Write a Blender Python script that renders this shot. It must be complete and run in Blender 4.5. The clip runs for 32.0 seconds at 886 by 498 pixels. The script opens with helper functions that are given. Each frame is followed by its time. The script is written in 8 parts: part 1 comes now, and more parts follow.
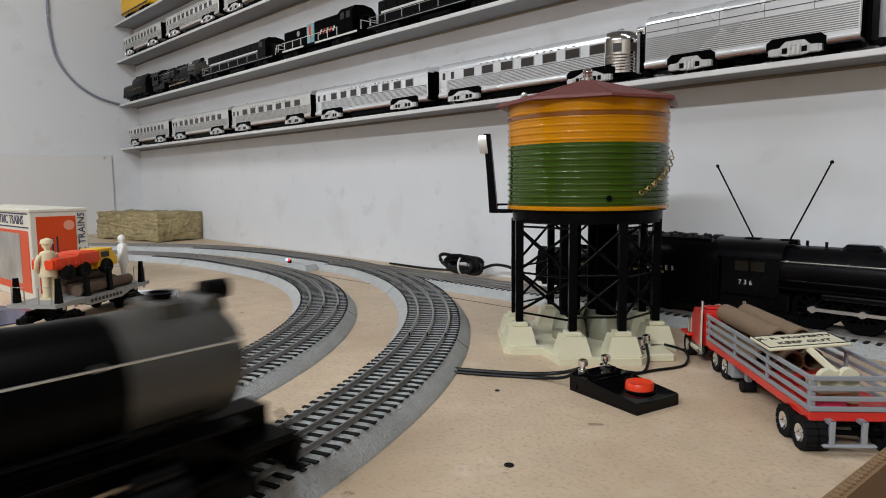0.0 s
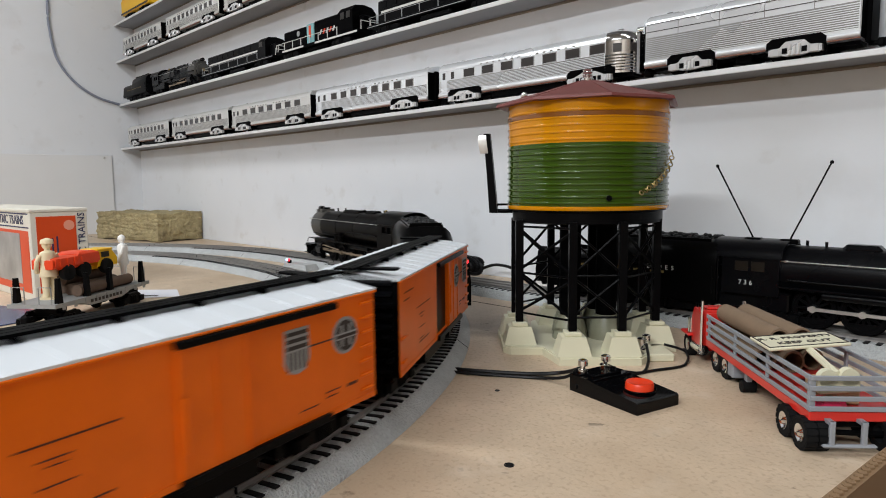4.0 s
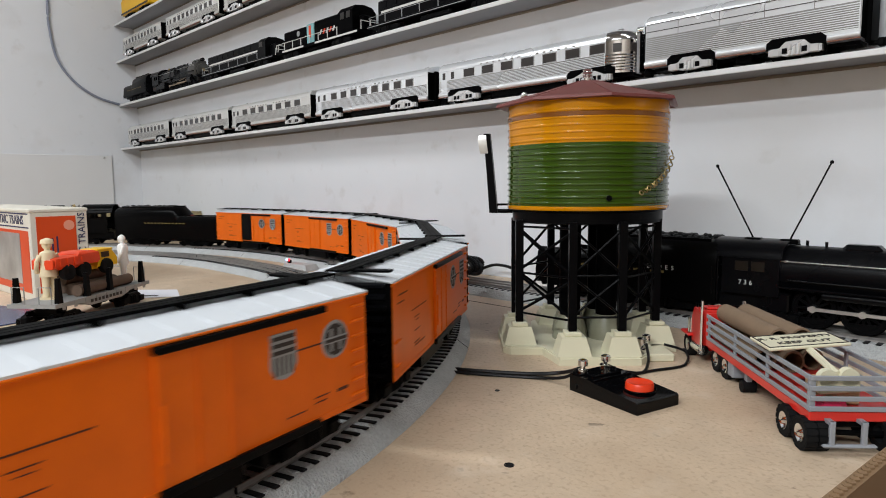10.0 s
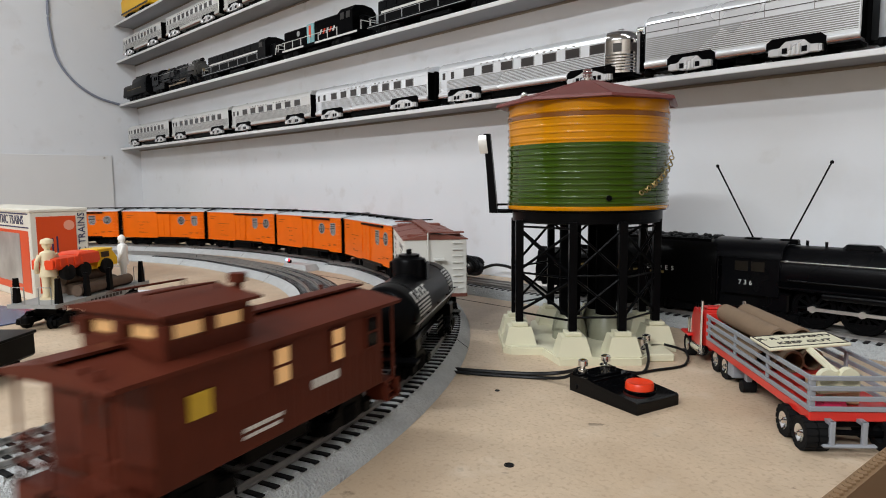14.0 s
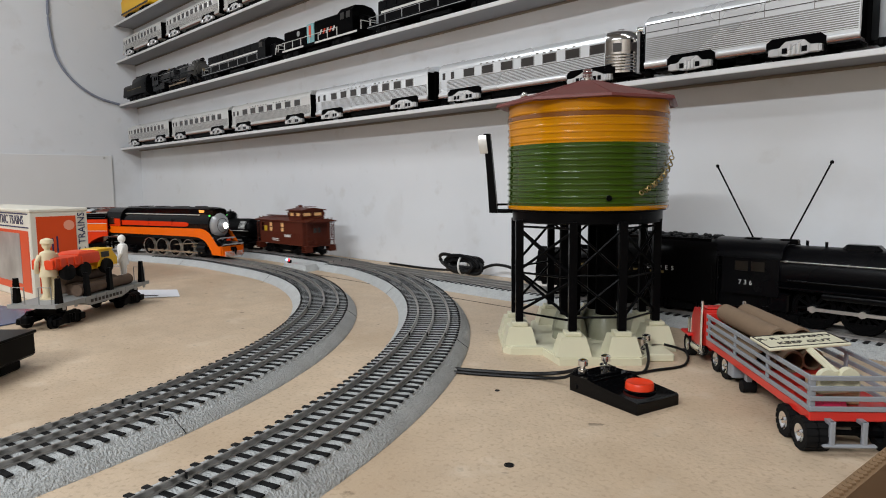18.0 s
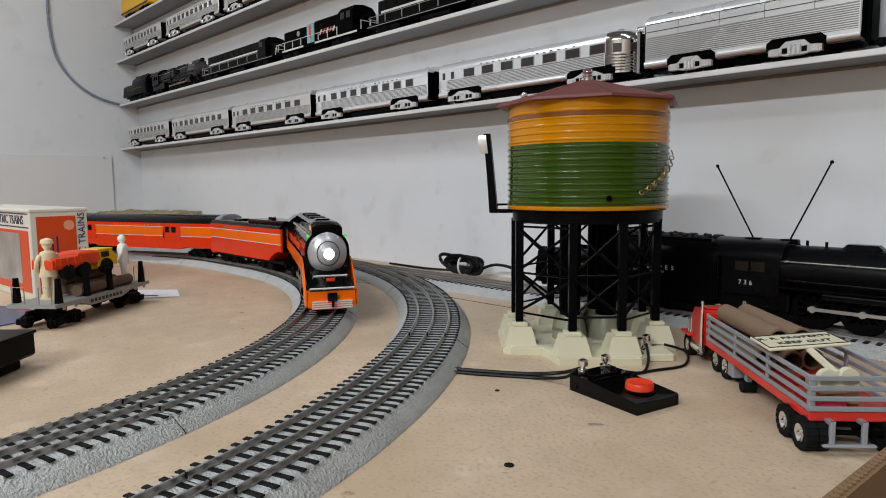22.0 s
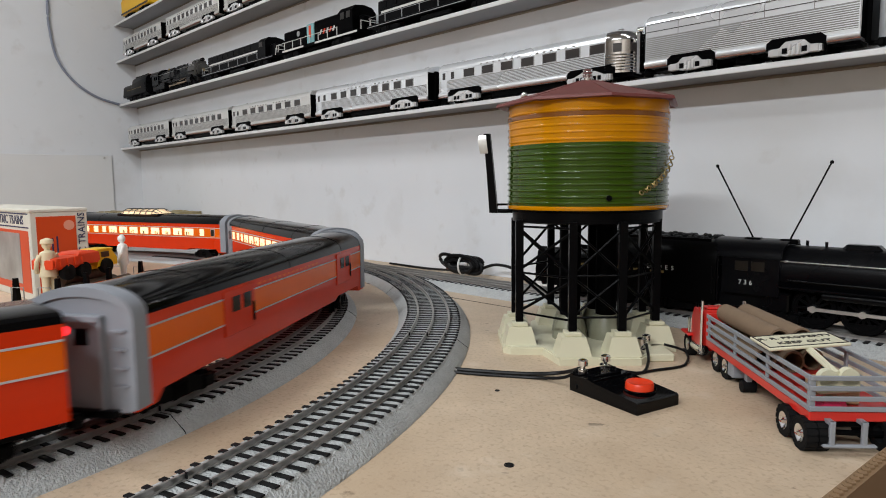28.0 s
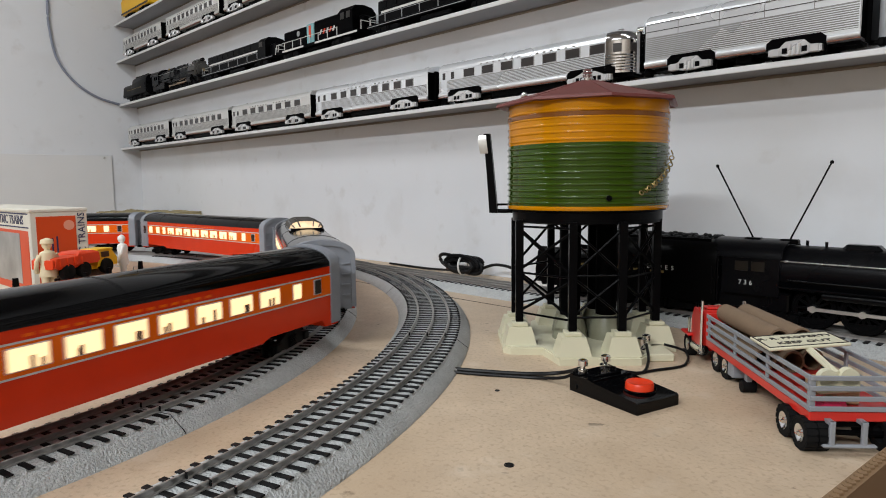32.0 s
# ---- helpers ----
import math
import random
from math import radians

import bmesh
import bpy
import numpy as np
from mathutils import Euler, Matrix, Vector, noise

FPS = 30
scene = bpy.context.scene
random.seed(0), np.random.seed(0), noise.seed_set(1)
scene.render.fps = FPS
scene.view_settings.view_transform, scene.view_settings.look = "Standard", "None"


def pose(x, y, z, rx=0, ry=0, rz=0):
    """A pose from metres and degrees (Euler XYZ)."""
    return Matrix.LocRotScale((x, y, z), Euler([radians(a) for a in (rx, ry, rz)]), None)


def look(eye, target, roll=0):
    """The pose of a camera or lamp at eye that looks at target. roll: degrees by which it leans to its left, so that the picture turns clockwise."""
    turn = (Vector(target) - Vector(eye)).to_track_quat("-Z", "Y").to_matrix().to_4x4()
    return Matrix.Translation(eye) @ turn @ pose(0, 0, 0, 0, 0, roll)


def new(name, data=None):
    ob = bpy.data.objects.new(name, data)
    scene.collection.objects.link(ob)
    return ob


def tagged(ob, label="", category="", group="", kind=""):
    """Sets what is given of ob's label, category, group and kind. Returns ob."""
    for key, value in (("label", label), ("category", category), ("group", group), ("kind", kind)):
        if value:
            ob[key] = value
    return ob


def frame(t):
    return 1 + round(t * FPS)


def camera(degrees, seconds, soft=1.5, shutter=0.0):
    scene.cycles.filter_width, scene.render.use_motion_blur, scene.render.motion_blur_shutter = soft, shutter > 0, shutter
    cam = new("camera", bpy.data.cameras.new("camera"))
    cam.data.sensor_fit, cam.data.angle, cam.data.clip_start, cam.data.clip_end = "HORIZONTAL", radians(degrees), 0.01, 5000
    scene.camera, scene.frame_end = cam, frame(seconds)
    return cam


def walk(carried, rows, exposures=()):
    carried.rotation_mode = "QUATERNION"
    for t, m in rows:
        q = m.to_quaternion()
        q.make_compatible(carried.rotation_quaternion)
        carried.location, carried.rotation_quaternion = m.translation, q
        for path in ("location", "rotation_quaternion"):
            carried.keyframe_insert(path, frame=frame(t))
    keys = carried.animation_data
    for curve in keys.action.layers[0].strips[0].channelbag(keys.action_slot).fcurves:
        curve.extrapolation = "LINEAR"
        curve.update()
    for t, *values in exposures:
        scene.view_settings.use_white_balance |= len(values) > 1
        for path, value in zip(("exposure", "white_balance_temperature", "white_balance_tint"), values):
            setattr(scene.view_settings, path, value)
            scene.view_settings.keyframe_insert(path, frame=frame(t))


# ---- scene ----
# ---- camera: on a small stand at the table's edge, still ----
EYE = (0.0, 0.0, 0.146)
AHEAD = (-0.71466, 0.69200, -0.10165)
cam = camera(68.77, 32.0, soft=1.0, shutter=0.7)
STAND = look(EYE, tuple(Vector(EYE) + Vector(AHEAD)), -0.573)
walk(cam, [(0, STAND), (32.0, STAND)], [(0, -0.28), (1.0, -0.20), (2.0, -0.02), (14.5, -0.02), (17.0, -0.16), (24.0, -0.28), (25.0, -0.20), (28.0, -0.16), (32.0, -0.18)])

# ---- world and light: ceiling tubes of a workshop room ----
world = bpy.data.worlds.new("room_air")
scene.world = world
world.use_nodes = True
world.node_tree.nodes["Background"].inputs[0].default_value = (0.8, 0.85, 1.0, 1)
world.node_tree.nodes["Background"].inputs[1].default_value = 0.02


def tube_lamp(x, y, z, sx, sy, watts, turn=0):
    d = bpy.data.lights.new("ceiling_tube", "AREA")
    d.shape, d.size, d.size_y, d.energy = "RECTANGLE", sx, sy, watts
    d.color = (0.955, 0.995, 1.03)
    o = new("ceiling_tube", d)
    o.matrix_world = pose(x, y, z, 0, 0, turn)
    return tagged(o, "long white fluorescent ceiling tube", "ceiling lamp")


CEIL = 1.40
tube_lamp(-1.35, -0.30, CEIL - 0.05, 0.9, 0.08, 13, 30)
tube_lamp(0.25, -1.85, CEIL - 0.05, 1.3, 0.08, 84, 6)
tube_lamp(-0.30, -0.75, CEIL - 0.05, 0.9, 0.08, 8, 15)
tube_lamp(0.20, 0.25, CEIL - 0.05, 0.9, 0.08, 4.5, 0)

# ---- materials ----


def mat(name, color, rough=0.5, metal=0.0, vary=0.12, scale=60.0, bump=0.0, bscale=300.0, coat=0.0, spots=0.0, emit=0.0, trans=0.0, ior=1.45, dark=(0, 0, 0), random=0.0, spec=0.5):
    m = bpy.data.materials.new(name)
    m.use_nodes = True
    nt = m.node_tree
    b = nt.nodes["Principled BSDF"]
    b.inputs["Roughness"].default_value = rough
    b.inputs["Metallic"].default_value = metal
    b.inputs["IOR"].default_value = ior
    b.inputs["Specular IOR Level"].default_value = spec
    b.inputs["Coat Weight"].default_value = coat
    b.inputs["Transmission Weight"].default_value = trans
    co = nt.nodes.new("ShaderNodeTexCoord")
    n1 = nt.nodes.new("ShaderNodeTexNoise")
    n1.inputs["Scale"].default_value, n1.inputs["Detail"].default_value = scale, 5
    n2 = nt.nodes.new("ShaderNodeTexNoise")
    n2.inputs["Scale"].default_value, n2.inputs["Detail"].default_value = scale * 0.13, 3
    for n in (n1, n2):
        nt.links.new(co.outputs["Object"], n.inputs["Vector"])
    add = nt.nodes.new("ShaderNodeMath")
    add.operation = "ADD"
    nt.links.new(n1.outputs["Fac"], add.inputs[0])
    nt.links.new(n2.outputs["Fac"], add.inputs[1])
    rng = nt.nodes.new("ShaderNodeMapRange")
    rng.inputs["From Min"].default_value, rng.inputs["From Max"].default_value = 0.6, 1.4
    rng.inputs["To Min"].default_value, rng.inputs["To Max"].default_value = 1 - vary, 1 + vary
    nt.links.new(add.outputs[0], rng.inputs["Value"])
    mul = nt.nodes.new("ShaderNodeMix")
    mul.data_type, mul.blend_type = "RGBA", "MULTIPLY"
    mul.inputs["Factor"].default_value = 1.0
    mul.inputs["A"].default_value = (*color, 1)
    nt.links.new(rng.outputs["Result"], mul.inputs["B"])
    out = mul.outputs["Result"]
    if spots > 0:
        v = nt.nodes.new("ShaderNodeTexNoise")
        v.inputs["Scale"].default_value, v.inputs["Detail"].default_value = scale * 0.35, 8
        nt.links.new(co.outputs["Object"], v.inputs["Vector"])
        r2 = nt.nodes.new("ShaderNodeMapRange")
        r2.inputs["From Min"].default_value, r2.inputs["From Max"].default_value = 0.56, 0.72
        r2.inputs["To Min"].default_value, r2.inputs["To Max"].default_value = 0.0, spots
        nt.links.new(v.outputs["Fac"], r2.inputs["Value"])
        mx = nt.nodes.new("ShaderNodeMix")
        mx.data_type = "RGBA"
        nt.links.new(r2.outputs["Result"], mx.inputs["Factor"])
        nt.links.new(out, mx.inputs["A"])
        mx.inputs["B"].default_value = (*dark, 1)
        out = mx.outputs["Result"]
    if random > 0:
        oi = nt.nodes.new("ShaderNodeObjectInfo")
        rr = nt.nodes.new("ShaderNodeMapRange")
        rr.inputs["To Min"].default_value, rr.inputs["To Max"].default_value = 1 - random, 1 + random
        nt.links.new(oi.outputs["Random"], rr.inputs["Value"])
        mr = nt.nodes.new("ShaderNodeMix")
        mr.data_type, mr.blend_type = "RGBA", "MULTIPLY"
        mr.inputs["Factor"].default_value = 1.0
        nt.links.new(out, mr.inputs["A"])
        nt.links.new(rr.outputs["Result"], mr.inputs["B"])
        out = mr.outputs["Result"]
    nt.links.new(out, b.inputs["Base Color"])
    if emit > 0:
        b.inputs["Emission Color"].default_value = (*color, 1)
        b.inputs["Emission Strength"].default_value = emit
    rv = nt.nodes.new("ShaderNodeMapRange")
    rv.inputs["To Min"].default_value, rv.inputs["To Max"].default_value = max(0.02, rough - 0.08), min(1, rough + 0.08)
    nt.links.new(n2.outputs["Fac"], rv.inputs["Value"])
    nt.links.new(rv.outputs["Result"], b.inputs["Roughness"])
    if bump > 0:
        n3 = nt.nodes.new("ShaderNodeTexNoise")
        n3.inputs["Scale"].default_value, n3.inputs["Detail"].default_value = bscale, 4
        nt.links.new(co.outputs["Object"], n3.inputs["Vector"])
        bp = nt.nodes.new("ShaderNodeBump")
        bp.inputs["Strength"].default_value, bp.inputs["Distance"].default_value = 1.0, bump
        nt.links.new(n3.outputs["Fac"], bp.inputs["Height"])
        nt.links.new(bp.outputs["Normal"], b.inputs["Normal"])
    return m


def smudge(m, scale, lo, hi, color, amount):
    """Patches of another colour with a shape of their own, over a material made by mat()."""
    nt = m.node_tree
    b = nt.nodes["Principled BSDF"]
    old = b.inputs["Base Color"].links[0].from_socket
    co = nt.nodes.new("ShaderNodeTexCoord")
    n = nt.nodes.new("ShaderNodeTexNoise")
    n.inputs["Scale"].default_value, n.inputs["Detail"].default_value = scale, 6
    nt.links.new(co.outputs["Object"], n.inputs["Vector"])
    r = nt.nodes.new("ShaderNodeMapRange")
    r.inputs["From Min"].default_value, r.inputs["From Max"].default_value = lo, hi
    r.inputs["To Min"].default_value, r.inputs["To Max"].default_value = 0.0, amount
    nt.links.new(n.outputs["Fac"], r.inputs["Value"])
    mx = nt.nodes.new("ShaderNodeMix")
    mx.data_type = "RGBA"
    nt.links.new(r.outputs["Result"], mx.inputs["Factor"])
    nt.links.new(old, mx.inputs["A"])
    mx.inputs["B"].default_value = (*color, 1)
    nt.links.new(mx.outputs["Result"], b.inputs["Base Color"])


WALL = mat("wall_paint", (0.71, 0.725, 0.75), 0.5, vary=0.03, scale=9, bump=0.00012, bscale=160, spots=0.0)
smudge(WALL, 3.5, 0.60, 0.76, (0.52, 0.50, 0.47), 0.3)
smudge(WALL, 26, 0.62, 0.76, (0.45, 0.42, 0.38), 0.3)
smudge(WALL, 8, 0.58, 0.74, (0.46, 0.43, 0.40), 0.25)
BOARD = mat("hardboard", (0.545, 0.422, 0.300), 0.5, vary=0.14, scale=46, bump=0.00025, bscale=420, spots=0.16, dark=(0.36, 0.25, 0.16))
smudge(BOARD, 330, 0.52, 0.66, (0.33, 0.24, 0.16), 0.5)
smudge(BOARD, 60, 0.68, 0.73, (0.10, 0.065, 0.04), 0.85)
smudge(BOARD, 140, 0.66, 0.74, (0.22, 0.15, 0.09), 0.4)
smudge(BOARD, 30, 0.60, 0.70, (0.63, 0.52, 0.40), 0.6)
smudge(BOARD, 9, 0.47, 0.68, (0.40, 0.285, 0.18), 0.5)
CEILING = mat("ceiling_grey", (0.16, 0.155, 0.15), 0.9, vary=0.03, scale=8)
# white shelf board: the shade of its underside is put into this darker grey
SHELF_SHADE = mat("shelf_underside_shade", (0.23, 0.23, 0.24), 0.5, vary=0.06, scale=14)
BATTEN = mat("batten_brown", (0.22, 0.18, 0.14), 0.6, vary=0.15, scale=30)
SHELF = mat("shelf_white", (0.66, 0.66, 0.665), 0.4, vary=0.04, scale=20)
BALLAST = mat("roadbed_grey", (0.49, 0.505, 0.505), 0.55, vary=0.18, scale=420, bump=0.0026, bscale=640)
TIE = mat("tie_black", (0.007, 0.007, 0.0075), 0.5, vary=0.3, scale=300, random=0.3, spec=0.15)
RAIL = mat("rail_steel", (0.44, 0.42, 0.40), 0.38, metal=0.85, vary=0.15, scale=200)
BLACK = mat("black_plastic", (0.0025, 0.0025, 0.0029), 0.30, vary=0.2, scale=80, spec=0.06)
ENGINE = mat("engine_black", (0.0022, 0.0023, 0.0030), 0.27, vary=0.25, scale=120, bump=0.0001, bscale=600, spec=0.18)
ORANGE = mat("boxcar_orange", (0.78, 0.140, 0.003), 0.32, vary=0.08, scale=60, spec=0.25)
SILVERROOF = mat("roof_grey", (0.64, 0.67, 0.70), 0.38, vary=0.06, scale=50)

# ---- mesh helpers ----


class Form:
    """Collects faces, then becomes one mesh."""

    def __init__(self):
        self.v, self.f, self.k = [], [], 0

    def add(self, verts, faces, m=None):
        n = len(self.v)
        self.v += [tuple(m @ Vector(p)) if m else tuple(p) for p in verts]
        self.f += [tuple(n + i for i in f) for f in faces]
        return self

    def box(self, x0, x1, y0, y1, z0, z1, c=0.0, m=None):
        x0, x1, y0, y1, z0, z1 = min(x0, x1), max(x0, x1), min(y0, y1), max(y0, y1), min(z0, z1), max(z0, z1)
        c = min(c, (x1 - x0) * 0.45, (y1 - y0) * 0.45, (z1 - z0) * 0.45)
        if c <= 0:
            v = [(x, y, z) for x in (x0, x1) for y in (y0, y1) for z in (z0, z1)]
            return self.add(v, [(0, 1, 3, 2), (4, 6, 7, 5), (0, 4, 5, 1), (2, 3, 7, 6), (0, 2, 6, 4), (1, 5, 7, 3)], m)
        bm = bmesh.new()
        bmesh.ops.create_cube(bm, size=1)
        bmesh.ops.scale(bm, verts=bm.verts, vec=(x1 - x0, y1 - y0, z1 - z0))
        bmesh.ops.translate(bm, verts=bm.verts, vec=((x0 + x1) / 2, (y0 + y1) / 2, (z0 + z1) / 2))
        bmesh.ops.bevel(bm, geom=bm.edges[:], offset=c, segments=1, affect="EDGES", profile=0.5)
        return self.take(bm, m)

    def take(self, bm, m=None):
        bm.verts.index_update()
        self.add([v.co for v in bm.verts], [[v.index for v in f.verts] for f in bm.faces], m)
        bm.free()
        return self

    def cyl(self, a, b, r, r2=None, n=16, caps=True):
        a, b = Vector(a), Vector(b)
        r2 = r if r2 is None else r2
        q = (b - a).to_track_quat("Z", "Y")
        v = []
        for p, rr in ((a, r), (b, r2)):
            v += [p + q @ Vector((rr * math.cos(2 * math.pi * i / n), rr * math.sin(2 * math.pi * i / n), 0)) for i in range(n)]
        f = [(i, (i + 1) % n, n + (i + 1) % n, n + i) for i in range(n)]
        if caps:
            f += [tuple(reversed(range(n))), tuple(range(n, 2 * n))]
        return self.add(v, f)

    def lathe(self, prof, n=32, m=None, closed=False):
        """prof: (radius, z) from bottom to top, turned round z."""
        v, k = [], len(prof)
        for i in range(n):
            a = 2 * math.pi * i / n
            v += [(r * math.cos(a), r * math.sin(a), z) for r, z in prof]
        f = []
        for i in range(n):
            j = (i + 1) % n
            for h in range(k if closed else k - 1):
                g = (h + 1) % k
                f.append((i * k + h, j * k + h, j * k + g, i * k + g))
        if not closed:
            if prof[0][0] > 1e-6:
                f.append(tuple(i * k for i in reversed(range(n))))
            if prof[-1][0] > 1e-6:
                f.append(tuple(i * k + k - 1 for i in range(n)))
        return self.add(v, f, m)

    def prism(self, poly, a, b, axis="x", m=None):
        """A closed outline pushed from a to b along an axis. poly: pairs in the other two axes, in order."""
        k = len(poly)

        def at(p, t):
            return (t, p[0], p[1]) if axis == "x" else (p[0], t, p[1]) if axis == "y" else (p[0], p[1], t)

        v = [at(p, a) for p in poly] + [at(p, b) for p in poly]
        f = [(i, (i + 1) % k, k + (i + 1) % k, k + i) for i in range(k)] + [tuple(reversed(range(k))), tuple(range(k, 2 * k))]
        return self.add(v, f, m)

    def loft(self, rings, caps=True):
        """Rings of equally many points joined in order."""
        k = len(rings[0])
        v = [p for r in rings for p in r]
        f = []
        for j in range(len(rings) - 1):
            f += [(j * k + i, j * k + (i + 1) % k, (j + 1) * k + (i + 1) % k, (j + 1) * k + i) for i in range(k)]
        if caps:
            f += [tuple(reversed(range(k))), tuple(range((len(rings) - 1) * k, len(rings) * k))]
        return self.add(v, f)

    def tube(self, pts, r, n=8):
        pts = [Vector(p) for p in pts]
        rings = []
        up = Vector((0, 0, 1))
        for i, p in enumerate(pts):
            d = (pts[min(i + 1, len(pts) - 1)] - pts[max(i - 1, 0)]).normalized()
            s = d.cross(up)
            if s.length < 1e-3:
                s = d.cross(Vector((1, 0, 0)))
            s.normalize()
            t = s.cross(d)
            rings.append([p + r * (s * math.cos(2 * math.pi * j / n) + t * math.sin(2 * math.pi * j / n)) for j in range(n)])
        return self.loft(rings)

    def ball(self, c, r, n=12, sz=1.0):
        k = max(4, n // 2)
        prof = [(r * math.sin(math.pi * i / k), -r * sz * math.cos(math.pi * i / k)) for i in range(k + 1)]
        prof[0], prof[-1] = (0, prof[0][1]), (0, prof[-1][1])
        return self.lathe(prof, n, Matrix.Translation(c))

    def ring(self, c, axis, r, t, n=24, k=8):
        """A torus of radius r and thickness t."""
        q = Vector(axis).to_track_quat("Z", "Y").to_matrix().to_4x4()
        prof = [(r + t * math.cos(2 * math.pi * j / k), t * math.sin(2 * math.pi * j / k)) for j in range(k)]
        return self.lathe(prof, n, Matrix.Translation(c) @ q, closed=True)

    def mesh(self, name, smooth=35):
        me = bpy.data.meshes.new(name)
        me.from_pydata([tuple(p) for p in self.v], [], self.f)
        bm = bmesh.new()
        bm.from_mesh(me)
        bmesh.ops.recalc_face_normals(bm, faces=bm.faces)
        bm.to_mesh(me)
        bm.free()
        me.shade_smooth()
        me.set_sharp_from_angle(angle=radians(smooth))
        return me


def part(name, form, material, parent=None, label="", m=None):
    me = form if isinstance(form, bpy.types.Mesh) else form.mesh(name)
    if not me.materials:
        me.materials.append(material)
    ob = new(name, me)
    ob.parent = parent
    if m is not None:
        ob.matrix_basis = m
    return tagged(ob, label)


def thing(name, label, category, m=None, group="", kind=""):
    ob = new(name)
    ob.empty_display_size = 0.01
    if m is not None:
        ob.matrix_basis = m
    return tagged(ob, label, category, group, kind)


def setting(name, form, material, label="", category=""):
    ob = part(name, form, material)
    return tagged(ob, label, category or name.split("_")[0], kind="structure")


# ---- the room: a plan in metres, x along the long wall, y into it ----
WALL_Y, CORNER_X = 0.76, -2.167
setting("wall_north", Form().box(CORNER_X - 0.1, 1.4, WALL_Y, WALL_Y + 0.1, -0.9, CEIL), WALL, "white painted long wall with shelves of model trains", "wall")
setting("wall_west", Form().box(CORNER_X - 0.1, CORNER_X, -2.6, WALL_Y, -0.9, CEIL), WALL, "white painted end wall", "wall")
DIM = mat("dim_panelling", (0.20, 0.17, 0.14), 0.7, vary=0.1, scale=6)
setting("wall_east", Form().box(1.3, 1.4, -2.6, WALL_Y, -0.9, CEIL), DIM, "plain grey-brown wall", "wall")
setting("wall_south", Form().box(CORNER_X, 1.3, -2.7, -2.6, -0.9, CEIL), DIM, "plain grey-brown wall", "wall")
setting("ceiling", Form().box(CORNER_X - 0.1, 1.4, -2.7, WALL_Y + 0.1, CEIL, CEIL + 0.1), CEILING, "plain dark grey ceiling", "ceiling")
setting("floor", Form().box(CORNER_X - 0.1, 1.4, -2.7, WALL_Y + 0.1, -1.0, -0.9), mat("floor_grey", (0.25, 0.24, 0.23), 0.6, scale=8), "grey workshop floor", "floor")
table = thing("layout_table", "tan hardboard train table along the wall", "table", kind="structure")
part("tabletop", Form().box(CORNER_X + 0.002, 1.296, -1.5, WALL_Y - 0.002, -0.018, 0.0), BOARD, table)
for x in (-2.0, -0.9, 0.2, 1.2):
    for y in (-1.4, 0.64):
        part("table_leg", Form().box(x - 0.04, x + 0.04, y - 0.04, y + 0.04, -0.9, -0.018), BOARD, table)
for i, z in enumerate((0.2635, 0.3965, 0.5274, 0.6383, 0.77)):
    s = thing("wall_shelf", "long narrow white wall shelf holding model trains", "shelf", group="wall shelves")
    part("board", Form().box(CORNER_X + 0.002, 1.296, WALL_Y - 0.0558, WALL_Y - 0.001, z - 0.0050, z - 0.0005, 0.001), SHELF_SHADE, s)
    part("front_lip", Form().box(CORNER_X + 0.002, 1.296, WALL_Y - 0.0580, WALL_Y - 0.0560, z - 0.0062, z, 0.0006), SHELF, s)
    part("wall_batten", Form().box(CORNER_X + 0.002, 1.296, WALL_Y - 0.0040, WALL_Y - 0.0012, z - 0.0085, z - 0.0051, 0.0006), BATTEN, s)

# ---- the two loops of track ----
RAIL_Z = 0.0145
GAUGE = 0.03175
LOOP_A = (-0.9738, -0.0866, 0.6096, 0.11, 0.45)
LOOP_B = (-1.0033, -0.1040, 0.7620, 0.11, 0.45)


def loop_length(loop):
    return 2 * math.pi * loop[2] + 2 * loop[3] + 2 * loop[4]


def on_loop(loop, s):
    """Place and heading on a rounded oblong: s runs from the foot of its far right curve, against the clock."""
    cx, cy, r, wide, deep = loop
    quarter = math.pi * r / 2
    s %= loop_length(loop)
    for x, y, turn, straight in ((cx, cy, 0, wide), (cx - wide, cy, 1, deep), (cx - wide, cy - deep, 2, wide), (cx, cy - deep, 3, deep)):
        a = turn * math.pi / 2
        if s <= quarter:
            a += s / r
            return Vector((x + r * math.cos(a), y + r * math.sin(a), 0)), a + math.pi / 2
        s -= quarter
        a += math.pi / 2
        if s <= straight:
            return Vector((x + r * math.cos(a) - s * math.sin(a), y + r * math.sin(a) + s * math.cos(a), 0)), a + math.pi / 2
        s -= straight
    return Vector((cx + r, cy, 0)), math.pi / 2


def sweep(loop, prof, s0, s1, steps):
    """A strip along the loop: prof is a closed outline of (outwards, z)."""
    rings = []
    for i in range(steps + 1):
        p, h = on_loop(loop, s0 + (s1 - s0) * i / steps)
        out = Vector((math.sin(h), -math.cos(h), 0))
        rings.append([p + out * o + Vector((0, 0, z)) for o, z in prof])
    return Form().loft(rings)


BED = [(-0.037, 0.0), (-0.0365, 0.0015), (-0.025, 0.0105), (0.025, 0.0105), (0.0365, 0.0015), (0.037, 0.0)]
RAIL_PROF = [(-0.0011, 0.0107), (-0.0011, 0.0114), (-0.0003, 0.0117), (-0.0003, 0.0132), (-0.00055, 0.0136), (-0.00055, 0.0143), (-0.0003, 0.0145), (0.0003, 0.0145), (0.00055, 0.0143), (0.00055, 0.0136), (0.0003, 0.0132), (0.0003, 0.0117), (0.0011, 0.0114), (0.0011, 0.0107)]
TIE_STEP = 0.0092


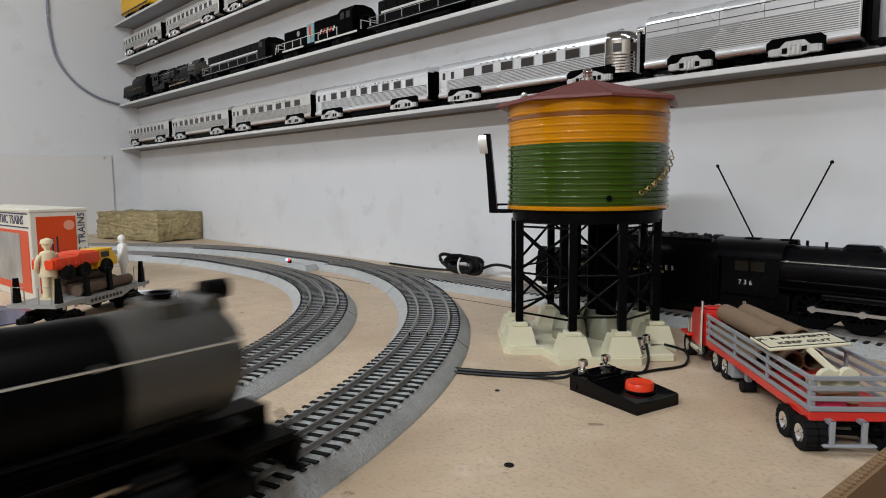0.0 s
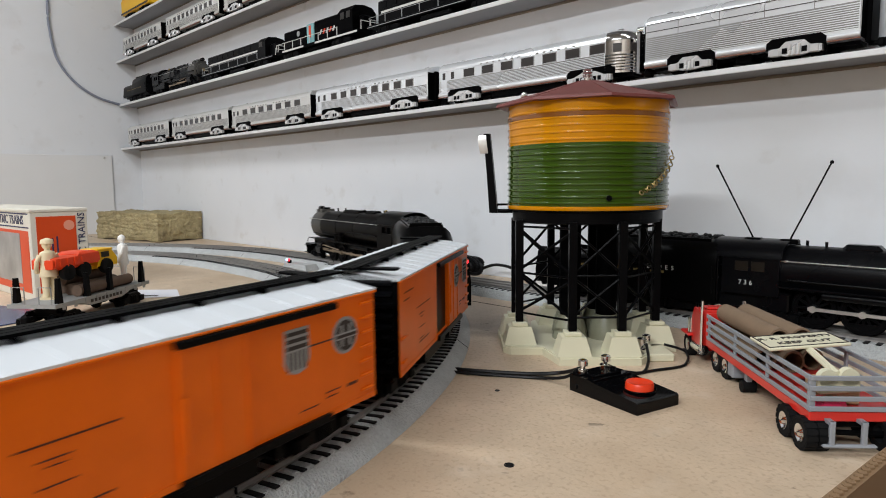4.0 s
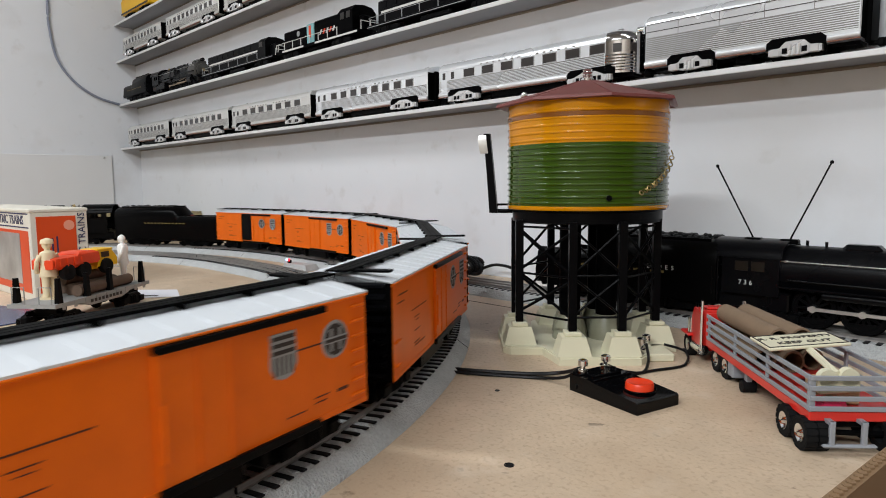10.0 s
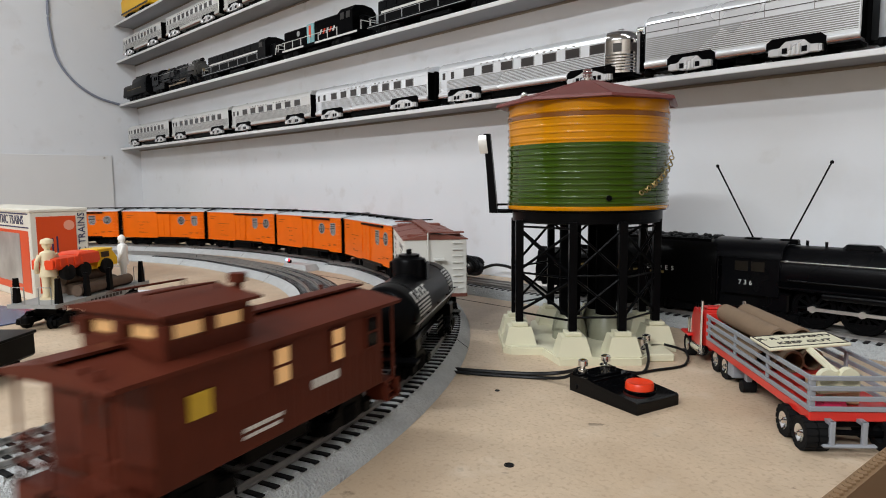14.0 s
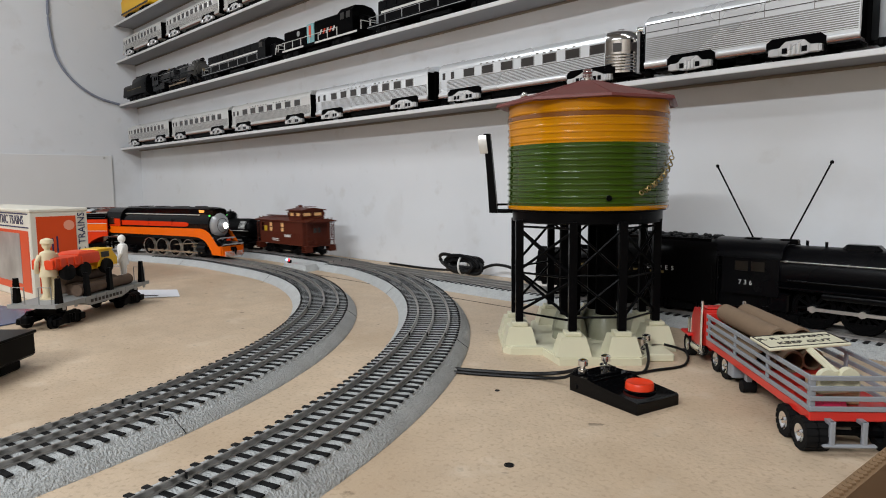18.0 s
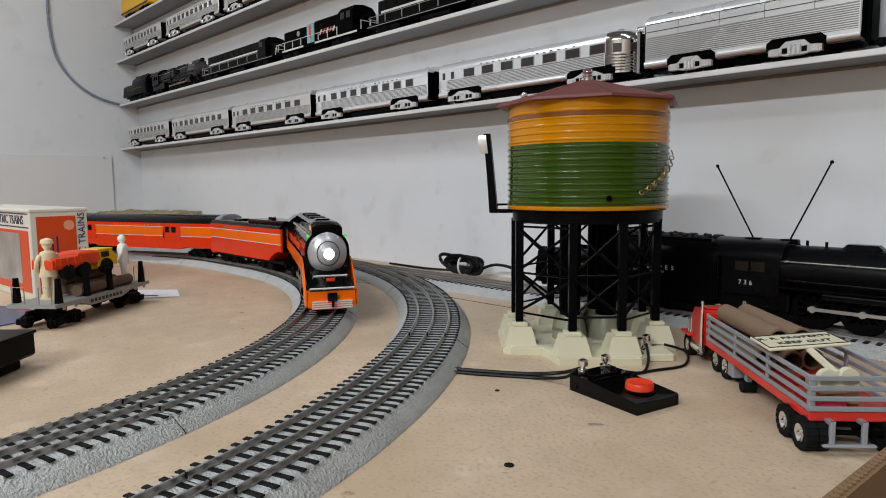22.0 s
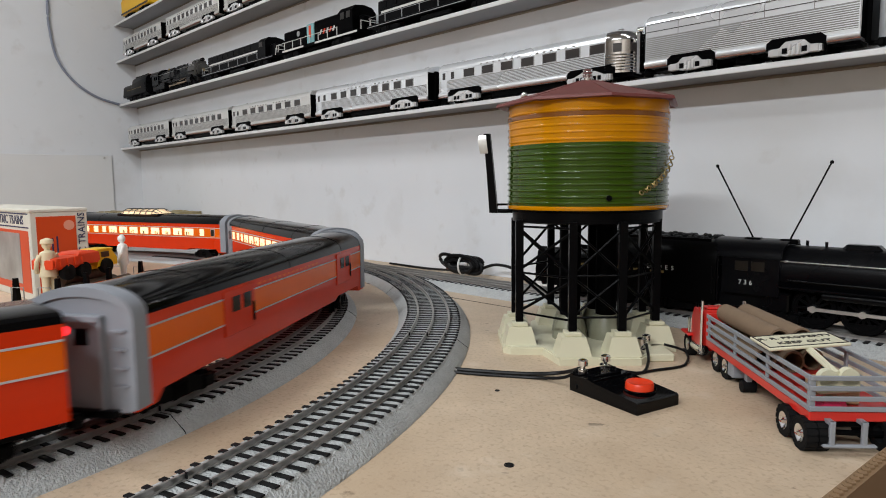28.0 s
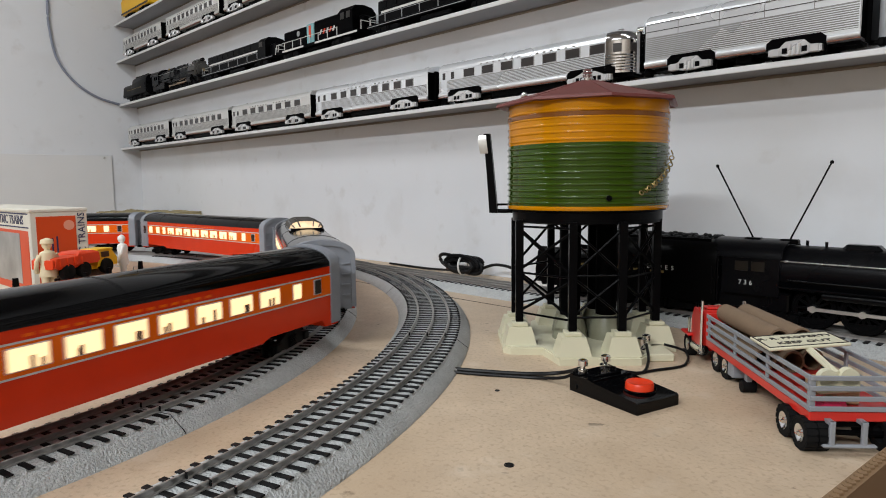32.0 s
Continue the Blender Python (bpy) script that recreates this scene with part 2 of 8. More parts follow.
def loop_track(loop, name):
    track = thing(name, "grey plastic roadbed toy track with three steel rails and black ties", "train track", group="track loops")
    r, total = loop[2], loop_length(loop)
    part("roadbed", sweep(loop, BED, 0, total, 240), BALLAST, track)
    for o in (-GAUGE / 2, 0, GAUGE / 2):
        part("rail", sweep(loop, [(a + o, z) for a, z in RAIL_PROF], 0, total, 240), RAIL, track)
    tie = Form().box(-0.0018, 0.0018, -0.0275, 0.0275, 0.0100, 0.0111, 0.0004).mesh("tie")
    count = int(total / TIE_STEP)
    for i in range(count):
        s = total * i / count
        p, h = on_loop(loop, s)
        if 0.02 < s < 2.1 * r:
            part("tie", tie, TIE, track, m=Matrix.Translation(p) @ pose(0, 0, 0, 0, 0, math.degrees(h)))
    section = r * radians(30 if r < 0.7 else 22.5)
    for i in range(9):
        s = 0.225 - section * 0 + section * (i - 1)
        p, h = on_loop(loop, s % total)
        q = Matrix.Translation(p) @ pose(0, 0, 0, 0, 0, math.degrees(h))
        part("section_joint", Form().prism([(-0.0372, 0.0), (-0.0367, 0.0018), (-0.0251, 0.0107), (0.0251, 0.0107), (0.0367, 0.0018), (0.0372, 0.0)], -0.00018, 0.00018), TIE, track, "dark joint between two track sections", q)
        for o in (-GAUGE / 2, 0, GAUGE / 2):
            part("rail_joint", Form().box(-0.0003, 0.0003, o - 0.0015, o + 0.0012, 0.0115, 0.0146), TIE, track, m=q)
    return track


loop_track(LOOP_A, "track_loop")
loop_track(LOOP_B, "track_loop")
seam = part("tabletop_seam", Form().box(CORNER_X + 0.003, -0.47, -0.0004, 0.0004, 0.0, 0.0004), TIE, table, "dark seam between two boards", pose(0, 0.575, 0.0))
for x, y, r in ((-0.2085, 0.2480, 0.0020), (-0.2925, 0.3350, 0.0012)):
    part("screw_hole", Form().cyl((x, y, 0.0), (x, y, 0.0003), r, n=14).ring((x, y, 0.0002), (0, 0, 1), r * 1.25, 0.0003, 14, 5), TIE, table, "small dark screw hole")

# ---- more materials ----
LAMP_ON = mat("window_glow", (1.0, 0.68, 0.36), 0.4, emit=1.4, vary=0.15, scale=90)
CABOOSE_GLOW = mat("dim_amber_glow", (0.42, 0.24, 0.10), 0.3, emit=0.8, vary=0.35, scale=70)
HEADLIGHT = mat("headlight_glow", (1.0, 0.93, 0.8), 0.3, emit=14, vary=0.0)
RED_LIGHT = mat("red_lens_glow", (1.0, 0.02, 0.03), 0.3, emit=3.5, vary=0.0)
GREEN_LIGHT = mat("green_lens_glow", (0.08, 0.60, 0.10), 0.3, emit=0.8, vary=0.0)
AMBER_LIGHT = mat("amber_board_glow", (1.0, 0.40, 0.07), 0.4, emit=0.7, vary=0.1)
BLUE_LIGHT = mat("blue_led_glow", (0.15, 0.45, 1.0), 0.3, emit=5, vary=0.0)
STEEL = mat("bright_steel", (0.62, 0.61, 0.59), 0.3, metal=1.0, vary=0.1, scale=200)
DULLSTEEL = mat("dull_rods", (0.36, 0.28, 0.20), 0.45, metal=0.7, vary=0.2, scale=200)
CHROME = mat("chrome", (0.80, 0.80, 0.80), 0.12, metal=1.0, vary=0.04)
WHEEL = mat("wheel_black", (0.003, 0.003, 0.0034), 0.4, vary=0.2, scale=200, spec=0.05)
DECAL = mat("decal_dark", (0.03, 0.022, 0.02), 0.6, vary=0.1)
DECAL_SOFT = mat("decal_soft_grey", (0.15, 0.14, 0.13), 0.6, vary=0.35, scale=500)
DECAL_RUST = mat("decal_dark_rust", (0.085, 0.018, 0.005), 0.6, vary=0.1)
DECAL_WHITE = mat("decal_white", (0.62, 0.62, 0.60), 0.6, vary=0.06)
DECAL_GOLD = mat("decal_gold", (0.16, 0.115, 0.035), 0.5, vary=0.1)
BADGE = mat("badge_grey", (0.30, 0.31, 0.315), 0.5, vary=0.06)
REEFER_WHITE = mat("reefer_white", (0.62, 0.615, 0.575), 0.5, vary=0.05, scale=40, spots=0.08, dark=(0.4, 0.37, 0.32))
OXIDE = mat("oxide_brown", (0.19, 0.062, 0.045), 0.5, vary=0.1, scale=70)
CABOOSE_RED = mat("caboose_brown_red", (0.088, 0.0190, 0.0100), 0.45, vary=0.12, scale=70, spec=0.12)
TENDER_GREY = mat("tender_dark", (0.0016, 0.0015, 0.0016), 0.30, vary=0.15, scale=60, spec=0.07)
GRAPHITE = mat("smokebox_graphite", (0.050, 0.048, 0.043), 0.36, vary=0.15, scale=120)
COAL = mat("coal", (0.006, 0.006, 0.0065), 0.5, vary=0.4, scale=300, bump=0.003, bscale=220)
DAY_ORANGE = mat("daylight_orange", (0.84, 0.135, 0.002), 0.24, vary=0.05, coat=0.12, spec=0.22)
DAY_RED = mat("daylight_red", (0.68, 0.036, 0.004), 0.24, vary=0.06, coat=0.12, spec=0.22)
DAY_BLACK = mat("gloss_black", (0.002, 0.002, 0.0024), 0.09, vary=0.1, spec=0.18)
STRIPE = mat("stripe_silver", (0.55, 0.54, 0.52), 0.45, vary=0.05)
COACH_GREY = mat("coach_end_grey", (0.25, 0.265, 0.295), 0.42, vary=0.12, scale=60)
SILVER = mat("silver_paint", (0.52, 0.53, 0.55), 0.35, metal=0.6, vary=0.06, scale=90)
BRASS = mat("brass_chain", (0.42, 0.30, 0.12), 0.35, metal=1.0, vary=0.2, scale=200)
mat_window = mat("cab_glass", (0.012, 0.009, 0.006), 0.30, vary=0.2, scale=90)
BRIGHT_ROD = mat("bright_rod", (0.72, 0.70, 0.66), 0.34, metal=0.75, vary=0.08, scale=200)
PILOT_WHITE = mat("pilot_stripe", (0.70, 0.62, 0.58), 0.4, vary=0.05)

DEEP_BLACK = mat("deep_black_plastic", (0.0013, 0.0013, 0.0015), 0.45, vary=0.15, scale=60, spec=0.02)

# ---- parts that railway vehicles share. x ahead, y to its left, z from the rail's top ----
freight_train, express_train = [], []


def flange_wheel(r, n=20):
    """A wheel on the y axis, with flange and dished face, tread at y = 0 to 0.004."""
    prof = [(0.0008, 0.0042), (r * 0.28, 0.0046), (r * 0.32, 0.0036), (r * 0.8, 0.0034), (r * 0.86, 0.0044), (r, 0.0044), (r, 0.0008), (r * 1.12, 0.0004), (r * 1.12, -0.0006), (0.0008, -0.0006)]
    return Form().lathe(prof, n, pose(0, 0, 0, -90))


WHEEL_MESH = flange_wheel(0.0068).mesh("wheel")


def truck_frame(base=0.034, drop=0.0):
    f = Form()
    for sy in (-1, 1):
        y = sy * 0.0205
        poly = [(-base / 2 - 0.006, 0.0042), (-base / 2 - 0.006, 0.0098), (-base / 2 + 0.004, 0.0108), (-0.008, 0.0155), (0.008, 0.0155), (base / 2 - 0.004, 0.0108), (base / 2 + 0.006, 0.0098), (base / 2 + 0.006, 0.0042), (base / 2 - 0.003, 0.0042), (0.006, 0.0028), (-0.006, 0.0028), (-base / 2 + 0.003, 0.0042)]
        f.prism(poly, y - 0.0018, y + 0.0018, "y")
        for x in (-base / 2, base / 2):
            f.box(x - 0.0042, x + 0.0042, y - sy * 0.001, y + sy * 0.0034, 0.0034, 0.0102, 0.0007)
        for x in (-0.004, 0, 0.004):
            f.cyl((x, y + sy * 0.002, 0.0035), (x, y + sy * 0.002, 0.0125), 0.0015, n=8)
    f.box(-0.005, 0.005, -0.0205, 0.0205, 0.009, 0.0145, 0.0008)
    return f.mesh("side_frame")


FRAME_MESH = truck_frame()
LONG_FRAME_MESH = truck_frame(0.048)


def add_truck(parent, x, turn=0.0, long=False):
    base = 0.048 if long else 0.034
    t = part("truck", LONG_FRAME_MESH if long else FRAME_MESH, WHEEL, parent, m=pose(x, 0, 0, 0, 0, turn))
    xs = (-base / 2, 0, base / 2) if long else (-base / 2, base / 2)
    for wx in xs:
        for sy in (-1, 1):
            part("wheel", WHEEL_MESH, WHEEL, t, m=pose(wx, sy * 0.0135, 0.0068, 0, 0, 0 if sy > 0 else 180))
    return t


def add_coupler(parent, x, way, z=0.0105):
    f = Form().box(x, x + way * 0.010, -0.0018, 0.0018, z - 0.002, z + 0.002, 0.0005)
    f.box(x + way * 0.008, x + way * 0.014, -0.0042, 0.0042, z - 0.0045, z + 0.0035, 0.0012)
    return part("coupler", f, WHEEL, parent)


def bars(parent, material, rows, name="lettering"):
    """Thin raised strips of lettering on both sides: rows of (x0, x1, z0, z1, y)."""
    for x0, x1, z0, z1, y in rows:
        for sy in (-1, 1):
            sx = -sy
            part(name, Form().box(sx * x0, sx * x1, sy * y, sy * (y + 0.00025), z0, z1), material, parent)


def words(parent, text, size, m, material, name="lettering", label="", extrude=0.0002):
    c = bpy.data.curves.new(name, "FONT")
    c.body, c.size, c.extrude = text, size, extrude
    c.align_x, c.align_y = "CENTER", "CENTER"
    c.resolution_u = 2
    tmp = bpy.data.objects.new(name, c)
    scene.collection.objects.link(tmp)
    dg = bpy.context.evaluated_depsgraph_get()
    me = bpy.data.meshes.new_from_object(tmp.evaluated_get(dg))
    bpy.data.objects.remove(tmp)
    me.materials.clear()
    me.materials.append(material)
    ob = new(name, me)
    ob.parent = parent
    ob.matrix_basis = m
    return tagged(ob, label)


# ---- freight cars ----
CAR = 0.2205
PITCH = math.radians(18.09) * 0.762
HW, FLOOR, EAVE, RIDGE = 0.0312, 0.0180, 0.0757, 0.0805
TRUCK_X, SWING = 0.075, 5.4


def underframe(parent, L, material=BLACK):
    f = Form().box(-L / 2 + 0.004, L / 2 - 0.004, -0.006, 0.006, 0.0085, FLOOR + 0.001, 0.0006)
    for x in (-0.04, 0.04):
        f.box(x - 0.002, x + 0.002, -HW + 0.002, HW - 0.002, 0.0075, FLOOR + 0.001)
    f.box(-0.03, 0.03, -HW + 0.004, -HW + 0.009, 0.0045, FLOOR + 0.001, 0.0006)
    f.box(-0.03, 0.03, HW - 0.009, HW - 0.004, 0.0045, FLOOR + 0.001, 0.0006)
    f.cyl((-0.015, 0, 0.006), (0.012, 0, 0.006), 0.004, n=10)
    part("underframe", f, material, parent)
    for x, a in ((TRUCK_X, SWING), (-TRUCK_X, -SWING)):
        add_truck(parent, x, a)
    for way in (1, -1):
        add_coupler(parent, way * L / 2 - way * 0.004, way)


def pitched_roof(L, hw, z0, z1, ribs, rib=0.0007):
    f = Form().prism([(-hw - 0.0006, z0 - 0.0006), (-hw - 0.0006, z0 + 0.0004), (-hw * 0.5, z0 + (z1 - z0) * 0.62), (0, z1), (hw * 0.5, z0 + (z1 - z0) * 0.62), (hw + 0.0006, z0 + 0.0004), (hw + 0.0006, z0 - 0.0006)], -L / 2 - 0.0006, L / 2 + 0.0006)
    for i in range(ribs):
        x = -L / 2 + L * (i + 0.5) / ribs
        f.prism([(-hw - 0.0009, z0 - 0.0004), (-hw - 0.0009, z0 + 0.0004 + rib), (-hw * 0.5, z0 + (z1 - z0) * 0.62 + rib), (0, z1 + rib), (hw * 0.5, z0 + (z1 - z0) * 0.62 + rib), (hw + 0.0009, z0 + 0.0004 + rib), (hw + 0.0009, z0 - 0.0004)], x - 0.0007, x + 0.0007)
    return f


ROOF_RIB = Form().prism([(-HW - 0.0008, EAVE - 0.0004), (-HW - 0.0008, EAVE + 0.0008), (-HW * 0.5, EAVE + (RIDGE - EAVE) * 0.62 + 0.0002), (0, RIDGE + 0.0002), (HW * 0.5, EAVE + (RIDGE - EAVE) * 0.62 + 0.0002), (HW + 0.0008, EAVE + 0.0008), (HW + 0.0008, EAVE - 0.0004)], -0.0009, 0.0009).mesh("roof_rib")


def running_board(parent, L, z, material):
    for y in (-0.0046, 0.0, 0.0046):
        part("walkway_plank", Form().box(-L / 2 - 0.006, L / 2 + 0.006, y - 0.0020, y + 0.0020, z, z + 0.0012), material, parent)
    for i in range(6):
        x = -L / 2 + L * (i + 0.5) / 6
        part("walkway_bracket", Form().box(x - 0.001, x + 0.001, -0.008, 0.008, z - 0.002, z), material, parent)
    for way in (1, -1):
        x = way * (L / 2 - 0.006)
        part("end_walkway", Form().box(x - 0.004, x + 0.004, way * 0.006, way * (HW - 0.002), z - 0.001, z + 0.0004, 0.0002), material, parent)


def ladder(parent, x, y, z0, z1, count, material, width=0.010, along="x"):
    for i in range(count):
        z = z0 + (z1 - z0) * i / (count - 1)
        s = 1 if y > 0 else -1
        if along == "x":
            f = Form().box(x - width / 2, x + width / 2, y, y + s * 0.0017, z - 0.0006, z + 0.0007, 0.0003)
        else:
            s = 1 if x > 0 else -1
            f = Form().box(x, x + s * 0.0017, y - width / 2, y + width / 2, z - 0.0006, z + 0.0007, 0.0003)
        part("ladder_rung", f, material, parent)


def ribbed_end(parent, way, material, ribs=9):
    f = Form().box(way * (CAR / 2 - 0.0015), way * (CAR / 2 + 0.0006), -HW + 0.0004, HW - 0.0004, FLOOR, EAVE)
    f.prism([(-HW + 0.0004, EAVE), (0, RIDGE - 0.0004), (HW - 0.0004, EAVE)], way * (CAR / 2 - 0.0015), way * (CAR / 2 + 0.0006))
    e = part("end_panel", f, material, parent, "black ribbed steel end")
    for i in range(ribs):
        z = FLOOR + 0.004 + (EAVE - FLOOR - 0.006) * i / (ribs - 1)
        g = Form().prism([(z - 0.0021, CAR / 2 + 0.0004), (z - 0.0008, CAR / 2 + 0.0026), (z + 0.0008, CAR / 2 + 0.0026), (z + 0.0021, CAR / 2 + 0.0004)], -HW + 0.004, HW - 0.004, "x")
        g.v = [(way * p[2], p[0], p[1]) for p in g.v]
        part("end_rib", g, ENGINE, e)
    return e


def boxcar(odd, open_door):
    label = "orange boxcar with grey roof, black ends and an open doorway" if open_door else "orange toy boxcar with grey roof and black ends"
    ob = thing("boxcar", label, "train car", group="freight train")
    h = CAR / 2 - 0.0008
    d0, d1 = -0.014, 0.021
    if open_door:
        for x0, x1, z0, z1 in ((-h, d0, FLOOR, EAVE), (d1, h, FLOOR, EAVE), (d0, d1, FLOOR, FLOOR + 0.003), (d0, d1, EAVE - 0.004, EAVE)):
            part("body", Form().box(x0, x1, -HW, HW, z0, z1), ORANGE, ob)
    else:
        part("body", Form().box(-h, h, -HW, HW, FLOOR, EAVE), ORANGE, ob)
    part("side_sill", Form().box(-h, h, -HW - 0.0004, HW + 0.0004, FLOOR - 0.0002, FLOOR + 0.0024), ORANGE, ob)
    part("roof_fascia", Form().box(-CAR / 2, CAR / 2, -HW - 0.0012, HW + 0.0012, EAVE - 0.0018, EAVE - 0.0006, 0.0003), ORANGE, ob)
    roof = part("roof", pitched_roof(CAR, HW, EAVE, RIDGE, 0), SILVERROOF, ob, "pale grey ribbed roof")
    for i in range(13):
        part("roof_rib", ROOF_RIB, SILVERROOF, roof, m=pose(-CAR / 2 + CAR * (i + 0.5) / 13, 0, 0))
    running_board(ob, CAR, RIDGE + 0.0014, DEEP_BLACK)
    for way in (1, -1):
        ribbed_end(ob, way, DEEP_BLACK)
    if open_door:
        part("doorway_lining", Form().box(d0, d1, -0.0298, 0.0298, FLOOR + 0.003, EAVE - 0.004), BLACK, ob, "dark inside of the open doorway")
    for sy in (-1, 1):
        sx = -sy
        y = sy * HW
        shift = 0.035 if open_door else 0.0
        door = Form().box(sx * (d0 + shift), sx * (d1 + shift), y, y + sy * 0.0014, FLOOR + 0.002, EAVE - 0.004, 0.0004)
        door_ob = part("door", door, ORANGE, ob)
        for x in (d0 + shift + 0.0006, (d0 + d1) / 2 + shift, d1 + shift - 0.002):
            part("door_rib", Form().box(sx * x, sx * (x + 0.0012), y + sy * 0.0014, y + sy * 0.002, FLOOR + 0.004, EAVE - 0.006), ORANGE, door_ob)
        part("door_latch", Form().box(sx * (d0 + shift + 0.002), sx * (d0 + shift + 0.0035), y + sy * 0.0014, y + sy * 0.003, FLOOR + 0.012, FLOOR + 0.034, 0.0003), ORANGE, door_ob)
        part("door_track", Form().box(sx * d0, sx * 0.077, y, y + sy * 0.003, EAVE - 0.0048, EAVE - 0.0018, 0.0004), BLACK, ob, "black upper door rail")
        part("door_track", Form().box(sx * d0, sx * 0.072, y, y + sy * 0.0026, FLOOR - 0.0015, FLOOR + 0.0022, 0.0004), BLACK, ob, "black lower door rail")
        xr, xs = (0.0505, 0.085) if odd else (0.085, 0.0505)
        yy = y + (sy * 0.0015 if open_door else 0)
        rnd = part("round_badge", Form().cyl((sx * xr, yy, 0.056), (sx * xr, yy + sy * 0.0004, 0.056), 0.0094, n=28), BADGE, ob, "grey round railway badge")
        part("badge_mark", Form().cyl((sx * xr, yy, 0.056), (sx * xr, yy + sy * 0.0007, 0.056), 0.0078, n=24), DECAL, rnd)
        for dx in (-0.0032, 0.0032):
            part("badge_mark", Form().box(sx * (xr + dx) - 0.0008, sx * (xr + dx) + 0.0008, yy, yy + sy * 0.0009, 0.0505, 0.0615), BADGE, rnd)
        part("badge_mark", Form().box(sx * xr - 0.0088, sx * xr + 0.0088, yy, yy + sy * 0.0011, 0.0545, 0.0575), BADGE, rnd)
        part("badge_mark", Form().box(sx * xr - 0.0080, sx * xr + 0.0080, yy, yy + sy * 0.0013, 0.0552, 0.0568), DECAL, rnd)
        sh = Form().prism([(sx * xs - 0.0076, 0.0662), (sx * xs + 0.0076, 0.0662), (sx * xs + 0.0082, 0.0510), (sx * xs + 0.0052, 0.0462), (sx * xs, 0.0448), (sx * xs - 0.0052, 0.0462), (sx * xs - 0.0082, 0.0510)], yy, yy + sy * 0.0004, "y")
        shield = part("shield_badge", sh, BADGE, ob, "grey shield-shaped railway badge")
        for z in (0.0640, 0.0608, 0.0576):
            part("badge_mark", Form().box(sx * xs - 0.0068, sx * xs + 0.0068, yy, yy + sy * 0.0007, z - 0.0009, z + 0.0009), DECAL, shield)
        for k in range(5):
            part("badge_mark", Form().box(sx * xs - 0.0062 + k * 0.0028, sx * xs - 0.0052 + k * 0.0028, yy, yy + sy * 0.0006, 0.0472, 0.0556), DECAL, shield)
        ladder(ob, sx * (CAR / 2 - 0.008), y, FLOOR + 0.006, EAVE - 0.006, 7, ORANGE)
        ladder(ob, sx * (-CAR / 2 + 0.008), y, FLOOR + 0.008, FLOOR + 0.022, 2, ORANGE)
    bars(ob, DECAL_RUST, [(-0.070, -0.036, 0.0517, 0.0523, HW), (-0.064, -0.053, 0.0464, 0.0469, HW), (-0.061, -0.055, 0.0442, 0.0446, HW), (-0.064, -0.052, 0.0377, 0.0382, HW), (-0.098, -0.080, 0.066, 0.0668, HW), (-0.10, -0.088, 0.0615, 0.0622, HW), (-0.064, -0.054, 0.0300, 0.0306, HW), (-0.064, -0.040, 0.0280, 0.0286, HW), (0.058, 0.076, 0.0555, 0.0563, HW + (0.0015 if open_door else 0)), (0.070, 0.080, 0.030, 0.0306, HW), (0.070, 0.078, 0.0275, 0.0281, HW), (0.086, 0.094, 0.029, 0.0305, HW), (0.052, 0.064, 0.026, 0.0266, HW)])
    wheel = Form().ring((-CAR / 2 - 0.004, 0.014, 0.058), (1, 0, 0), 0.005, 0.0006, 16, 6)
    part("brake_wheel", wheel, BLACK, ob)
    underframe(ob, CAR)
    return ob


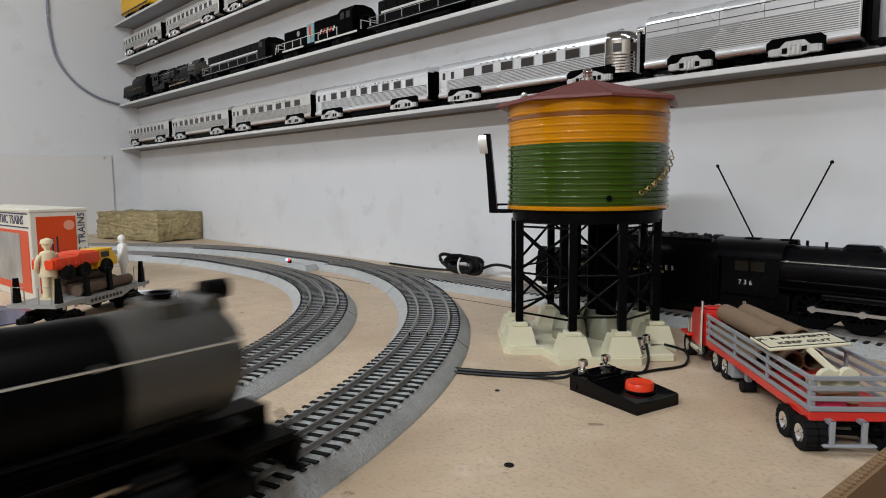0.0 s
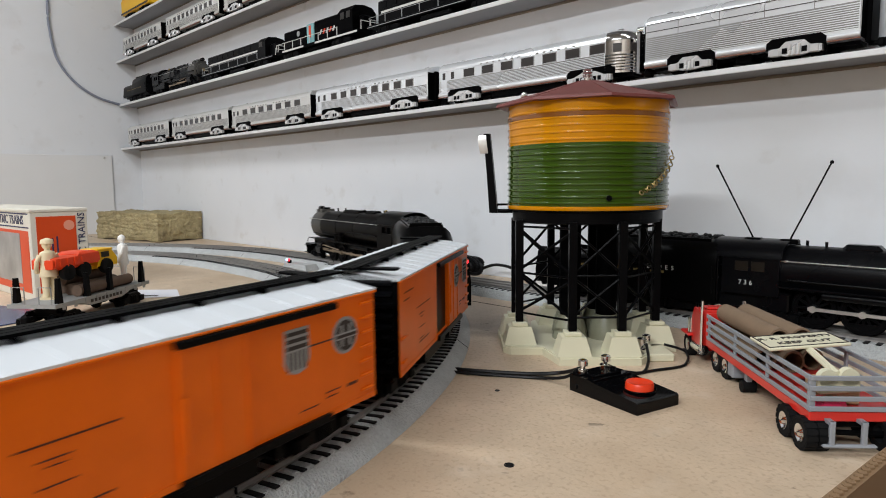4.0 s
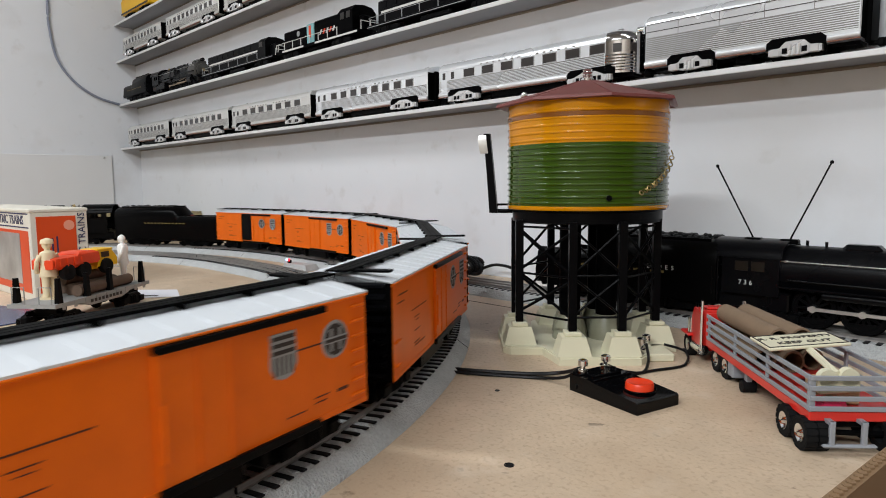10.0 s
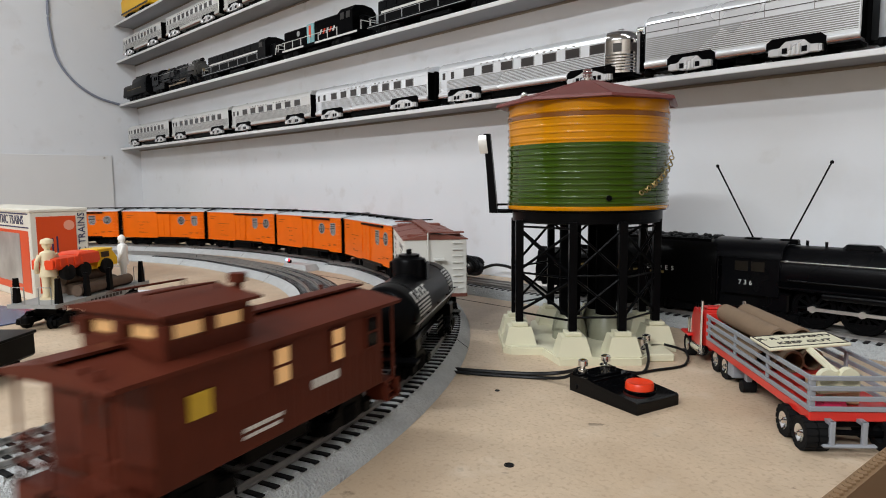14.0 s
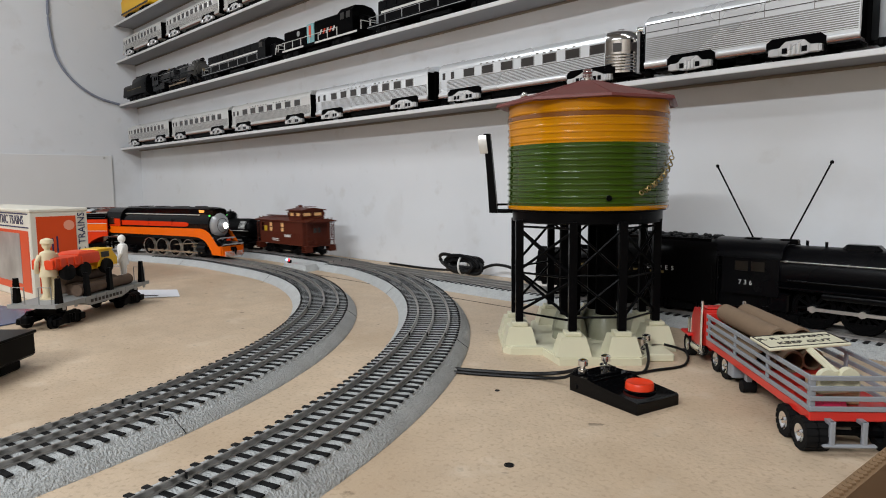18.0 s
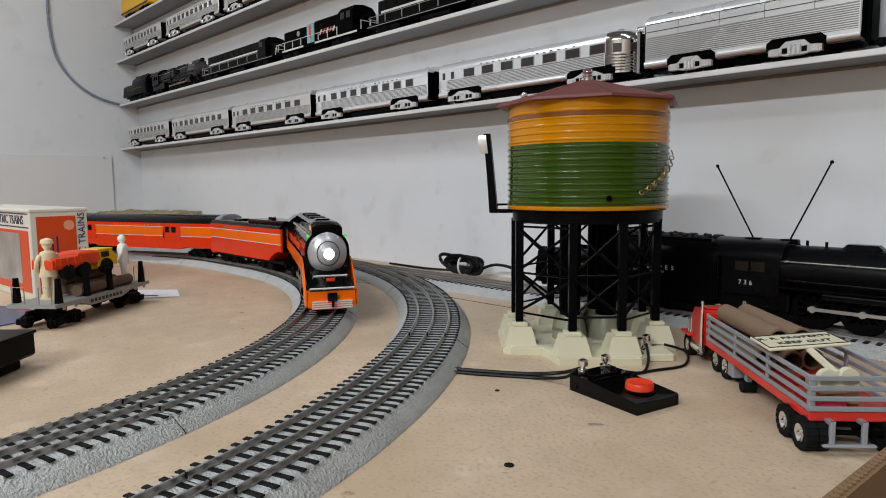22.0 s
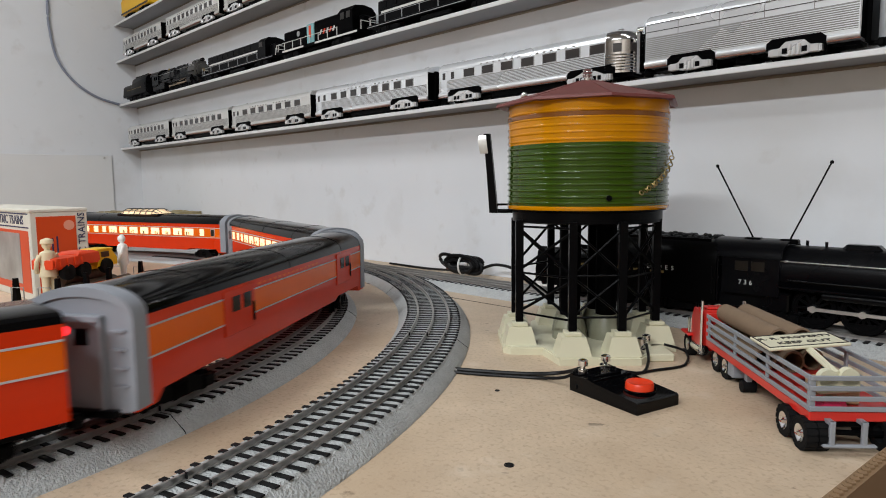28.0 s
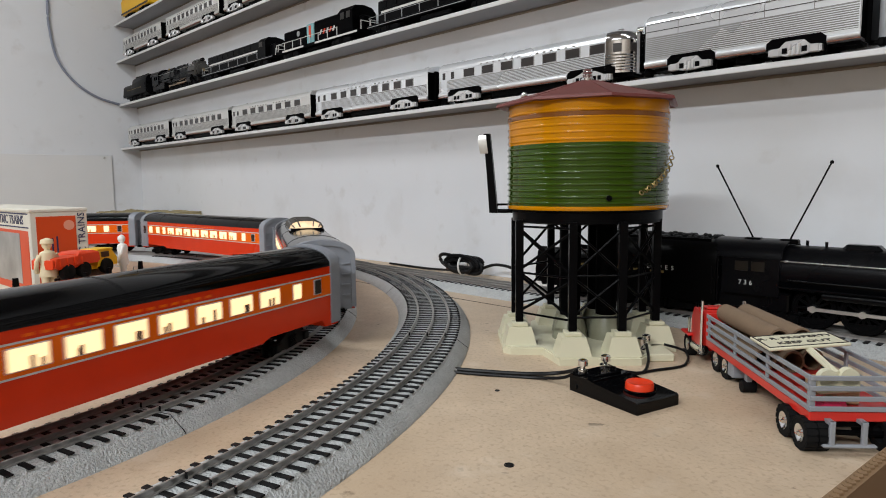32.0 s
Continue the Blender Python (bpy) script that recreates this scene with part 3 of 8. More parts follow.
def reefer():
    RL = 0.207
    ob = thing("refrigerator_car", "off-white refrigerator boxcar with brown roof", "train car", group="freight train")
    h = RL / 2
    part("body", Form().box(-h, h, -HW, HW, FLOOR + 0.0025, EAVE, 0.0006), REEFER_WHITE, ob)
    part("side_sill", Form().box(-h, h, -HW - 0.0006, HW + 0.0006, FLOOR - 0.0008, FLOOR + 0.0028, 0.0004), OXIDE, ob, "red-brown sill")
    part("roof", pitched_roof(RL, HW + 0.0008, EAVE, RIDGE + 0.0006, 3, 0.0004), OXIDE, ob, "brown wooden roof")
    running_board(ob, RL, RIDGE + 0.002, OXIDE)
    for x in (-0.083, 0.083):
        for y in (-0.019, 0.019):
            part("ice_hatch", Form().box(x - 0.009, x + 0.009, y - 0.008, y + 0.008, EAVE + 0.001, EAVE + 0.0046, 0.0006), OXIDE, ob)
    for sy in (-1, 1):
        y = sy * HW
        sx = -sy
        door = part("door", Form().box(-0.016, 0.016, y, y + sy * 0.0012, FLOOR + 0.006, EAVE - 0.006, 0.0004), REEFER_WHITE, ob)
        for z in (FLOOR + 0.012, 0.042, EAVE - 0.012):
            for x in (-0.016, 0.0085):
                part("hinge", Form().box(x, x + 0.0075, y + sy * 0.0012, y + sy * 0.0022, z - 0.001, z + 0.001), REEFER_WHITE, door)
        part("latch", Form().box(-0.0012, 0.0012, y + sy * 0.0012, y + sy * 0.0026, 0.03, 0.05), DECAL, door)
        ladder(ob, sx * (RL / 2 - 0.008), y, FLOOR + 0.008, EAVE - 0.006, 7, REEFER_WHITE)
        ladder(ob, sx * (-RL / 2 + 0.008), y, FLOOR + 0.008, FLOOR + 0.022, 2, REEFER_WHITE)
        for k in range(17):
            x = -RL / 2 + 0.008 + (RL - 0.016) * k / 16
            if abs(x) > 0.018:
                part("board_groove", Form().box(x - 0.0003, x + 0.0003, y - sy * 0.0004, y + sy * 0.0003, FLOOR + 0.004, EAVE - 0.002), REEFER_WHITE, ob)
    for way in (1, -1):
        ladder(ob, way * h, way * 0.022, FLOOR + 0.008, EAVE - 0.004, 8, REEFER_WHITE, along="y")
        part("brake_staff", Form().cyl((way * (h + 0.003), -way * 0.008, 0.03), (way * (h + 0.003), -way * 0.008, EAVE + 0.007), 0.0007, n=6), REEFER_WHITE, ob)
        part("brake_step", Form().box(way * h, way * (h + 0.008), -way * 0.002 - 0.010, -way * 0.002, 0.055, 0.0565), REEFER_WHITE, ob)
    bars(ob, DECAL_SOFT, [(0.028 + 0.0056 * i, 0.0325 + 0.0056 * i, 0.0625, 0.0672, HW) for i in range(10)] + [(0.056 - w / 2, 0.056 + w / 2, 0.0590 - 0.0026 * i, 0.0603 - 0.0026 * i, HW) for i, w in enumerate((0.030, 0.024, 0.030, 0.022, 0.030, 0.026, 0.018, 0.024))])
    bars(ob, DECAL_SOFT, [(-0.080 + 0.0046 * i, -0.0764 + 0.0046 * i, 0.0632, 0.0668, HW) for i in range(12)] + [(-0.074 + 0.0052 * i, -0.0698 + 0.0052 * i, 0.0515, 0.0548, HW) for i in range(7)] + [(-0.064 + 0.005 * i, -0.060 + 0.005 * i, 0.0452, 0.0485, HW) for i in range(4)] + [(-0.070, -0.048, 0.0345, 0.0358, HW), (-0.070, -0.050, 0.0318, 0.0330, HW), (-0.068, -0.052, 0.0290, 0.0302, HW), (-0.040, -0.028, 0.0345, 0.0358, HW), (-0.040, -0.030, 0.0318, 0.0330, HW), (-0.030, -0.014, 0.0262, 0.0274, HW)])
    bars(ob, DECAL, [(-0.074, -0.034, 0.0572, 0.0584, HW), (-0.074, -0.034, 0.0402, 0.0414, HW)])
    underframe(ob, RL)
    return ob


def tank_car():
    L = 0.180
    ob = thing("tank_car", "black tank car with white lettering bars", "train car", group="freight train")
    R, zc = 0.0224, 0.0395
    prof = [(0, -0.083), (0.012, -0.0815), (0.0185, -0.078), (R - 0.0006, -0.073), (R, -0.070)]
    prof = prof + [(R, -0.055), (R + 0.0005, -0.0548), (R + 0.0005, -0.0532), (R, -0.053), (R, 0.053), (R + 0.0005, 0.0532), (R + 0.0005, 0.0548), (R, 0.055)] + [(r, -z) for r, z in reversed(prof)]
    part("tank", Form().lathe(prof, 40, Matrix.Translation((0, 0, zc)) @ pose(0, 0, 0, 0, 90)), BLACK, ob)
    part("dome", Form().lathe([(0.0135, 0.056), (0.0135, 0.0705), (0.0125, 0.0728), (0.0085, 0.0742), (0.0085, 0.0760), (0, 0.0766)], 24), BLACK, ob)
    part("dome_valve", Form().cyl((0, 0, 0.076), (0, 0, 0.0800), 0.0022, n=8), BLACK, ob)
    f = Form().box(-L / 2, L / 2, -0.010, 0.010, 0.0105, 0.0155, 0.0006)
    part("frame", f, BLACK, ob)
    for x in (-0.064, 0.064):
        part("saddle", Form().box(x - 0.007, x + 0.007, -0.022, 0.022, 0.0155, 0.0265, 0.001), BLACK, ob)
    for way in (1, -1):
        part("end_platform", Form().box(way * (L / 2 - 0.012), way * L / 2, -0.026, 0.026, 0.0125, 0.0150, 0.0004), BLACK, ob)
        add_coupler(ob, way * L / 2 - way * 0.002, way)
        add_truck(ob, way * 0.060, way * 5)
    for sy in (-1, 1):
        part("handrail", Form().tube([(-0.080, sy * 0.0250, 0.038), (0.080, sy * 0.0250, 0.038)], 0.0006, 6), STEEL, ob, "thin wire handrail")
        for x in (-0.075, -0.038, 0.0, 0.038, 0.075):
            part("rail_post", Form().box(x - 0.0006, x + 0.0006, sy * 0.0205, sy * 0.0254, 0.0374, 0.0386), BLACK, ob)
        part("dome_ladder", Form().box(-0.004, 0.004, sy * 0.0135, sy * 0.0150, 0.057, 0.0705), BLACK, ob)
        for z in (0.018, 0.022, 0.026):
            part("side_step", Form().box(-0.012, 0.012, sy * 0.0235, sy * 0.0245, z - 0.0004, z + 0.0004), BLACK, ob)

    def wrap(x0, x1, a0, a1, sy):
        """A strip of lettering that follows the tank's curve, between two angles above the middle."""
        k = 5
        f = Form()
        for i in range(k):
            aa, ab = radians(a0 + (a1 - a0) * i / k), radians(a0 + (a1 - a0) * (i + 1) / k)
            q = []
            for a, rr in ((aa, R + 0.0001), (ab, R + 0.0001), (ab, R + 0.0004), (aa, R + 0.0004)):
                q.append((sy * rr * math.cos(a), zc + rr * math.sin(a)))
            f.prism(q, x0, x1)
        part("lettering", f, DECAL_WHITE, ob)

    for sy in (-1, 1):
        sx = -sy
        for k in range(5):
            x0 = -0.062 + k * 0.0085
            wrap(sx * x0, sx * (x0 + 0.0022), 26, 48, sy)
            wrap(sx * (x0 + 0.0022), sx * (x0 + 0.0062), 44 - 9 * (k % 2), 48 - 9 * (k % 2), sy)
            wrap(sx * (x0 + 0.0022), sx * (x0 + 0.0060), 26, 30, sy)
        for a in (19, 12.5, 6, -0.5):
            wrap(sx * -0.060, sx * -0.024, a, a + 3.2, sy)
        for a in (44, 37, 30, 23, 16, 9):
            wrap(sx * 0.050, sx * 0.066, a, a + 4.2, sy)
        wrap(sx * 0.052, sx * 0.064, -4, 0, sy)
    return ob


PLATE_YELLOW = mat("plate_yellow", (0.55, 0.36, 0.02), 0.4, vary=0.1)


def caboose():
    L, hw, fl, ev, rg = 0.178, 0.0300, 0.0195, 0.0640, 0.0700
    ob = thing("caboose", "brown-red caboose with a lit cupola and end platforms", "train car", group="freight train")
    b = 0.076
    part("body", Form().box(-b, b, -hw, hw, fl, ev, 0.0005), CABOOSE_RED, ob)
    f = Form().prism([(-hw - 0.0022, ev - 0.0012), (-hw - 0.0022, ev + 0.0006), (-hw * 0.5, ev + (rg - ev) * 0.66), (0, rg), (hw * 0.5, ev + (rg - ev) * 0.66), (hw + 0.0022, ev + 0.0006), (hw + 0.0022, ev - 0.0012)], -L / 2 - 0.004, L / 2 + 0.004)
    part("roof", f, CABOOSE_RED, ob)
    part("walkway", Form().box(-L / 2 - 0.006, -0.066, -0.005, 0.005, rg + 0.0006, rg + 0.0018), CABOOSE_RED, ob)
    part("walkway", Form().box(-0.018, L / 2 + 0.006, -0.005, 0.005, rg + 0.0006, rg + 0.0018), CABOOSE_RED, ob)
    cx0, cx1, cz0, cz1 = -0.064, -0.020, ev, 0.0835
    c = Form().box(cx0, cx1, -0.024, 0.024, cz0, 0.0735).box(cx0, cx1, -0.024, 0.024, 0.0792, cz1)
    cup = part("cupola", c, CABOOSE_RED, ob)
    for x in (cx0, (cx0 + cx1) / 2 - 0.001, cx1 - 0.002):
        for y in (-0.024, -0.001, 0.022):
            if abs(y) > 0.01 or x != (cx0 + cx1) / 2 - 0.001:
                part("cupola_post", Form().box(x - 0.0015, x + 0.0035, y - 0.0015, y + 0.0035, 0.0725, 0.0800), CABOOSE_RED, cup)
    part("cupola_glow", Form().box(cx0 + 0.003, cx1 - 0.003, -0.0225, 0.0225, 0.0726, 0.0799), CABOOSE_GLOW, cup, "warm lit cupola windows")
    part("cupola_roof", Form().prism([(-0.028, cz1 - 0.0004), (-0.028, cz1 + 0.0008), (0, cz1 + 0.005), (0.028, cz1 + 0.0008), (0.028, cz1 - 0.0004)], cx0 - 0.004, cx1 + 0.004), CABOOSE_RED, cup)
    for y in (-0.010, 0.010):
        part("cupola_grabrail", Form().tube([(cx0 + 0.004, y, cz1 + 0.003), (cx0 + 0.004, y, cz1 + 0.0065), (cx1 - 0.004, y, cz1 + 0.0065), (cx1 - 0.004, y, cz1 + 0.003)], 0.0005, 6), CABOOSE_RED, cup)
    part("smoke_jack", Form().cyl((-0.010, -0.008, ev), (-0.010, -0.008, 0.088), 0.0022, n=12).cyl((-0.010, -0.008, 0.088), (-0.010, -0.008, 0.092), 0.0042, n=12), CABOOSE_RED, ob)
    for sy in (-1, 1):
        y = sy * hw
        for x, lit in ((-0.008, 1), (0.033, 1), (0.064, 0)):
            w = part("window", Form().box(x - 0.0055, x + 0.0055, y - sy * 0.0004, y + sy * 0.0012, 0.043, 0.060, 0.0003), CABOOSE_RED, ob)
            for z in (0.0438, 0.0523):
                part("pane", Form().box(x - 0.0042, x + 0.0042, y + sy * 0.0012, y + sy * 0.0015, z, z + 0.0070), CABOOSE_GLOW if lit else DAY_BLACK, w)
        part("lettering", Form().box(-sy * -0.02 - 0.012, -sy * -0.02 + 0.012, y, y + sy * 0.0003, 0.0285, 0.0302), DECAL_WHITE, ob)
        part("lettering", Form().box(-sy * -0.02 - 0.012, -sy * -0.02 + 0.010, y, y + sy * 0.0003, 0.0255, 0.0270), DECAL_WHITE, ob)
        part("lettering", Form().box(-sy * 0.024 - 0.011, -sy * 0.024 + 0.011, y, y + sy * 0.0003, 0.0340, 0.0385), DECAL_WHITE, ob)
        for k in range(24):
            x = -b + 2 * b * (k + 0.5) / 24
            part("board_groove", Form().box(x - 0.0002, x + 0.0002, y, y + sy * 0.0003, fl + 0.002, 0.042), CABOOSE_RED, ob)
        for way in (1, -1):
            st = Form()
            for i in range(3):
                st.box(way * (b + 0.001), way * (L / 2), sy * 0.020, sy * (0.029 + 0.0015 * i), 0.0085 + 0.0035 * (2 - i), 0.0095 + 0.0035 * (2 - i))
            st.box(way * b, way * (b + 0.0012), sy * 0.018, sy * 0.033, 0.0085, 0.0195).box(way * (L / 2 - 0.0012), way * L / 2, sy * 0.018, sy * 0.033, 0.0085, 0.0195)
            part("step", st, CABOOSE_RED, ob)
            part("platform_rail", Form().tube([(way * (L / 2), sy * 0.028, 0.019), (way * (L / 2), sy * 0.028, 0.038), (way * (L / 2), sy * 0.010, 0.038), (way * (L / 2), sy * 0.010, 0.019)], 0.0010, 6).tube([(way * (L / 2), sy * 0.028, 0.029), (way * (L / 2), sy * 0.010, 0.029)], 0.0008, 6), CABOOSE_RED, ob)
            part("roof_post", Form().cyl((way * (L / 2 - 0.001), sy * 0.029, 0.019), (way * (L / 2 - 0.001), sy * 0.029, ev), 0.0010, n=6), CABOOSE_RED, ob)
    for way in (1, -1):
        part("platform", Form().box(way * b, way * L / 2, -0.030, 0.030, 0.0180, 0.0200, 0.0003), CABOOSE_RED, ob)
        door = part("end_door", Form().box(way * b, way * (b + 0.001), -0.009, 0.009, 0.0200, 0.056, 0.0003), CABOOSE_RED, ob)
        for y in (-0.0045, 0.0045):
            part("pane", Form().box(way * (b + 0.001), way * (b + 0.0014), y - 0.003, y + 0.003, 0.043, 0.052), mat_window, door)
        part("brake_wheel", Form().ring((way * (L / 2 + 0.001), way * -0.016, 0.038), (1, 0, 0), 0.005, 0.0006, 16, 6), CABOOSE_RED, ob)
        part("roof_ladder", Form().box(way * (L / 2 + 0.0005), way * (L / 2 + 0.002), way * 0.014, way * 0.016, 0.032, rg).box(way * (L / 2 + 0.0005), way * (L / 2 + 0.002), way * 0.022, way * 0.024, 0.032, rg), CABOOSE_RED, ob)
        part("marker_plate", Form().box(way * -0.060, way * -0.049, -way * (hw + 0.0002), -way * (hw + 0.001), 0.043, 0.053), PLATE_YELLOW, ob)
    f = Form().box(-L / 2, L / 2, -0.007, 0.007, 0.0095, 0.0196).box(-0.022, 0.022, -0.020, 0.020, 0.0075, 0.0190, 0.001)
    part("underframe", f, BLACK, ob)
    for way in (1, -1):
        add_coupler(ob, way * L / 2 - way * 0.002, way)
        add_truck(ob, way * 0.052, way * 4)
    return ob


for i in range(6):
    freight_train.append((boxcar(i % 2 == 0, i == 0), CAR / 2 + i * PITCH, 2 * TRUCK_X))
freight_train.append((reefer(), 0.1065 + 6 * PITCH, 2 * TRUCK_X))
freight_train.append((tank_car(), 7 * PITCH + 0.107, 0.122))
freight_train.append((caboose(), 7 * PITCH + 0.322, 0.112))

# ---- engines ----
spinning = []


def driver_wheel(r):
    """The hub of a driving wheel, with its crank pin."""
    prof = [(0, -0.0005), (r * 0.22, -0.0005), (r * 0.22, 0.0044), (r * 0.15, 0.0050), (0, 0.0050)]
    return Form().lathe(prof, 16, pose(0, 0, 0, -90)).mesh("hub")


def wheel_rim(r):
    return Form().lathe([(r * 0.76, 0.0008), (r * 0.76, 0.0032), (r * 0.80, 0.0038), (r * 0.945, 0.0038), (r * 0.945, 0.0004), (r * 0.80, 0.0004)], 28, pose(0, 0, 0, -90), closed=True).mesh("rim")


def wheel_spoke(r):
    return Form().loft([[(r * k, y, z) for y, z in ((0.0010, -w), (0.0032, -w), (0.0032, w), (0.0010, w))] for k, w in ((0.16, r * 0.07), (0.79, r * 0.045))]).mesh("spoke")


def wheel_weight(r):
    w = [(r * 0.77 * math.cos(radians(a)), r * 0.77 * math.sin(radians(a))) for a in range(215, 330, 15)]
    return Form().prism(w, 0.0006, 0.0036, "y").mesh("counterweight")


def wheel_pin(r):
    return Form().cyl((0, 0.002, r * 0.52), (0, 0.0066, r * 0.52), r * 0.11, n=10).mesh("crank_pin")


def tyre_ring(r):
    return Form().lathe([(r * 0.935, 0.0036), (r * 0.935, 0.0008), (r * 1.07, 0.0002), (r * 1.07, -0.0008), (r * 0.935, -0.0008), (r * 0.935, 0.0), (r * 0.95, 0.0), (r, 0.0012), (r, 0.0042), (r * 0.935, 0.0042)], 32, pose(0, 0, 0, -90), closed=True).mesh("tyre")


def running_gear(ob, xs, r, rod_material, train, tyre_material, y=0.0135):
    """Driving wheels, coupling rods, main rods and cylinders on both sides."""
    dm, tm, rim, spoke, weight, pin = driver_wheel(r), tyre_ring(r), wheel_rim(r), wheel_spoke(r), wheel_weight(r), wheel_pin(r)
    throw = r * 0.52
    for sy in (-1, 1):
        quarter = 0 if sy > 0 else 90
        for x in xs:
            m = pose(x, sy * y, r) @ (Matrix.Identity(4) if sy > 0 else pose(0, 0, 0, 0, 0, 180))
            w = part("driving_wheel", dm, WHEEL, ob, m=m)
            part("tyre", tm, tyre_material, w)
            part("rim", rim, WHEEL, w)
            part("counterweight", weight, WHEEL, w)
            part("crank_pin", pin, WHEEL, w)
            for i in range(12):
                part("spoke", spoke, WHEEL, w, m=pose(0, 0, 0, 0, 30 * i))
            spinning.append((w, train, r, m, quarter, sy, None))
        yo = sy * (y + 0.0070)
        f = Form().box(xs[-1] - 0.004, xs[0] + 0.004, -0.0008, 0.0008, -0.0015, 0.0015, 0.0003)
        for x in xs:
            f.cyl((x, -0.0013, 0), (x, 0.0013, 0), 0.0030, n=12)
        rod = part("side_rod", f, rod_material, ob, m=pose(0, yo, r))
        spinning.append((rod, train, r, pose(0, yo, r), quarter, sy, throw))
        g = Form().box(xs[1], xs[0] + 0.038, -0.0008, 0.0008, -0.0013, 0.0013, 0.0003).cyl((xs[1], -0.0012, 0), (xs[1], 0.0012, 0), 0.0028, n=12)
        main = part("main_rod", g, rod_material, ob, m=pose(0, yo + sy * 0.0022, r))
        spinning.append((main, train, r, pose(0, yo + sy * 0.0022, r), quarter, sy, throw))
        cylx = xs[0] + 0.044
        part("cylinder", Form().cyl((cylx - 0.011, sy * 0.0215, r + 0.001), (cylx + 0.011, sy * 0.0215, r + 0.001), 0.0068, n=18).cyl((cylx - 0.010, sy * 0.0205, r + 0.0095), (cylx + 0.010, sy * 0.0205, r + 0.0095), 0.0042, n=14), ENGINE, ob)
        part("valve_gear", Form().tube([(xs[1] + 0.004, yo + sy * 0.001, r + 0.006), (cylx - 0.016, yo + sy * 0.001, r + 0.010), (cylx - 0.008, yo + sy * 0.001, r + 0.009)], 0.0009, 6).box(cylx - 0.030, cylx - 0.012, yo - 0.0008, yo + 0.0016, r + 0.0035, r + 0.0052), rod_material, ob)


def steam_engine(name, label, L, group, train, tall=0.088, grey_front=True, stripe=True, number="", drivers=None, paint=None, R=0.0225):
    """A big black freight engine. x from -L / 2 (cab) to L / 2 (pilot)."""
    paint = paint or ENGINE
    ob = thing(name, label, "locomotive", group=group)
    h = L / 2
    k = L / 0.345
    cabx, fx = -h + 0.055 * k, h - 0.030 * k
    zc = tall - R - 0.0100
    xa_glow = cabx - 0.006
    turn = Matrix.Translation((cabx, 0, zc)) @ pose(0, 0, 0, 0, 90)
    bl = fx - 0.045 * k - cabx
    part("boiler", Form().lathe([(R + 0.0016, 0), (R + 0.0016, bl * 0.40), (R + 0.0021, bl * 0.402), (R + 0.0021, bl * 0.41), (R + 0.0010, bl * 0.415), (R + 0.0008, bl * 0.70), (R + 0.0014, bl * 0.702), (R + 0.0014, bl * 0.712), (R + 0.0004, bl * 0.715), (R, bl)], 36, turn), paint, ob)
    part("smokebox", Form().lathe([(R, bl), (R, fx - cabx - 0.006), (R - 0.0015, fx - cabx - 0.002), (R - 0.006, fx - cabx)], 36, turn), GRAPHITE if grey_front else paint, ob, "graphite grey smokebox" if grey_front else "")
    fr = part("smokebox_front", Form().lathe([(R - 0.006, fx - cabx - 0.001), (R - 0.007, fx - cabx + 0.003), (0.006, fx - cabx + 0.005), (0, fx - cabx + 0.0055)], 30, turn), GRAPHITE if grey_front else paint, ob)
    part("number_plate", Form().cyl((fx + 0.005, 0, zc), (fx + 0.0068, 0, zc), 0.0045, n=18), DECAL_GOLD if grey_front else paint, fr)
    part("headlight", Form().cyl((fx - 0.006, 0, zc + R + 0.0035), (fx + 0.006, 0, zc + R + 0.0035), 0.0042, n=16), paint, ob)
    part("chimney", Form().lathe([(0.0062, zc + R - 0.003), (0.0055, zc + R + 0.003), (0.0066, zc + R + 0.0055), (0.0052, zc + R + 0.0055), (0.0048, zc + R)], 20, Matrix.Translation((fx - 0.022 * k, 0, 0))), paint, ob)
    sb = Form().box(cabx + bl * 0.45, cabx + bl * 0.72, -0.0095, 0.0095, zc + R - 0.004, zc + R + 0.0042, 0.0032)
    part("sand_dome", sb, paint, ob)
    part("steam_dome", Form().box(cabx + bl * 0.22, cabx + bl * 0.36, -0.0085, 0.0085, zc + R - 0.004, zc + R + 0.0048, 0.0034), paint, ob)
    for i, x in enumerate((0.08, 0.16, 0.40, 0.78, 0.86)):
        part("pop_valve", Form().cyl((cabx + bl * x, 0.003 * (-1) ** i, zc + R), (cabx + bl * x, 0.003 * (-1) ** i, zc + R + 0.006), 0.0013, n=8), paint, ob)
    if grey_front:
        part("bell", Form().lathe([(0.0042, 0), (0.0030, 0.0016), (0.0024, 0.0042), (0.0010, 0.0056), (0, 0.0058)], 14, Matrix.Translation((cabx + bl * 0.14, -0.004, zc + R + 0.0012))), BRASS, ob, "polished brass bell")
        part("number_box", Form().box(fx - 0.030, fx - 0.018, -0.0125, 0.0125, zc + R - 0.006, zc + R + 0.0030, 0.001), GRAPHITE, ob)
        if train:
            part("firebox_glow", Form().cyl((xa_glow, -0.012, zc - 0.002), (xa_glow - 0.0006, -0.012, zc - 0.002), 0.0010, n=10), RED_LIGHT, ob, "small red cab light")
    part("feedwater_heater", Form().cyl((fx - 0.006, -0.011, zc + R - 0.002), (fx - 0.006, 0.011, zc + R - 0.002), 0.0048, n=14), GRAPHITE if grey_front else paint, ob)
    cw = 0.0272
    rise = R + 0.0052 - 0.012
    arc = [(-cw * math.cos(math.pi * i / 14), zc + 0.012 + rise * math.sin(math.pi * i / 14)) for i in range(15)]
    side = [(-cw, 0.026)] + arc + [(cw, 0.026)]
    xa, xb, eave = -h + 0.008, cabx + 0.004, zc + 0.012
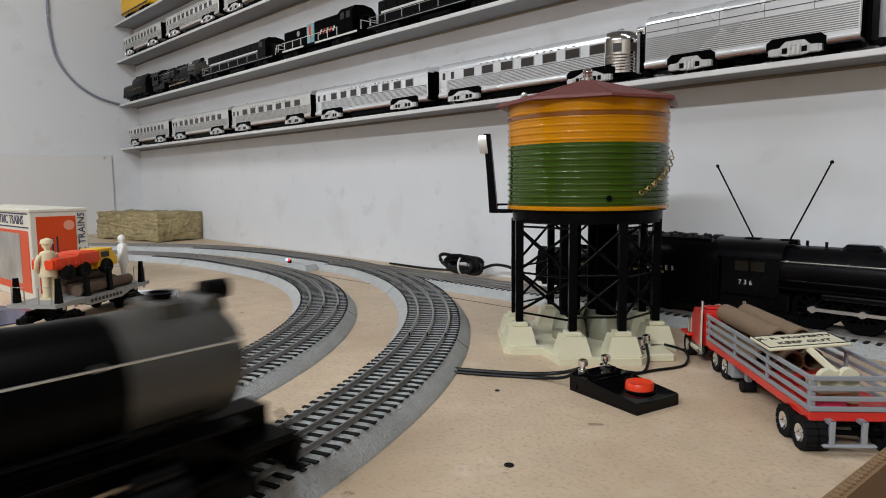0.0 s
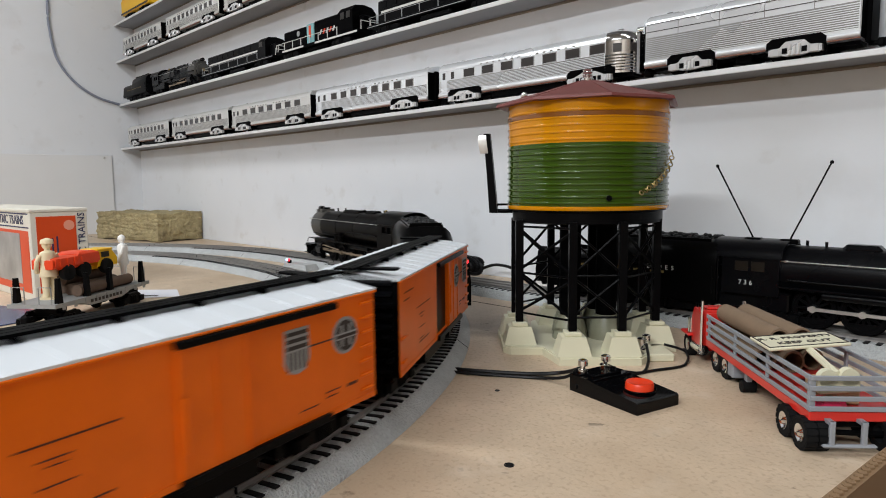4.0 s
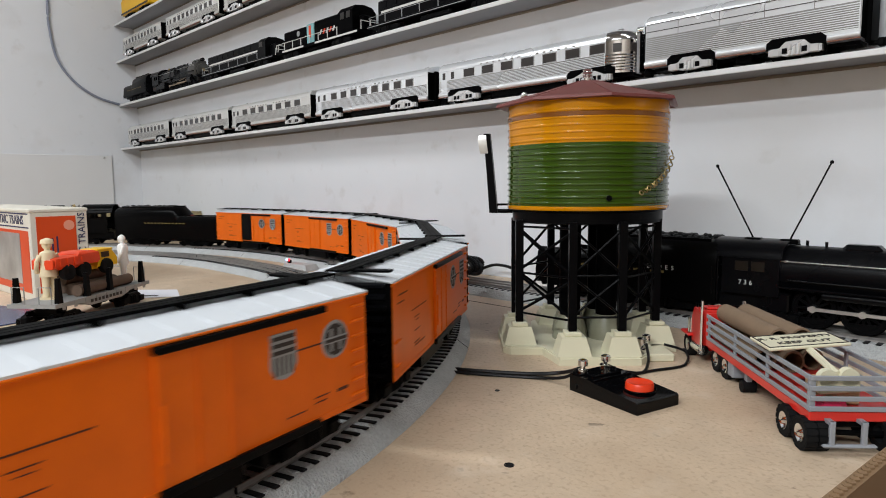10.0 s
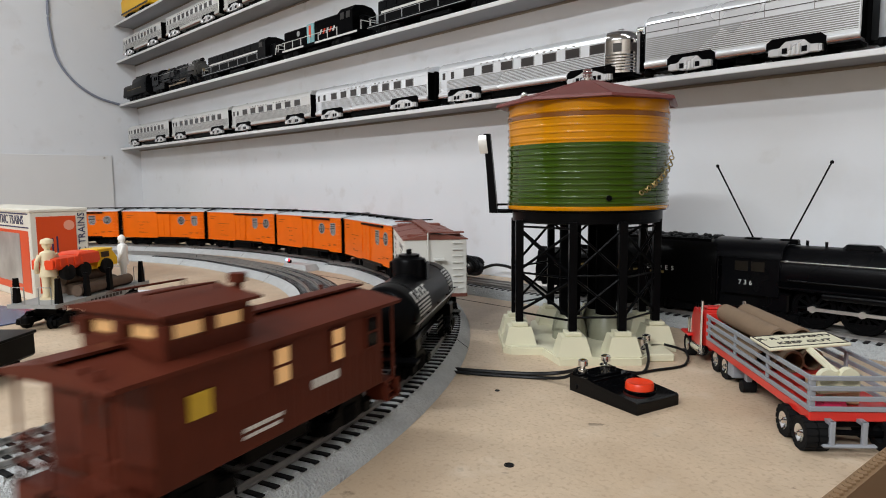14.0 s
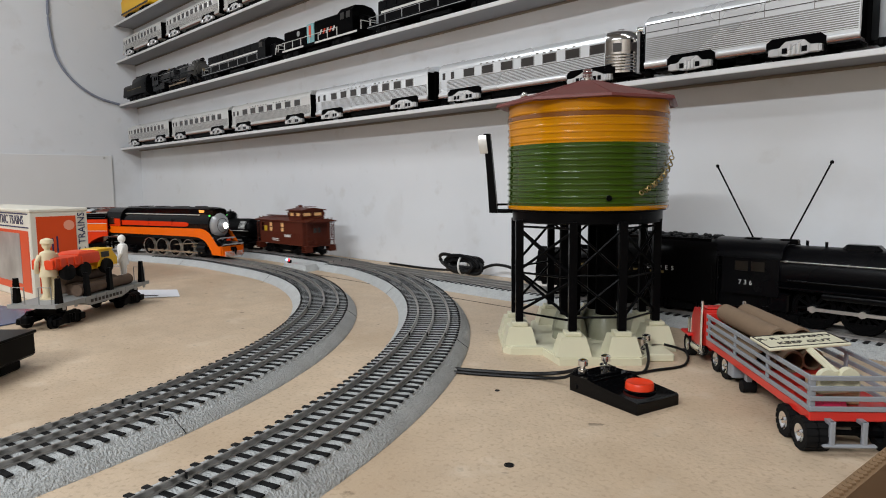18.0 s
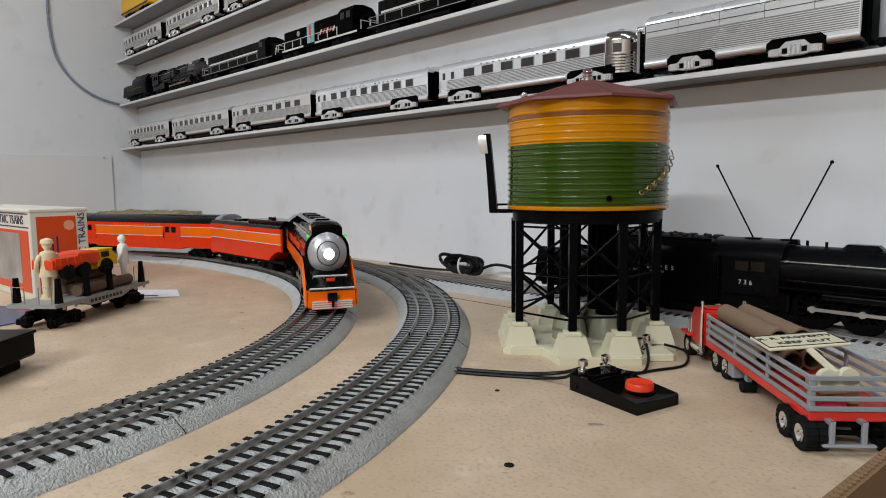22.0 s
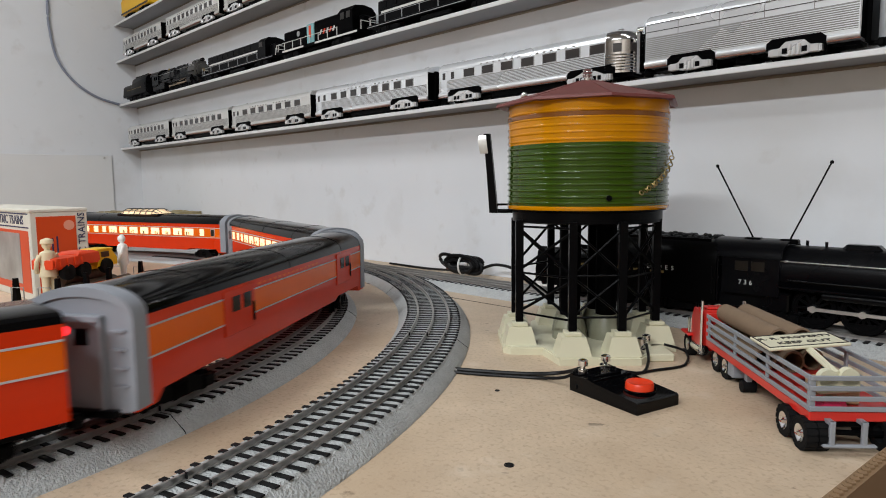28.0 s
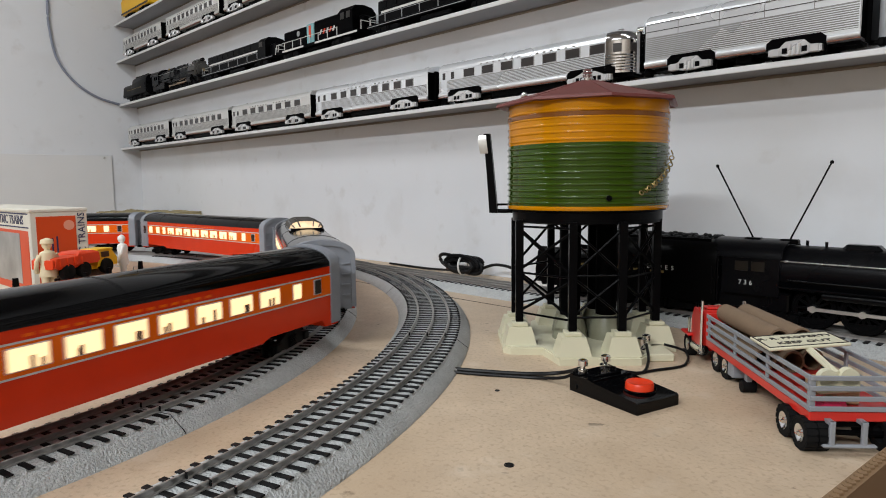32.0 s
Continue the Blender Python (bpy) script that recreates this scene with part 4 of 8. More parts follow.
    cab = part("cab", Form().prism(side, xb - 0.0015, xb), paint, ob)
    part("cab_floor", Form().box(xa, xb - 0.0015, -cw + 0.0012, cw - 0.0012, 0.026, 0.0295), paint, cab)
    part("cab_apron", Form().box(xa - 0.012, xb, -0.0215, 0.0215, 0.0125, 0.0262, 0.001), paint, cab)
    part("backhead", Form().cyl((xb - 0.006, 0, zc), (xb - 0.0015, 0, zc), R * 0.8, n=24), paint, cab)
    for sy in (-1, 1):
        for x0, x1, z0, z1 in ((xa, xb - 0.0015, 0.026, zc), (xa, xb - 0.0015, zc + 0.009, eave), (xa, xa + 0.012, zc, zc + 0.009), (xa + 0.024, xa + 0.0265, zc, zc + 0.009), (xa + 0.0385, xb - 0.0015, zc, zc + 0.009)):
            part("cab_side", Form().box(x0, x1, sy * (cw - 0.0012), sy * cw, z0, z1), paint, cab)
    shell = [(y * 1.03, zc + 0.012 + (z - zc - 0.012) * 1.05 + 0.0004) for y, z in arc]
    part("cab_roof", Form().prism(shell + arc[::-1], -h - 0.004, cabx + 0.006), paint, cab)
    for sy in (-1, 1):
        if number:
            for x in (xa + 0.012, xa + 0.0265):
                part("cab_window", Form().box(x, x + 0.012, sy * (cw - 0.0010), sy * (cw - 0.0006), zc, zc + 0.009), mat_window, cab)
        run = part("running_board", Form().box(cabx - 0.004, fx - 0.002, sy * 0.016, sy * 0.0268, 0.0345, 0.0362, 0.0003), paint, ob)
        if stripe:
            part("board_edge", Form().box(cabx - 0.004, fx - 0.002, sy * 0.0268, sy * 0.0271, 0.0350, 0.0361), DECAL_WHITE, run, "thin pale edge stripe")
        part("handrail", Form().tube([(cabx + 0.004, sy * (R + 0.0020), zc + 0.011), (fx - 0.004, sy * (R + 0.0020), zc + 0.011)], 0.0005, 6), STEEL, ob, "thin steel handrail")
        for i in range(6):
            x = cabx + 0.008 + (fx - cabx - 0.014) * i / 5
            part("rail_stanchion", Form().box(x - 0.0007, x + 0.0007, sy * (R - 0.004), sy * (R + 0.0028), zc + 0.0102, zc + 0.0118), STEEL, ob)
        part("air_pump", Form().cyl((cabx + bl * 0.62, sy * 0.0245, 0.0365), (cabx + bl * 0.62, sy * 0.0245, 0.0505), 0.0045, n=14).cyl((cabx + bl * 0.69, sy * 0.0245, 0.0365), (cabx + bl * 0.69, sy * 0.0245, 0.0485), 0.0038, n=14), paint, ob)
        part("air_tank", Form().cyl((cabx + bl * 0.18, sy * 0.0225, 0.031), (cabx + bl * 0.45, sy * 0.0225, 0.031), 0.0036, n=12), paint, ob)
        part("pipe", Form().tube([(cabx + 0.01, sy * (R + 0.002), zc - 0.006), (cabx + bl * 0.5, sy * (R + 0.002), zc - 0.006), (cabx + bl * 0.58, sy * (R + 0.0015), zc - 0.014), (fx - 0.02, sy * (R + 0.001), zc - 0.014)], 0.0009, 6), paint, ob)
        part("front_step", Form().tube([(h - 0.016, sy * 0.021, 0.035), (h - 0.006, sy * 0.021, 0.020), (h - 0.006, sy * 0.021, 0.006)], 0.0008, 6).box(h - 0.012, h - 0.002, sy * 0.018, sy * 0.025, 0.0065, 0.0075), paint, ob)
        part("ash_pan", Form().box(cabx - 0.006, cabx + (0.012 if drivers else 0.045 * k), sy * 0.012, sy * 0.0245, 0.012, 0.030, 0.0015), paint, ob)
    part("frame", Form().box(-h + 0.01, h - 0.012, -0.0085, 0.0085, 0.008, 0.034, 0.0006), paint, ob)
    part("pilot_deck", Form().box(h - 0.034 * k, h - 0.008, -0.0245, 0.0245, 0.0205, 0.0240, 0.0006), paint, ob)
    part("pilot", Form().loft([[(h - 0.010, -0.0245, 0.0205), (h - 0.010, 0.0245, 0.0205), (h - 0.004, 0.0245, 0.0205), (h - 0.004, -0.0245, 0.0205)], [(h - 0.008, -0.021, 0.0035), (h - 0.008, 0.021, 0.0035), (h + 0.001, 0.012, 0.0035), (h + 0.001, -0.012, 0.0035)]]), paint, ob)
    for i in range(9):
        y = -0.020 + 0.005 * i
        part("pilot_bar", Form().tube([(h - 0.0034, y, 0.020), (h + 0.0012 - abs(y) * 0.3, y * 0.8, 0.004)], 0.0008, 5), paint, ob)
    xs = [0.062 * k, 0.027 * k, -0.008 * k, -0.043 * k]
    if drivers:
        running_gear(ob, drivers, 0.0180, BRIGHT_ROD, train, WHEEL)
    else:
        running_gear(ob, xs, 0.0152, DULLSTEEL, train, WHEEL)
    add_truck(ob, h - 0.048 * k)
    add_truck(ob, -h + 0.052 * k, 0)
    add_coupler(ob, -h + 0.012, -1)
    if number:
        words(ob, " ".join(number), 0.0062, pose(-h + 0.030, -cw - 0.0003, zc - 0.011, 90), DECAL_WHITE, "cab_number")
    return ob


def coal_tender(name, label, L, group, tall=0.083, letters="", lit=True):
    ob = thing(name, label, "train tender", group=group)
    h, hw = L / 2, 0.0305
    sec = lambda w, z: [(-w, 0.0145), (-w, z - 0.021), (-w * 0.97, z - 0.0135), (-w * 0.885, z - 0.0070), (-w * 0.74, z - 0.0025), (-w * 0.54, z), (w * 0.54, z), (w * 0.74, z - 0.0025), (w * 0.885, z - 0.0070), (w * 0.97, z - 0.0135), (w, z - 0.021), (w, 0.0145)]
    xs = [(-h, hw, tall - 0.024), (-h + 0.36 * L, hw, tall - 0.024), (-h + 0.361 * L, hw, tall - 0.017), (-h + 0.425 * L, hw, tall), (h - 0.006, hw, tall), (h, hw * 0.98, tall - 0.001)]
    body = Form().loft([[(x, y, z) for y, z in sec(w, t)] for x, w, t in xs])
    part("hull", body, TENDER_GREY, ob)
    part("coal_bunker_rim", Form().box(-h + 0.43 * L, -h + 0.43 * L + 0.0015, -0.018, 0.018, tall - 0.003, tall + 0.004).box(-h + 0.43 * L, h - 0.01, -0.0195, -0.018, tall - 0.002, tall + 0.0015).box(-h + 0.43 * L, h - 0.01, 0.018, 0.0195, tall - 0.002, tall + 0.0015), TENDER_GREY, ob)
    f = Form()
    random.seed(11)
    for i in range(130):
        x, y = random.uniform(-h + 0.445 * L, h - 0.014), random.uniform(-0.0165, 0.0165)
        f.ball((x, y, tall + 0.001 + random.uniform(-0.001, 0.003) * (1 - abs(y) / 0.02)), random.uniform(0.002, 0.0038), 6, 0.7)
    tagged(part("coal_load", f.mesh("coal_load", 10), COAL, ob, "heap of black coal"), kind="stuff")
    part("water_hatch", Form().box(-h + 0.018, -h + 0.034, -0.012, 0.012, tall - 0.025, tall - 0.0215, 0.0008), TENDER_GREY, ob)
    part("back_rim", Form().box(-h - 0.0006, -h + 0.001, -hw, hw, tall - 0.036, tall - 0.0355), TENDER_GREY, ob)
    part("stoker_hood", Form().cyl((-h + 0.33 * L, -0.006, tall - 0.025), (-h + 0.33 * L, -0.006, tall - 0.016), 0.0040, n=14), mat_hood, ob, "dull red cylinder on the deck")
    for sy in (-1, 1):
        if lit:
            part("marker_lamp", Form().ball((-h - 0.0012, sy * 0.026, tall - 0.026), 0.0022, 10), RED_LIGHT, ob, "glowing red marker lamp")
        for i in range(12):
            part("lettering", Form().box(-0.055 + i * 0.0095, -0.0495 + i * 0.0095, sy * hw, sy * (hw + 0.0003), tall - 0.0345, tall - 0.0322), DECAL_GOLD, ob)
        part("deck_wall", Form().loft([[(x, sy * y, z) for y, z in ((hw * 0.995, tall - 0.043), (hw * 0.985, tall - 0.031), (hw * 0.93, tall - 0.0225), (hw * 0.80, tall - 0.0178), (hw * 0.70, tall - 0.0175), (hw * 0.70, tall - 0.026))] for x in (-h + 0.002, -h + 0.37 * L)]), TENDER_GREY, ob, "rounded side wall of the rear deck")
        part("grab_rail", Form().tube([(h - 0.003, sy * (hw + 0.001), 0.024), (h - 0.003, sy * (hw + 0.001), tall - 0.024)], 0.0006, 6), BLACK, ob)
        part("back_ladder", Form().box(-h - 0.0018, -h, sy * 0.010, sy * 0.011, 0.016, tall - 0.022).box(-h - 0.0018, -h, sy * 0.017, sy * 0.018, 0.016, tall - 0.022), TENDER_GREY, ob)
    part("front_wall", Form().box(h - 0.001, h + 0.0008, -hw * 0.9, hw * 0.9, 0.016, tall - 0.008, 0.0004), ENGINE, ob)
    part("underframe", Form().box(-h + 0.004, h - 0.004, -0.022, 0.022, 0.0105, 0.0146, 0.0006), ENGINE, ob)
    for x, a in ((h - 0.055, 5), (-h + 0.055, -5)):
        add_truck(ob, x, a, True)
        add_truck(ob, x + (-0.030 if x > 0 else 0.030), a * 0.5)
    add_coupler(ob, -h + 0.002, -1)
    part("drawbar", Form().box(h - 0.002, h + 0.014, -0.003, 0.003, 0.010, 0.0125), WHEEL, ob)
    return ob


mat_hood = mat("hood_red", (0.16, 0.02, 0.018), 0.5)

freight_train.append((coal_tender("coal_tender", "dark grey-black coal tender with red marker lamps", 0.278, "freight train"), -0.016 - 0.137, 0.168))
freight_train.append((steam_engine("steam_locomotive", "large black steam locomotive with a grey smokebox", 0.360, "freight train", "freight", 0.0940, stripe=False, paint=TENDER_GREY, R=0.0245), -0.016 - 0.282 - 0.022 - 0.180, 0.156))


# ---- the orange and red express ----
def daylight_engine():
    L = 0.300
    ob = thing("streamlined_locomotive", "black, orange and red streamlined steam locomotive with silver nose", "locomotive", group="express train")
    h = L / 2
    zc = 0.0540
    k = 18
    arc = lambda w, base, top: [(-w, base)] + [(-w * math.cos(math.pi * i / k), 0.056 + (top - 0.056) * math.sin(math.pi * i / k)) for i in range(k + 1)] + [(w, base)]
    part("boiler", Form().prism(arc(0.0238, 0.030, 0.0775), -0.108, 0.117), DAY_BLACK, ob)
    xs = [(-0.112, 0.013, 0.0785), (-0.10, 0.0140, 0.0845), (0.098, 0.0148, 0.0845), (0.113, 0.0158, 0.0838), (0.1205, 0.0160, 0.0815)]
    rings = []
    for x, w, t in xs:
        rings.append([(x, y, z) for y, z in [(-w, 0.070), (-w, t - 0.003), (-w * 0.8, t - 0.0006), (-w * 0.4, t), (w * 0.4, t), (w * 0.8, t - 0.0006), (w, t - 0.003), (w, 0.070)]])
    part("skyline_casing", Form().loft(rings), DAY_BLACK, ob)
    part("stack_opening", Form().box(0.070, 0.086, -0.008, 0.008, 0.0843, 0.0858, 0.0006), DAY_BLACK, ob)
    for x in (-0.075, -0.03, 0.02):
        part("casing_lid", Form().box(x, x + 0.02, -0.009, 0.009, 0.0843, 0.0852, 0.0003), TENDER_GREY, ob)
    turn = Matrix.Translation((0.117, 0, zc)) @ pose(0, 0, 0, 0, 90)
    nose = part("nose", Form().lathe([(0.0205, -0.002), (0.0208, 0.001), (0.0202, 0.0035), (0.0185, 0.0048), (0.0175, 0.0060), (0.0130, 0.0086), (0.0085, 0.0100), (0.0082, 0.0118), (0.0066, 0.0126), (0, 0.0126)], 40, turn), SILVER, ob, "silver painted smokebox front")
    for i in range(20):
        a = 2 * math.pi * i / 20
        part("bolt", Form().ball((0.1222, 0.0188 * math.cos(a), zc + 0.0188 * math.sin(a)), 0.0007, 6), SILVER, nose)
    part("nose_ring", Form().ring((0.1262, 0, zc), (1, 0, 0), 0.0118, 0.0005, 28, 6), GRAPHITE, nose)
    lamp = part("headlight", Form().lathe([(0.0068, 0.0126), (0.0068, 0.0165), (0.0058, 0.0172), (0.0050, 0.0165), (0.0050, 0.0140), (0, 0.0140)], 24, turn), SILVER, ob)
    part("bulb", Form().lathe([(0.0050, 0.0150), (0.0036, 0.0166), (0, 0.0172)], 18, turn), HEADLIGHT, lamp, "bright glowing headlight")
    part("smokebox_band", Form().lathe([(0.0235, -0.010), (0.0235, -0.004), (0.0208, -0.001)], 36, turn), DAY_BLACK, ob)
    front = [(-0.0235, 0.024), (-0.0250, 0.036), (-0.0215, 0.043), (0.0215, 0.043), (0.0250, 0.036), (0.0235, 0.024)]
    part("front_casing", Form().loft([[(0.104, y, z) for y, z in front], [(0.119, y * 0.96, z - 0.0030) for y, z in front], [(0.130, y * 0.94, 0.0215 + (z - 0.024) * 0.40) for y, z in front], [(0.146, y * 0.94, 0.0205 + (z - 0.024) * 0.10) for y, z in front]]), DAY_BLACK, ob)
    part("pilot", Form().loft([[(h - 0.012, -0.0262, 0.0055), (h - 0.012, 0.0262, 0.0055), (h - 0.012, 0.0262, 0.0205), (h - 0.012, -0.0262, 0.0205)], [(h - 0.001, -0.0240, 0.0055), (h - 0.001, 0.0240, 0.0055), (h - 0.003, 0.0240, 0.0205), (h - 0.003, -0.0240, 0.0205)]]), DAY_ORANGE, ob)
    for i in range(4):
        z = 0.0042 + i * 0.0021
        part("pilot_stripe", Form().box(h - 0.010, h + 0.0012, -0.0205, 0.0205, z, z + 0.0012, 0.0003), PILOT_WHITE, ob)
    part("pilot_foot", Form().box(h - 0.012, h + 0.0002, -0.0205, 0.0205, 0.0036, 0.0130, 0.0005), DAY_ORANGE, ob)
    part("coupler_pocket", Form().box(h - 0.003, h + 0.0016, -0.0050, 0.0050, 0.0105, 0.0190, 0.0008), DAY_BLACK, ob)
    part("coupler", Form().box(h, h + 0.006, -0.0025, 0.0025, 0.0115, 0.0175, 0.0012).cyl((h + 0.004, 0, 0.006), (h + 0.004, 0, 0.013), 0.0015, n=8), DAY_BLACK, ob)
    for z, w, x in ((0.0335, 0.0175, 0.137), (0.0235, 0.0225, 0.1505)):
        part("front_rail", Form().tube([(x, -w, z), (x, w, z)], 0.0010, 6), SILVER, ob)
        for y in (-w, -w / 3, w / 3, w):
            part("rail_stanchion", Form().tube([(x, y, z), (x - 0.007, y, z - 0.003)], 0.0006, 5), SILVER, ob)
    part("number_plate", Form().box(0.1385, 0.1400, -0.0045, 0.0045, 0.0285, 0.0318, 0.0003), DAY_RED, ob, "small red number plate")
    skirt = [(-h + 0.002, 0.0362), (-h + 0.002, 0.0478), (0.098, 0.0492), (0.110, 0.0475), (0.120, 0.0420), (0.129, 0.0328), (0.136, 0.0235), (0.140, 0.0206), (0.1465, 0.0204), (0.1465, 0.0060), (0.127, 0.0060), (0.122, 0.0150), (0.115, 0.0240), (0.107, 0.0305), (0.095, 0.0342), (0.074, 0.0352)]
    for sy in (-1, 1):
        part("skirt", Form().prism(skirt, sy * 0.0252, sy * 0.0268, "y"), DAY_ORANGE, ob, "orange side skirt")
        part("red_panel", Form().prism([(-0.108, 0.0512), (-0.108, 0.0596), (0.062, 0.0592), (0.068, 0.0582), (0.0705, 0.0555), (0.068, 0.0526), (0.062, 0.0514)], sy * 0.0238, sy * 0.0248, "y"), DAY_RED, ob, "red side panel")
        part("running_board", Form().box(-0.108, 0.098, sy * 0.0225, sy * 0.0264, 0.0484, 0.0498), DAY_BLACK, ob)
        part("handrail", Form().tube([(-0.100, sy * 0.0188, 0.0715), (0.092, sy * 0.0188, 0.0715)], 0.0008, 6), BRIGHT_ROD, ob, "thin steel handrail")
        for i in range(8):
            x = -0.095 + 0.185 * i / 7
            part("rail_stanchion", Form().box(x - 0.0007, x + 0.0007, sy * 0.0150, sy * 0.0196, 0.0704, 0.0724), BRIGHT_ROD, ob)
        part("number_board", Form().box(0.087, 0.099, sy * 0.0136, sy * 0.0150, 0.0750, 0.0795, 0.0004), AMBER_LIGHT, ob, "lit amber number board")
        part("class_lamp", Form().ball((0.1165, sy * 0.0195, 0.0705), 0.0019, 10), GREEN_LIGHT, ob, "glowing green class lamp")
        for x in (-0.03, 0.03):
            part("sand_pipe", Form().tube([(x, sy * 0.0242, 0.049), (x, sy * 0.0246, 0.064)], 0.0007, 6), DAY_BLACK, ob)
        part("skirt_hatch", Form().box(0.080, 0.088, sy * 0.0268, sy * 0.0272, 0.0400, 0.0440), DAY_ORANGE, ob)
        part("cab_step", Form().box(-h + 0.004, -h + 0.007, sy * 0.021, sy * 0.025, 0.006, 0.027).box(-h + 0.014, -h + 0.017, sy * 0.021, sy * 0.025, 0.006, 0.027).box(-h + 0.004, -h + 0.017, sy * 0.021, sy * 0.025, 0.006, 0.0072).box(-h + 0.004, -h + 0.017, sy * 0.021, sy * 0.025, 0.0145, 0.0155), BLACK, ob)
    cw = 0.0268
    side = [(-cw, 0.0480), (-cw, 0.0655), (-cw * 0.9, 0.0735), (-cw * 0.55, 0.0800), (0, 0.0822), (cw * 0.55, 0.0800), (cw * 0.9, 0.0735), (cw, 0.0655), (cw, 0.0480)]
    cab = part("cab", Form().prism(side, -h + 0.004, -0.104), DAY_BLACK, ob)
    part("cab_floor", Form().box(-h + 0.002, -0.100, -0.0255, 0.0255, 0.034, 0.0482), DAY_BLACK, ob)
    for sy in (-1, 1):
        part("cab_panel", Form().box(-h + 0.006, -0.106, sy * cw, sy * (cw + 0.0005), 0.0490, 0.0622), DAY_RED, cab, "red cab side")
        part("cab_window", Form().box(-h + 0.012, -h + 0.028, sy * (cw + 0.0005), sy * (cw + 0.0010), 0.0530, 0.0640), mat_window, cab)
        part("window_rim", Form().box(-h + 0.0115, -h + 0.0285, sy * (cw + 0.0005), sy * (cw + 0.0014), 0.0520, 0.0530), DAY_BLACK, cab)
    part("frame", Form().box(-h + 0.012, 0.13, -0.0085, 0.0085, 0.008, 0.032, 0.0006), BLACK, ob)
    for p in ob.children_recursive:
        p.data.transform(Matrix.Diagonal((1.10, 1.0, 1.085, 1.0)))
    running_gear(ob, [0.066, 0.029, -0.008, -0.045], 0.0158, DULLSTEEL, "express", STEEL)
    add_truck(ob, 0.119)
    add_truck(ob, -0.108)
    part("drawbar", Form().box(-h - 0.020, -h + 0.02, -0.003, 0.003, 0.0095, 0.012), WHEEL, ob)
    return ob


def band(parent, x0, x1, y, rows):
    """Coloured bands along both sides: rows of (name, z0, z1, material, proud)."""
    for sy in (-1, 1):
        for name, z0, z1, material, out in rows:
            part(name, Form().box(x0, x1, sy * y, sy * (y + out), z0, z1), material, parent)


def daylight_tender():
    L = 0.250
    ob = thing("oil_tender", "red and orange striped tender with black deck", "train tender", group="express train")
    h, hw = L / 2, 0.0300
    poly = [(-h, 0.016), (-h, 0.0615), (h, 0.0615), (h, 0.030), (h - 0.010, 0.030), (h - 0.020, 0.0275), (h - 0.034, 0.021), (h - 0.040, 0.016)]
    part("hull", Form().prism(poly, -hw, hw, "y"), DAY_RED, ob)
    for sy in (-1, 1):
        part("orange_band", Form().box(-h + 0.0005, h - 0.0005, sy * hw, sy * (hw + 0.0004), 0.0405, 0.0535), DAY_ORANGE, ob, "orange band")
        for z in (0.0400, 0.0540):
            part("stripe", Form().box(-h + 0.0005, h - 0.0005, sy * hw, sy * (hw + 0.0006), z - 0.0005, z + 0.0005), STRIPE, ob)
        for i in range(9):
            part("lettering", Form().box(-0.07 + i * 0.0095, -0.0645 + i * 0.0095, sy * hw, sy * (hw + 0.0003), 0.0565, 0.0588), DECAL_GOLD, ob)
        part("marker_lamp", Form().ball((-h - 0.0005, sy * 0.027, 0.0575), 0.0024, 10), RED_LIGHT, ob, "glowing red marker lamp")
    deck = Form().loft([[(x, y, z) for y, z in ((-hw, 0.0615), (-hw * 0.97, 0.0650), (-hw * 0.8, 0.0668), (hw * 0.8, 0.0668), (hw * 0.97, 0.0650), (hw, 0.0615))] for x in (-h, h - 0.004)])
    part("deck", deck, DAY_BLACK, ob, "black deck")
    part("oil_bunker", Form().box(0.000, h - 0.010, -0.021, 0.021, 0.0660, 0.0720, 0.0016), DAY_BLACK, ob)
    part("hatch", Form().box(-0.075, -0.055, -0.010, 0.010, 0.0665, 0.0695, 0.001), DAY_BLACK, ob)
    part("hatch", Form().cyl((0.03, 0.007, 0.0715), (0.03, 0.007, 0.0745), 0.006, n=16), DAY_BLACK, ob)
    part("hatch", Form().cyl((0.062, -0.007, 0.0715), (0.062, -0.007, 0.0750), 0.004, n=16), DAY_BLACK, ob)
    part("front_wall", Form().box(h, h + 0.0008, -0.027, 0.027, 0.030, 0.064), DAY_BLACK, ob)
    part("underframe", Form().box(-h + 0.002, h - 0.004, -0.024, 0.024, 0.0115, 0.0160, 0.0005), BLACK, ob)
    for p in ob.children_recursive:
        p.data.transform(Matrix.Diagonal((1.0, 1.0, 1.07, 1.0)))
    for x, a in ((0.062, -4), (-0.072, 6)):
        add_truck(ob, x, a, True)
    part("cab_curtain", Form().box(h, h + 0.010, -0.024, 0.024, 0.046, 0.066, 0.001), DAY_BLACK, ob)
    return ob


COACH, COACH_W, C_FLOOR, C_EAVE, C_TOP = 0.408, 0.0300, 0.0152, 0.0628, 0.0780
COACH_BASE = 0.295


def roof_arc(w, z0, z1, k=16):
    return [(w * math.cos(math.pi * i / k), z0 + (z1 - z0) * math.sin(math.pi * i / k) ** 0.85) for i in range(k + 1)]


DOME_GLOW = mat("dome_glow", (1.0, 0.74, 0.45), 0.15, emit=0.55, vary=0.5, scale=60, spots=0.7, dark=(0.25, 0.12, 0.05), coat=0.5)


